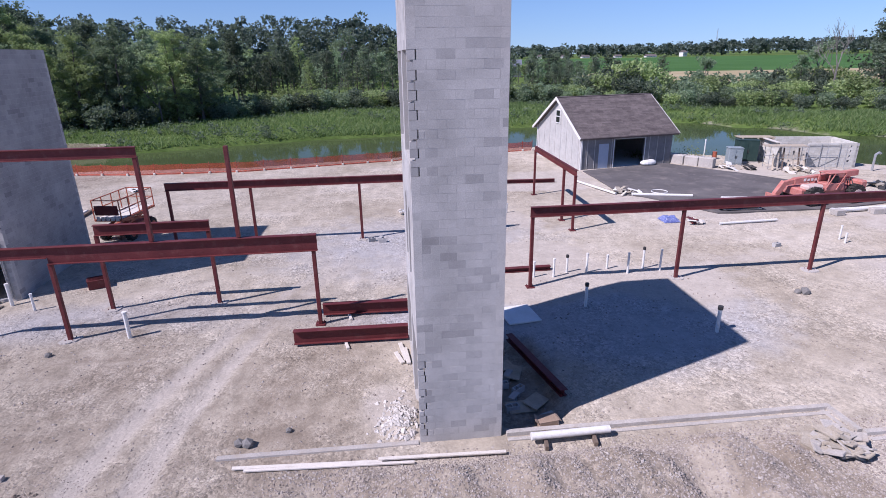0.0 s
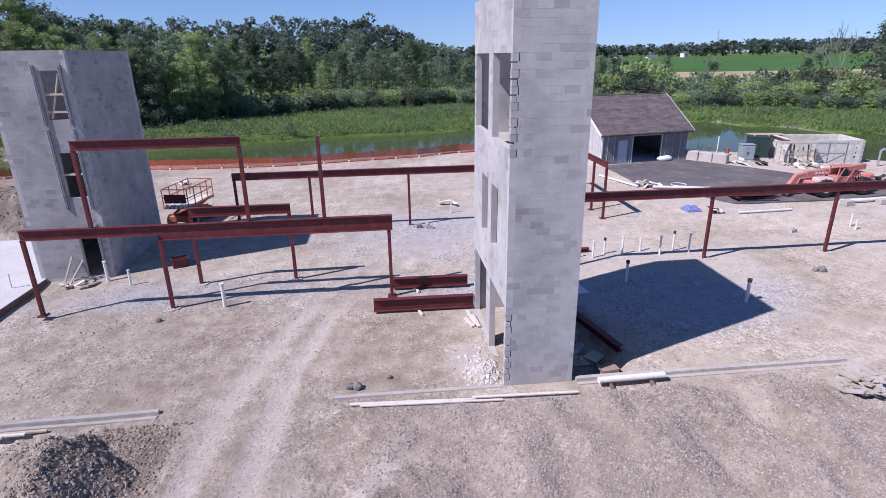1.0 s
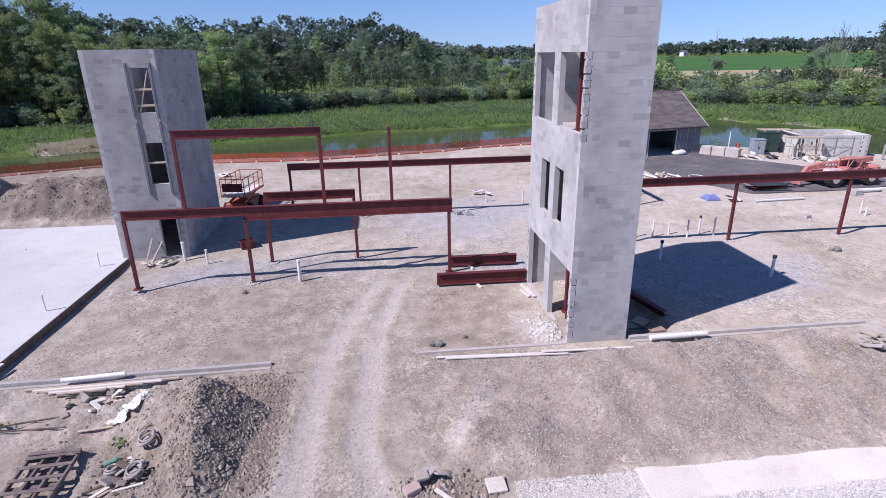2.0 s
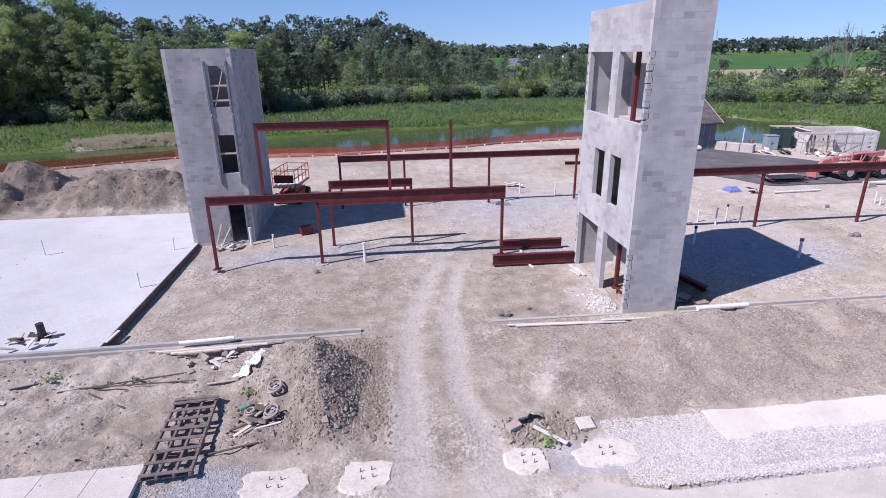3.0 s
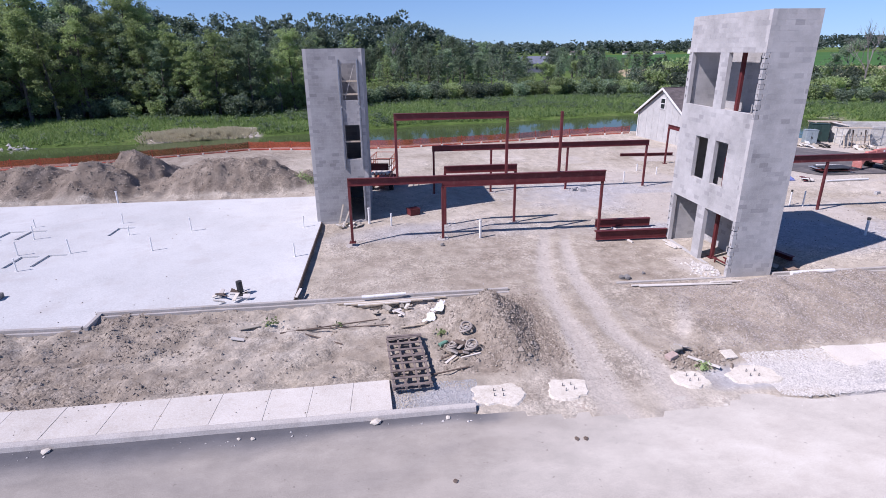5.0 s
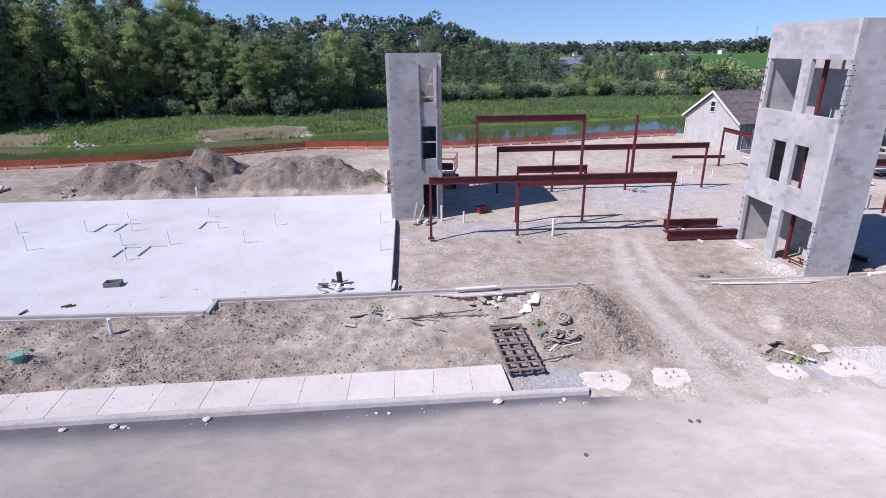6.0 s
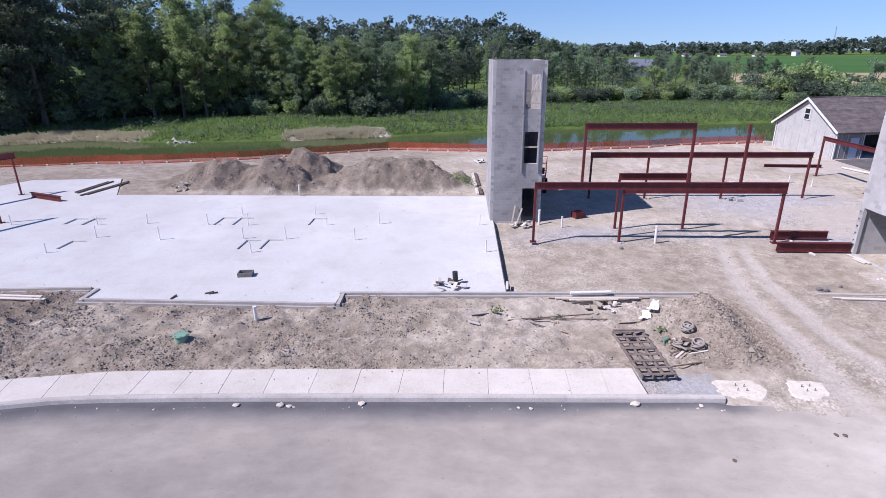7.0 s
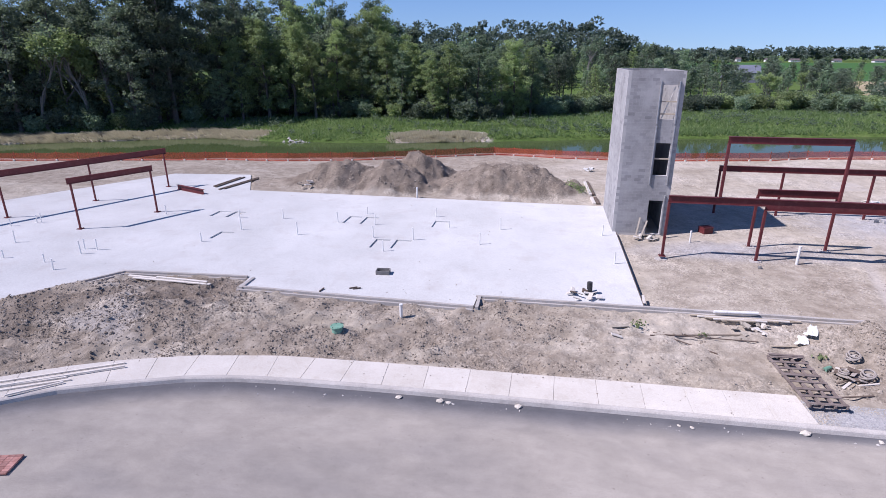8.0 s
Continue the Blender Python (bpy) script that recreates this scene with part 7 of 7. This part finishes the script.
def leaves_mesh(name, centres, sizes, material, seed, flat=0.35):
    """Small bent leaf sprays at the given centres."""
    rng = np.random.RandomState(seed)
    n = len(centres)
    c = np.asarray(centres, float)
    s = np.asarray(sizes, float)[:, None]
    up = rng.normal(size=(n, 3)) + (0, 0, 3.0 * flat)
    up /= np.linalg.norm(up, axis=1)[:, None]
    u = np.cross(up, rng.normal(size=(n, 3)))
    u /= np.linalg.norm(u, axis=1)[:, None] + 1e-9
    v = np.cross(up, u)
    q = np.stack([c + u * s, c - u * s * 0.7 + v * s * 0.8, c - u * s * 0.7 - v * s * 0.8], 1).reshape(-1, 3)
    f = np.arange(3 * n).reshape(-1, 3)
    me = bpy.data.meshes.new(name)
    me.from_pydata(q.tolist(), [], f.tolist())
    me.materials.append(material)
    return me


def make_tree(seed, h, spread, leaves, material, leaf=0.3, low=0.12, ragged=1.0):
    """Tapered trunk, limbs with twigs and a crown of leaf sprays in loose clumps with gaps."""
    rng = random.Random(seed)
    verts, faces, clumps = [], [], []
    lean = (rng.uniform(-0.06, 0.06) * h, rng.uniform(-0.06, 0.06) * h)
    trunk = [(lean[0] * f * f, lean[1] * f * f, h * f * 0.95) for f in (0, 0.15, 0.35, 0.6, 0.8, 1.0)]
    r = 0.015 * h
    tube(verts, faces, trunk, [r * 1.35, r, r * 0.85, r * 0.6, r * 0.35, r * 0.08], 7)
    count = 34
    for k in range(count):
        f = low + (0.98 - low) * (k + rng.random()) / count
        a = k * 2.4 + rng.uniform(-0.7, 0.7)
        full = min(1.0, (1.08 - f) / 0.6) * min(1.0, 0.55 + 1.3 * f)
        reach = spread * full ** 0.8 * rng.uniform(0.45, 1.2)
        p0 = Vector((lean[0] * f * f, lean[1] * f * f, h * f * 0.9))
        p2 = p0 + Vector((math.cos(a) * reach, math.sin(a) * reach, reach * rng.uniform(0.1, 0.9)))
        p1 = (p0 + p2) / 2 + Vector((0, 0, -0.08 * reach))
        tube(verts, faces, [p0, p1, p2], [r * 0.34, r * 0.2, r * 0.05], 5)
        for q in (0.35, 0.55, 0.75, 0.95, 1.1):
            if rng.random() < 0.12:
                continue
            c = p0.lerp(p2, q) + Vector((rng.gauss(0, 0.3), rng.gauss(0, 0.3), rng.gauss(0, 0.4))) * 0.35 * spread
            clumps.append((c, spread * rng.uniform(0.07, 0.24) * ragged))
    for k in range(6):
        clumps.append((Vector((trunk[-1][0] + rng.gauss(0, 0.16) * spread, trunk[-1][1] + rng.gauss(0, 0.16) * spread, h * rng.uniform(0.86, 1.0))), spread * rng.uniform(0.1, 0.24)))
    nr = np.random.RandomState(seed)
    weights = np.array([c[1] ** 1.7 * rng.uniform(0.25, 1.0) for c in clumps])
    pick = nr.choice(len(clumps), leaves, p=weights / weights.sum())
    d = nr.normal(size=(leaves, 3))
    d /= np.linalg.norm(d, axis=1)[:, None]
    rad = nr.uniform(0.0, 1.0, leaves) ** 0.45 * nr.choice([1.0, 1.55], leaves, p=[0.86, 0.14])
    cen = np.array([tuple(clumps[k][0]) for k in pick])
    cr = np.array([clumps[k][1] for k in pick])[:, None]
    pts = cen + d * cr * rad[:, None] * (1, 1, 0.62)
    pts[:, 2] = np.maximum(0.2, pts[:, 2])
    th = empty("tree")
    part("trunk", raw_mesh("trunk", [tuple(v) for v in verts], faces, M_BARK), None, th)
    part("crown", leaves_mesh("crown", pts, nr.uniform(0.5, 1.15, leaves) * leaf, material, seed), None, th)
    return th


def make_bare_tree(seed, h, material, sparse=0):
    """A dead or thin-leaved tree: forked grey branches, down to fine twigs."""
    rng = random.Random(seed)
    verts, faces, tips = [], [], []

    def grow(p, d, length, r, depth):
        q = p + d * length
        m = (p + q) / 2 + Vector((rng.gauss(0, 0.04), rng.gauss(0, 0.04), 0)) * length
        tube(verts, faces, [p, m, q], [r, r * 0.85, r * 0.65], 5 if depth > 1 else 3)
        if depth == 0:
            tips.append(q)
            return
        for _ in range(3 if depth < 5 else 4):
            e = (d + Vector((rng.gauss(0, 0.42), rng.gauss(0, 0.42), rng.uniform(-0.05, 0.35)))).normalized()
            grow(q - d * length * rng.uniform(0, 0.35), e, length * rng.uniform(0.6, 0.82), r * 0.58, depth - 1)

    grow(Vector((0, 0, 0)), Vector((0, 0, 1)), h * 0.3, 0.014 * h, 4)
    th = empty("tree")
    part("trunk", raw_mesh("trunk", [tuple(v) for v in verts], faces, M_GREYBARK), None, th)
    if sparse:
        nr = np.random.RandomState(seed)
        pick = nr.randint(0, len(tips), sparse)
        pts = np.array([tuple(tips[k]) for k in pick]) + nr.normal(0, 0.35, (sparse, 3))
        part("crown", leaves_mesh("crown", pts, nr.uniform(0.5, 1.1, sparse) * 0.24, material, seed), None, th)
    return th


def make_shrub(seed, h, spread, leaves, material, leaf=0.3):
    rng = random.Random(seed)
    verts, faces, clumps = [], [], []
    for k in range(7):
        a = k * 0.9 + rng.random()
        tip = Vector((math.cos(a) * spread * rng.uniform(0.2, 0.75), math.sin(a) * spread * rng.uniform(0.2, 0.75), h * rng.uniform(0.5, 0.85)))
        tube(verts, faces, [(0, 0, 0), tip * 0.5 + Vector((0, 0, 0.2)), tip], [0.05, 0.035, 0.01], 5)
        clumps.append((tip, spread * rng.uniform(0.3, 0.5)))
        clumps.append((tip * 0.55, spread * rng.uniform(0.35, 0.5)))
    nr = np.random.RandomState(seed)
    pick = nr.randint(0, len(clumps), leaves)
    d = nr.normal(size=(leaves, 3))
    d /= np.linalg.norm(d, axis=1)[:, None]
    rad = nr.uniform(0.4, 1.0, leaves) ** 0.6
    pts = [(clumps[k][0].x + d[i, 0] * clumps[k][1] * rad[i], clumps[k][0].y + d[i, 1] * clumps[k][1] * rad[i], max(0.1, clumps[k][0].z + d[i, 2] * clumps[k][1] * rad[i] * 0.85)) for i, k in enumerate(pick)]
    th = empty("shrub")
    part("stem", raw_mesh("stem", [tuple(v) for v in verts], faces, M_BARK), None, th)
    part("foliage", leaves_mesh("foliage", pts, nr.uniform(0.5, 1.1, leaves) * leaf, material, seed), None, th)
    return th


def strew(protos, spots, label, category, group, seed):
    """Places copies of the protos; the first spot of each takes the proto itself."""
    rng = random.Random(seed)
    used = set()
    for k, (x, y, s) in enumerate(spots):
        p = protos[k % len(protos)] if k < len(protos) else rng.choice(protos)
        m = pose(x, y, float(height(x, y)) - 0.1, 0, 0, rng.uniform(0, 360)) @ Matrix.Diagonal((s, s, s * rng.uniform(0.92, 1.08), 1))
        if p.name not in used:
            used.add(p.name)
            ob = p
            ob.matrix_basis = m
        else:
            ob = copy_thing(p, m)
            ob.matrix_basis = m
        tagged(ob, label, category, group)


def belt(xa, xb, ya, yb, n, sa, sb, seed):
    rng = random.Random(seed)
    return [(xa + (xb - xa) * (k + rng.random()) / n, rng.uniform(ya, yb), rng.uniform(sa, sb)) for k in range(n)]


tall = [make_tree(101 + k, 17, 4.3, 12000, m, 0.16, 0.12) for k, m in enumerate((M_LEAF_Y, M_LEAF_Y, M_LEAF, M_LEAF_Y, M_LEAF))]
dark = [make_tree(121 + k, 19, 4.9, 11000, m, 0.18, 0.1) for k, m in enumerate((M_LEAF_D, M_LEAF_D, M_LEAF_D))]
back = [make_tree(141 + k, 18, 4.6, 4200, m, 0.27, 0.2) for k, m in enumerate((M_LEAF_D, M_LEAF, M_LEAF_D))]
young = [make_tree(151 + k, 11, 2.2, 1900, m, 0.17, 0.36) for k, m in enumerate((M_LEAF_Y, M_LEAF, M_LEAF_D, M_LEAF))]
young += [make_tree(161 + k, 10, 3.3, 3000, m, 0.19, 0.2) for k, m in enumerate((M_LEAF, M_LEAF_D, M_LEAF_D))]
thin = [make_bare_tree(171, 16, M_LEAF), make_bare_tree(172, 16, M_LEAF, 2600), make_bare_tree(173, 15, M_LEAF_Y, 3600), make_bare_tree(174, 17, M_LEAF, 1200)]
woods, shade, greys, deep = [], [], [], []
for row, (dy, n) in enumerate(((1.5, 46), (7, 36), (14, 28), (24, 22), (36, 18))):
    rng = random.Random(200 + row)
    for k in range(n):
        x = -150 + 124 * (k + rng.random()) / n
        y = float(along(WOOD_FRONT, x)) + dy + rng.uniform(-2, 2)
        tallness = 13.0 + 4.6 * float(smooth(-49, -53, x + 0.05 * (y - 80))) + 3.4 * float(smooth(-64, -71, x))
        size = tallness * rng.uniform(0.86, 1.06) / 17.5
        (deep if row > 2 else greys if rng.random() < 0.3 + 0.22 * (x < -64) else shade if x + rng.uniform(-12, 12) < -68 else woods).append((x, y, size))
woods += [(-73.5, 73.2, 0.72), (-70.0, 75.6, 0.92), (-66.0, 77.2, 0.88), (-75.6, 71.0, 0.5), (-62.5, 77.6, 0.8)]
strew(back, deep, "tall broadleaf tree deep in the woods", "tree", "woods beyond the pond", 7)
strew(tall, woods, "tall broadleaf tree in dense green summer leaf", "tree", "woods beyond the pond", 1)
strew(dark, shade, "tall dark green broadleaf tree in dense leaf", "tree", "dark woods beyond the pond", 5)
strew(thin, greys + [(70, 118, 0.6), (97, 118, 0.8), (22, 118, 0.55), (34, 128, 0.6), (-12, 170, 1.1), (6, 176, 1.0)], "thin grey tree with mostly bare branches", "tree", "bare trees beyond the pond", 4)
strew([make_bare_tree(175, 16, M_LEAF)], [(90, 105, 1.05)], "tall dead grey tree with bare forked branches", "tree", "bare trees beyond the pond", 6)
mid = belt(-34, 12, 113, 126, 30, 0.65, 1.05, 301) + belt(-60, 14, 165, 205, 40, 0.9, 1.35, 302) + [(16, 122, 0.85), (20, 190, 1.25), (64, 240, 1.1), (36, 238, 1.2), (30, 205, 0.9), (41, 214, 0.75), (58, 216, 0.8), (48, 212, 0.45), (53, 218, 0.5)] + belt(20, 60, 118, 134, 8, 0.35, 0.6, 303) + belt(12, 64, 124, 192, 44, 0.55, 0.95, 304) + belt(52, 96, 175, 228, 12, 0.45, 0.8, 305) + [(86, 84, 1.5), (91, 88, 1.3), (90, 94, 1.2), (104, 100, 1.4), (74, 108, 0.7), (88, 112, 0.8), (97, 94, 1.7), (101, 97, 1.8), (94.5, 99, 1.45), (106, 92, 1.9), (99, 103, 1.6)]
mid = [p for p in mid if not 0.42 * p[1] + 3 < p[0] < 84]
strew(young, mid, "young broadleaf tree in green leaf on the meadow", "tree", "trees on the far meadow", 2)
shrubs = [make_shrub(401 + k, 3.2, 2.2, 1300, m, 0.2) for k, m in enumerate((M_LEAF, M_LEAF_D, M_LEAF_Y))]
low = [(x, float(along([(-30, 85), (-20, 89), (-9, 97), (12, 100), (33, 103), (45, 104)], x)) + y, q) for x, y, q in belt(-31, 44, 0.5, 9, 105, 0.65, 1.15, 411)] + belt(38, 76, 93, 103, 26, 0.7, 1.5, 412) + belt(8, 66, 112, 140, 20, 0.6, 1.1, 418) + belt(40, 110, 104, 120, 22, 0.9, 1.7, 414) + belt(72, 130, 72, 96, 22, 0.7, 1.4, 415) + [(46, 107, 1.9), (49.5, 109, 2.1), (53, 108, 1.8), (48, 112, 2.0), (51.5, 113, 1.9), (43, 106, 1.6), (55.5, 110, 1.4)]
under = belt(-150, -30, -1.5, 1, 48, 0.6, 1.2, 413) + belt(-150, -30, 3, 6, 40, 1.2, 1.9, 416) + belt(-150, -36, 10, 16, 34, 1.5, 2.3, 417)
low += [(x, float(along(WOOD_FRONT, x)) + y, s) for x, y, s in under]
low += [(x, float(along([(44, 94), (49, 91), (53, 85), (63, 81), (75, 73), (92, 62)], x)) + y, s) for x, y, s in belt(44, 92, 0, 7, 34, 0.55, 1.0, 419)]
strew(shrubs, low, "dense green shrub at the edge of the reeds", "shrub", "shrubs beyond the pond", 3)


def make_bank_grass():
    """Tufts of tall grass on the far bank."""
    nr = np.random.RandomState(7)
    n = 170000
    x = nr.uniform(-130, 125, n)
    off = nr.uniform(0, 1, n) ** 1.15 * 32
    y = along(FAR_EDGE, x) + 0.3 + off
    keep = ~(((x > -46) & (x < -32) | (x < -64)) & (y - along(FAR_EDGE, x) < 5)) & (nr.uniform(0, 1, n) < 0.25 + vnoise(x * 0.15, y * 0.3, 14))
    x, y = x[keep], y[keep]
    n = len(x)
    z = height(x, y)
    h = nr.uniform(0.25, 0.7, n) * (0.4 + 0.8 * vnoise(x * 0.12, y * 0.25, 4))
    a = nr.uniform(0, math.pi, n)
    w = nr.uniform(0.04, 0.11, n)
    dx, dy = np.cos(a) * w, np.sin(a) * w
    lx, ly = nr.normal(0, 0.32, n), nr.normal(0, 0.32, n)
    q = np.stack([np.stack([x - dx, y - dy, z - 0.05], -1), np.stack([x + dx, y + dy, z - 0.05], -1), np.stack([x + lx, y + ly, z + h], -1)], 1).reshape(-1, 3)
    me = bpy.data.meshes.new("bank_grass")
    me.from_pydata(q.tolist(), [], np.arange(3 * n).reshape(-1, 3).tolist())
    me.materials.append(M_GRASS)
    tagged(new("bank_grass", me), "tall bright green grass and weeds along the far bank", "grass", kind="stuff")


make_bank_grass()


def make_bank_weeds():
    """Low leafy weeds in patches among the grass."""
    nr = np.random.RandomState(27)
    x = nr.uniform(-130, 120, 2600)
    y = along(FAR_EDGE, x) + 0.2 + 30 * nr.uniform(0, 1, len(x)) ** 1.2
    keep = nr.uniform(0, 1, len(x)) < smooth(0.42, 0.65, fbm(x * 0.1, y * 0.25, 28))
    keep &= ~(((x > -46) & (x < -32) | (x < -64)) & (y - along(FAR_EDGE, x) < 5))
    x, y = x[keep], y[keep]
    z = height(x, y)
    k = 26
    r = nr.uniform(0.25, 0.7, len(x))
    d = nr.normal(size=(len(x), k, 3)) * 0.5
    pts = np.stack([x[:, None] + d[:, :, 0] * r[:, None], y[:, None] + d[:, :, 1] * r[:, None], z[:, None] + 0.25 + np.abs(d[:, :, 2]) * r[:, None] * 1.3], -1).reshape(-1, 3)
    me = leaves_mesh("bank_weeds", pts, nr.uniform(0.08, 0.17, len(pts)), M_LEAF, 29)
    tagged(new("bank_weeds", me), "patches of darker leafy weeds among the bank grass", "weeds", kind="stuff")


make_bank_weeds()


def weeds(spots):
    for x, y, r, n, seed in spots:
        nr = np.random.RandomState(seed)
        d = nr.normal(size=(n, 3)) * (r, r, r * 0.55)
        pts = np.stack([x + d[:, 0], y + d[:, 1], gz(x, y) + 0.1 + np.abs(d[:, 2])], -1)
        me = leaves_mesh("weeds", pts, nr.uniform(0.03, 0.09, n), M_LEAF_Y, seed)
        tagged(new("weeds", me), "tuft of green weeds growing on bare earth", "weeds", "weeds on the site", kind="stuff")


weeds([(-20.9, 33.5, 0.42, 320, 1), (-21.6, 33.9, 0.3, 120, 2), (-19.6, 9.8, 0.14, 36, 3), (-17.0, 9.6, 0.1, 20, 4), (-4.7, 4.9, 0.14, 50, 5), (26.0, 49.5, 0.7, 300, 8), (29.0, 49.0, 0.8, 400, 9), (33.0, 47.5, 0.8, 400, 10), (24.0, 50.0, 0.6, 240, 11), (-13.1, 8.2, 0.1, 20, 12), (-58, 60.5, 0.5, 120, 13)])


# ---- far land
def far_wood(name, spots, label, seed, material, leaf=0.2):
    """A far wood as one mass of leaf clumps over short trunks."""
    nr = np.random.RandomState(seed)
    pts, sizes = [], []
    for x, y, h, r, n in spots:
        z0 = gz(x, y)
        k = 9
        c = nr.normal(size=(k, 3)) * (0.5 * r, 0.5 * r, 0.2 * h) + (0, 0, 0.55 * h)
        c[0] = (0, 0, 0.82 * h)
        c[:, 2] = np.clip(c[:, 2], 0.2 * h, 0.9 * h)
        q = nr.uniform(0.28, 0.5, k) * r
        pick = nr.randint(0, k, n)
        d = nr.normal(size=(n, 3))
        d /= np.linalg.norm(d, axis=1)[:, None]
        p = c[pick] + d * (q[pick] * nr.uniform(0.2, 1.0, n) ** 0.45)[:, None] * (1, 1, 0.75) + (x, y, z0)
        p[:, 2] = np.maximum(p[:, 2], z0 + 0.3)
        pts.append(p)
        sizes.append(np.full(n, leaf * r) * nr.uniform(0.5, 1.3, n))
    me = leaves_mesh(name, np.concatenate(pts), np.concatenate(sizes), material, seed)
    tagged(new(name, me), label, "woods", kind="stuff")


rng = random.Random(71)
spots = [(-500 + 1900 * (k + rng.random()) / 430, rng.uniform(1060, 1220), rng.uniform(16, 24) + 5 * rng.random() ** 4, rng.uniform(10, 18), 120) for k in range(430)]
spots = [(x, y, h + 11 * float(smooth(0.5, 0.72, x / y)), r, n) for x, y, h, r, n in spots]
far_wood("horizon_wood", spots, "long dark wood along the horizon", 72, M_LEAF_FAR)
spots = []
for k in range(190):
    x = -230 + 262 * (k + rng.random()) / 190
    spots.append((x, rng.uniform(215, 265) + 0.25 * max(0, x), 12.5 + 11.0 * float(smooth(22, -8, x)) + rng.uniform(-2.5, 2.5), rng.uniform(4, 7), 340))
far_wood("middle_wood", spots, "dark green wood beyond the meadow", 73, M_LEAF_FAR, 0.12)
spots = [(58 + 330 * (k + rng.random()) / 46, rng.uniform(148, 157), rng.uniform(1.5, 4.0), rng.uniform(2, 4), 90) for k in range(46)]
far_wood("field_hedge", spots, "low green hedge along the wheat field", 74, M_LEAF)


def house(x, y, w, d, h, turn, wall, label, roof=M_SHINGLE):
    th = thing("house", label, "house", x, y, None, turn)
    part("wall", box(B(), -w / 2, w / 2, -d / 2, d / 2, -1, h), wall, th)
    bm = B()
    pts = [(-d / 2 - 0.4, h), (0, h + d * 0.36), (d / 2 + 0.4, h)]
    a = [bm.verts.new((-w / 2 - 0.3, p, z)) for p, z in pts]
    b = [bm.verts.new((w / 2 + 0.3, p, z)) for p, z in pts]
    bm.faces.new(a)
    bm.faces.new(list(reversed(b)))
    for k in range(3):
        bm.faces.new((a[k], b[k], b[(k + 1) % 3], a[(k + 1) % 3]))
    bmesh.ops.recalc_face_normals(bm, faces=bm.faces)
    part("roof", bm, roof, th)
    for k in range(3):
        part("window", box(B(), -w / 4 + k * w / 4 - 0.5, -w / 4 + k * w / 4 + 0.5, -d / 2 - 0.06, -d / 2, h * 0.35, h * 0.75), M_GLASS, th)


M_BLUEGREY = worn("blue_grey_siding", (0.13, 0.145, 0.19), (0.18, 0.2, 0.25), 1, 0.7)
house(50, 229, 13, 8, 3.6, -12, M_BLUEGREY, "blue-grey house with a dark roof among the trees", M_BLUEGREY)
house(540, 985, 10, 9, 7, 20, M_WHITE, "tall white barn on the far fields")
for x, y, w, h in ((440, 905, 24, 3), (395, 930, 16, 3), (350, 960, 18, 3), (275, 980, 9, 5), (318, 980, 9, 4)):
    house(x * 1.05, y * 1.05, w * 0.8, 8, h * 0.8, 5, M_WHITE, "small white farm building on the far fields")
th = thing("lattice_mast", "thin grey lattice mast far off on the horizon", "mast", 700, 1150, None)
for sx, sy in ((-1, -1), (1, -1), (0, 1)):
    part("leg", rod(B(), (sx * 2, sy * 2, 0), (sx * 0.2, sy * 0.2, 52), 0.3, 5), M_ZINC, th)
for k in range(8):
    part("ring", ring_mesh(2.1 * (1 - k / 9), 0.15, 6, 4), M_ZINC, th, at=pose(0, 0, 3 + 6 * k))


def make_reeds():
    """Dry tan reeds and cut stubble on the bald stretches of the far bank."""
    nr = np.random.RandomState(19)
    x = np.concatenate([nr.uniform(-46, -32, 5200), nr.uniform(-110, -64, 10000)])
    off = -0.4 + nr.uniform(0.0, 1.0, len(x)) * (2.0 + 4.5 * vnoise(x * 0.25, x * 0 + 2, 23))
    y = along(FAR_EDGE, x) + off
    ends = np.maximum(smooth(-47, -42, x) * smooth(-31, -36, x), smooth(-62, -68, x))
    keep = nr.uniform(0, 1, len(x)) < ends * smooth(0.2, 0.6, fbm(x * 0.4, y * 0.8, 24) + 0.25)
    x, y = x[keep], y[keep]
    z = height(x, y)
    n = len(x)
    h = nr.uniform(0.2, 0.8, n) * (0.5 + vnoise(x * 0.5, y * 0.9, 25))
    w = nr.uniform(0.04, 0.12, n)
    lx = nr.normal(0.1, 0.16, n)
    q = np.stack([np.stack([x - w, y, z - 0.05], -1), np.stack([x + w, y, z - 0.05], -1), np.stack([x + lx + w * 0.4, y - h * 0.9, z + h * 0.7], -1), np.stack([x + lx - w * 0.4, y - h * 0.8, z + h * 0.62], -1)], 1).reshape(-1, 3)
    me = bpy.data.meshes.new("dry_reeds")
    me.from_pydata(q.tolist(), [], np.arange(4 * n).reshape(-1, 4).tolist())
    me.materials.append(M_REED)
    tagged(new("dry_reeds", me), "dry tan reeds and stubble on the far bank", "reeds", kind="stuff")


make_reeds()
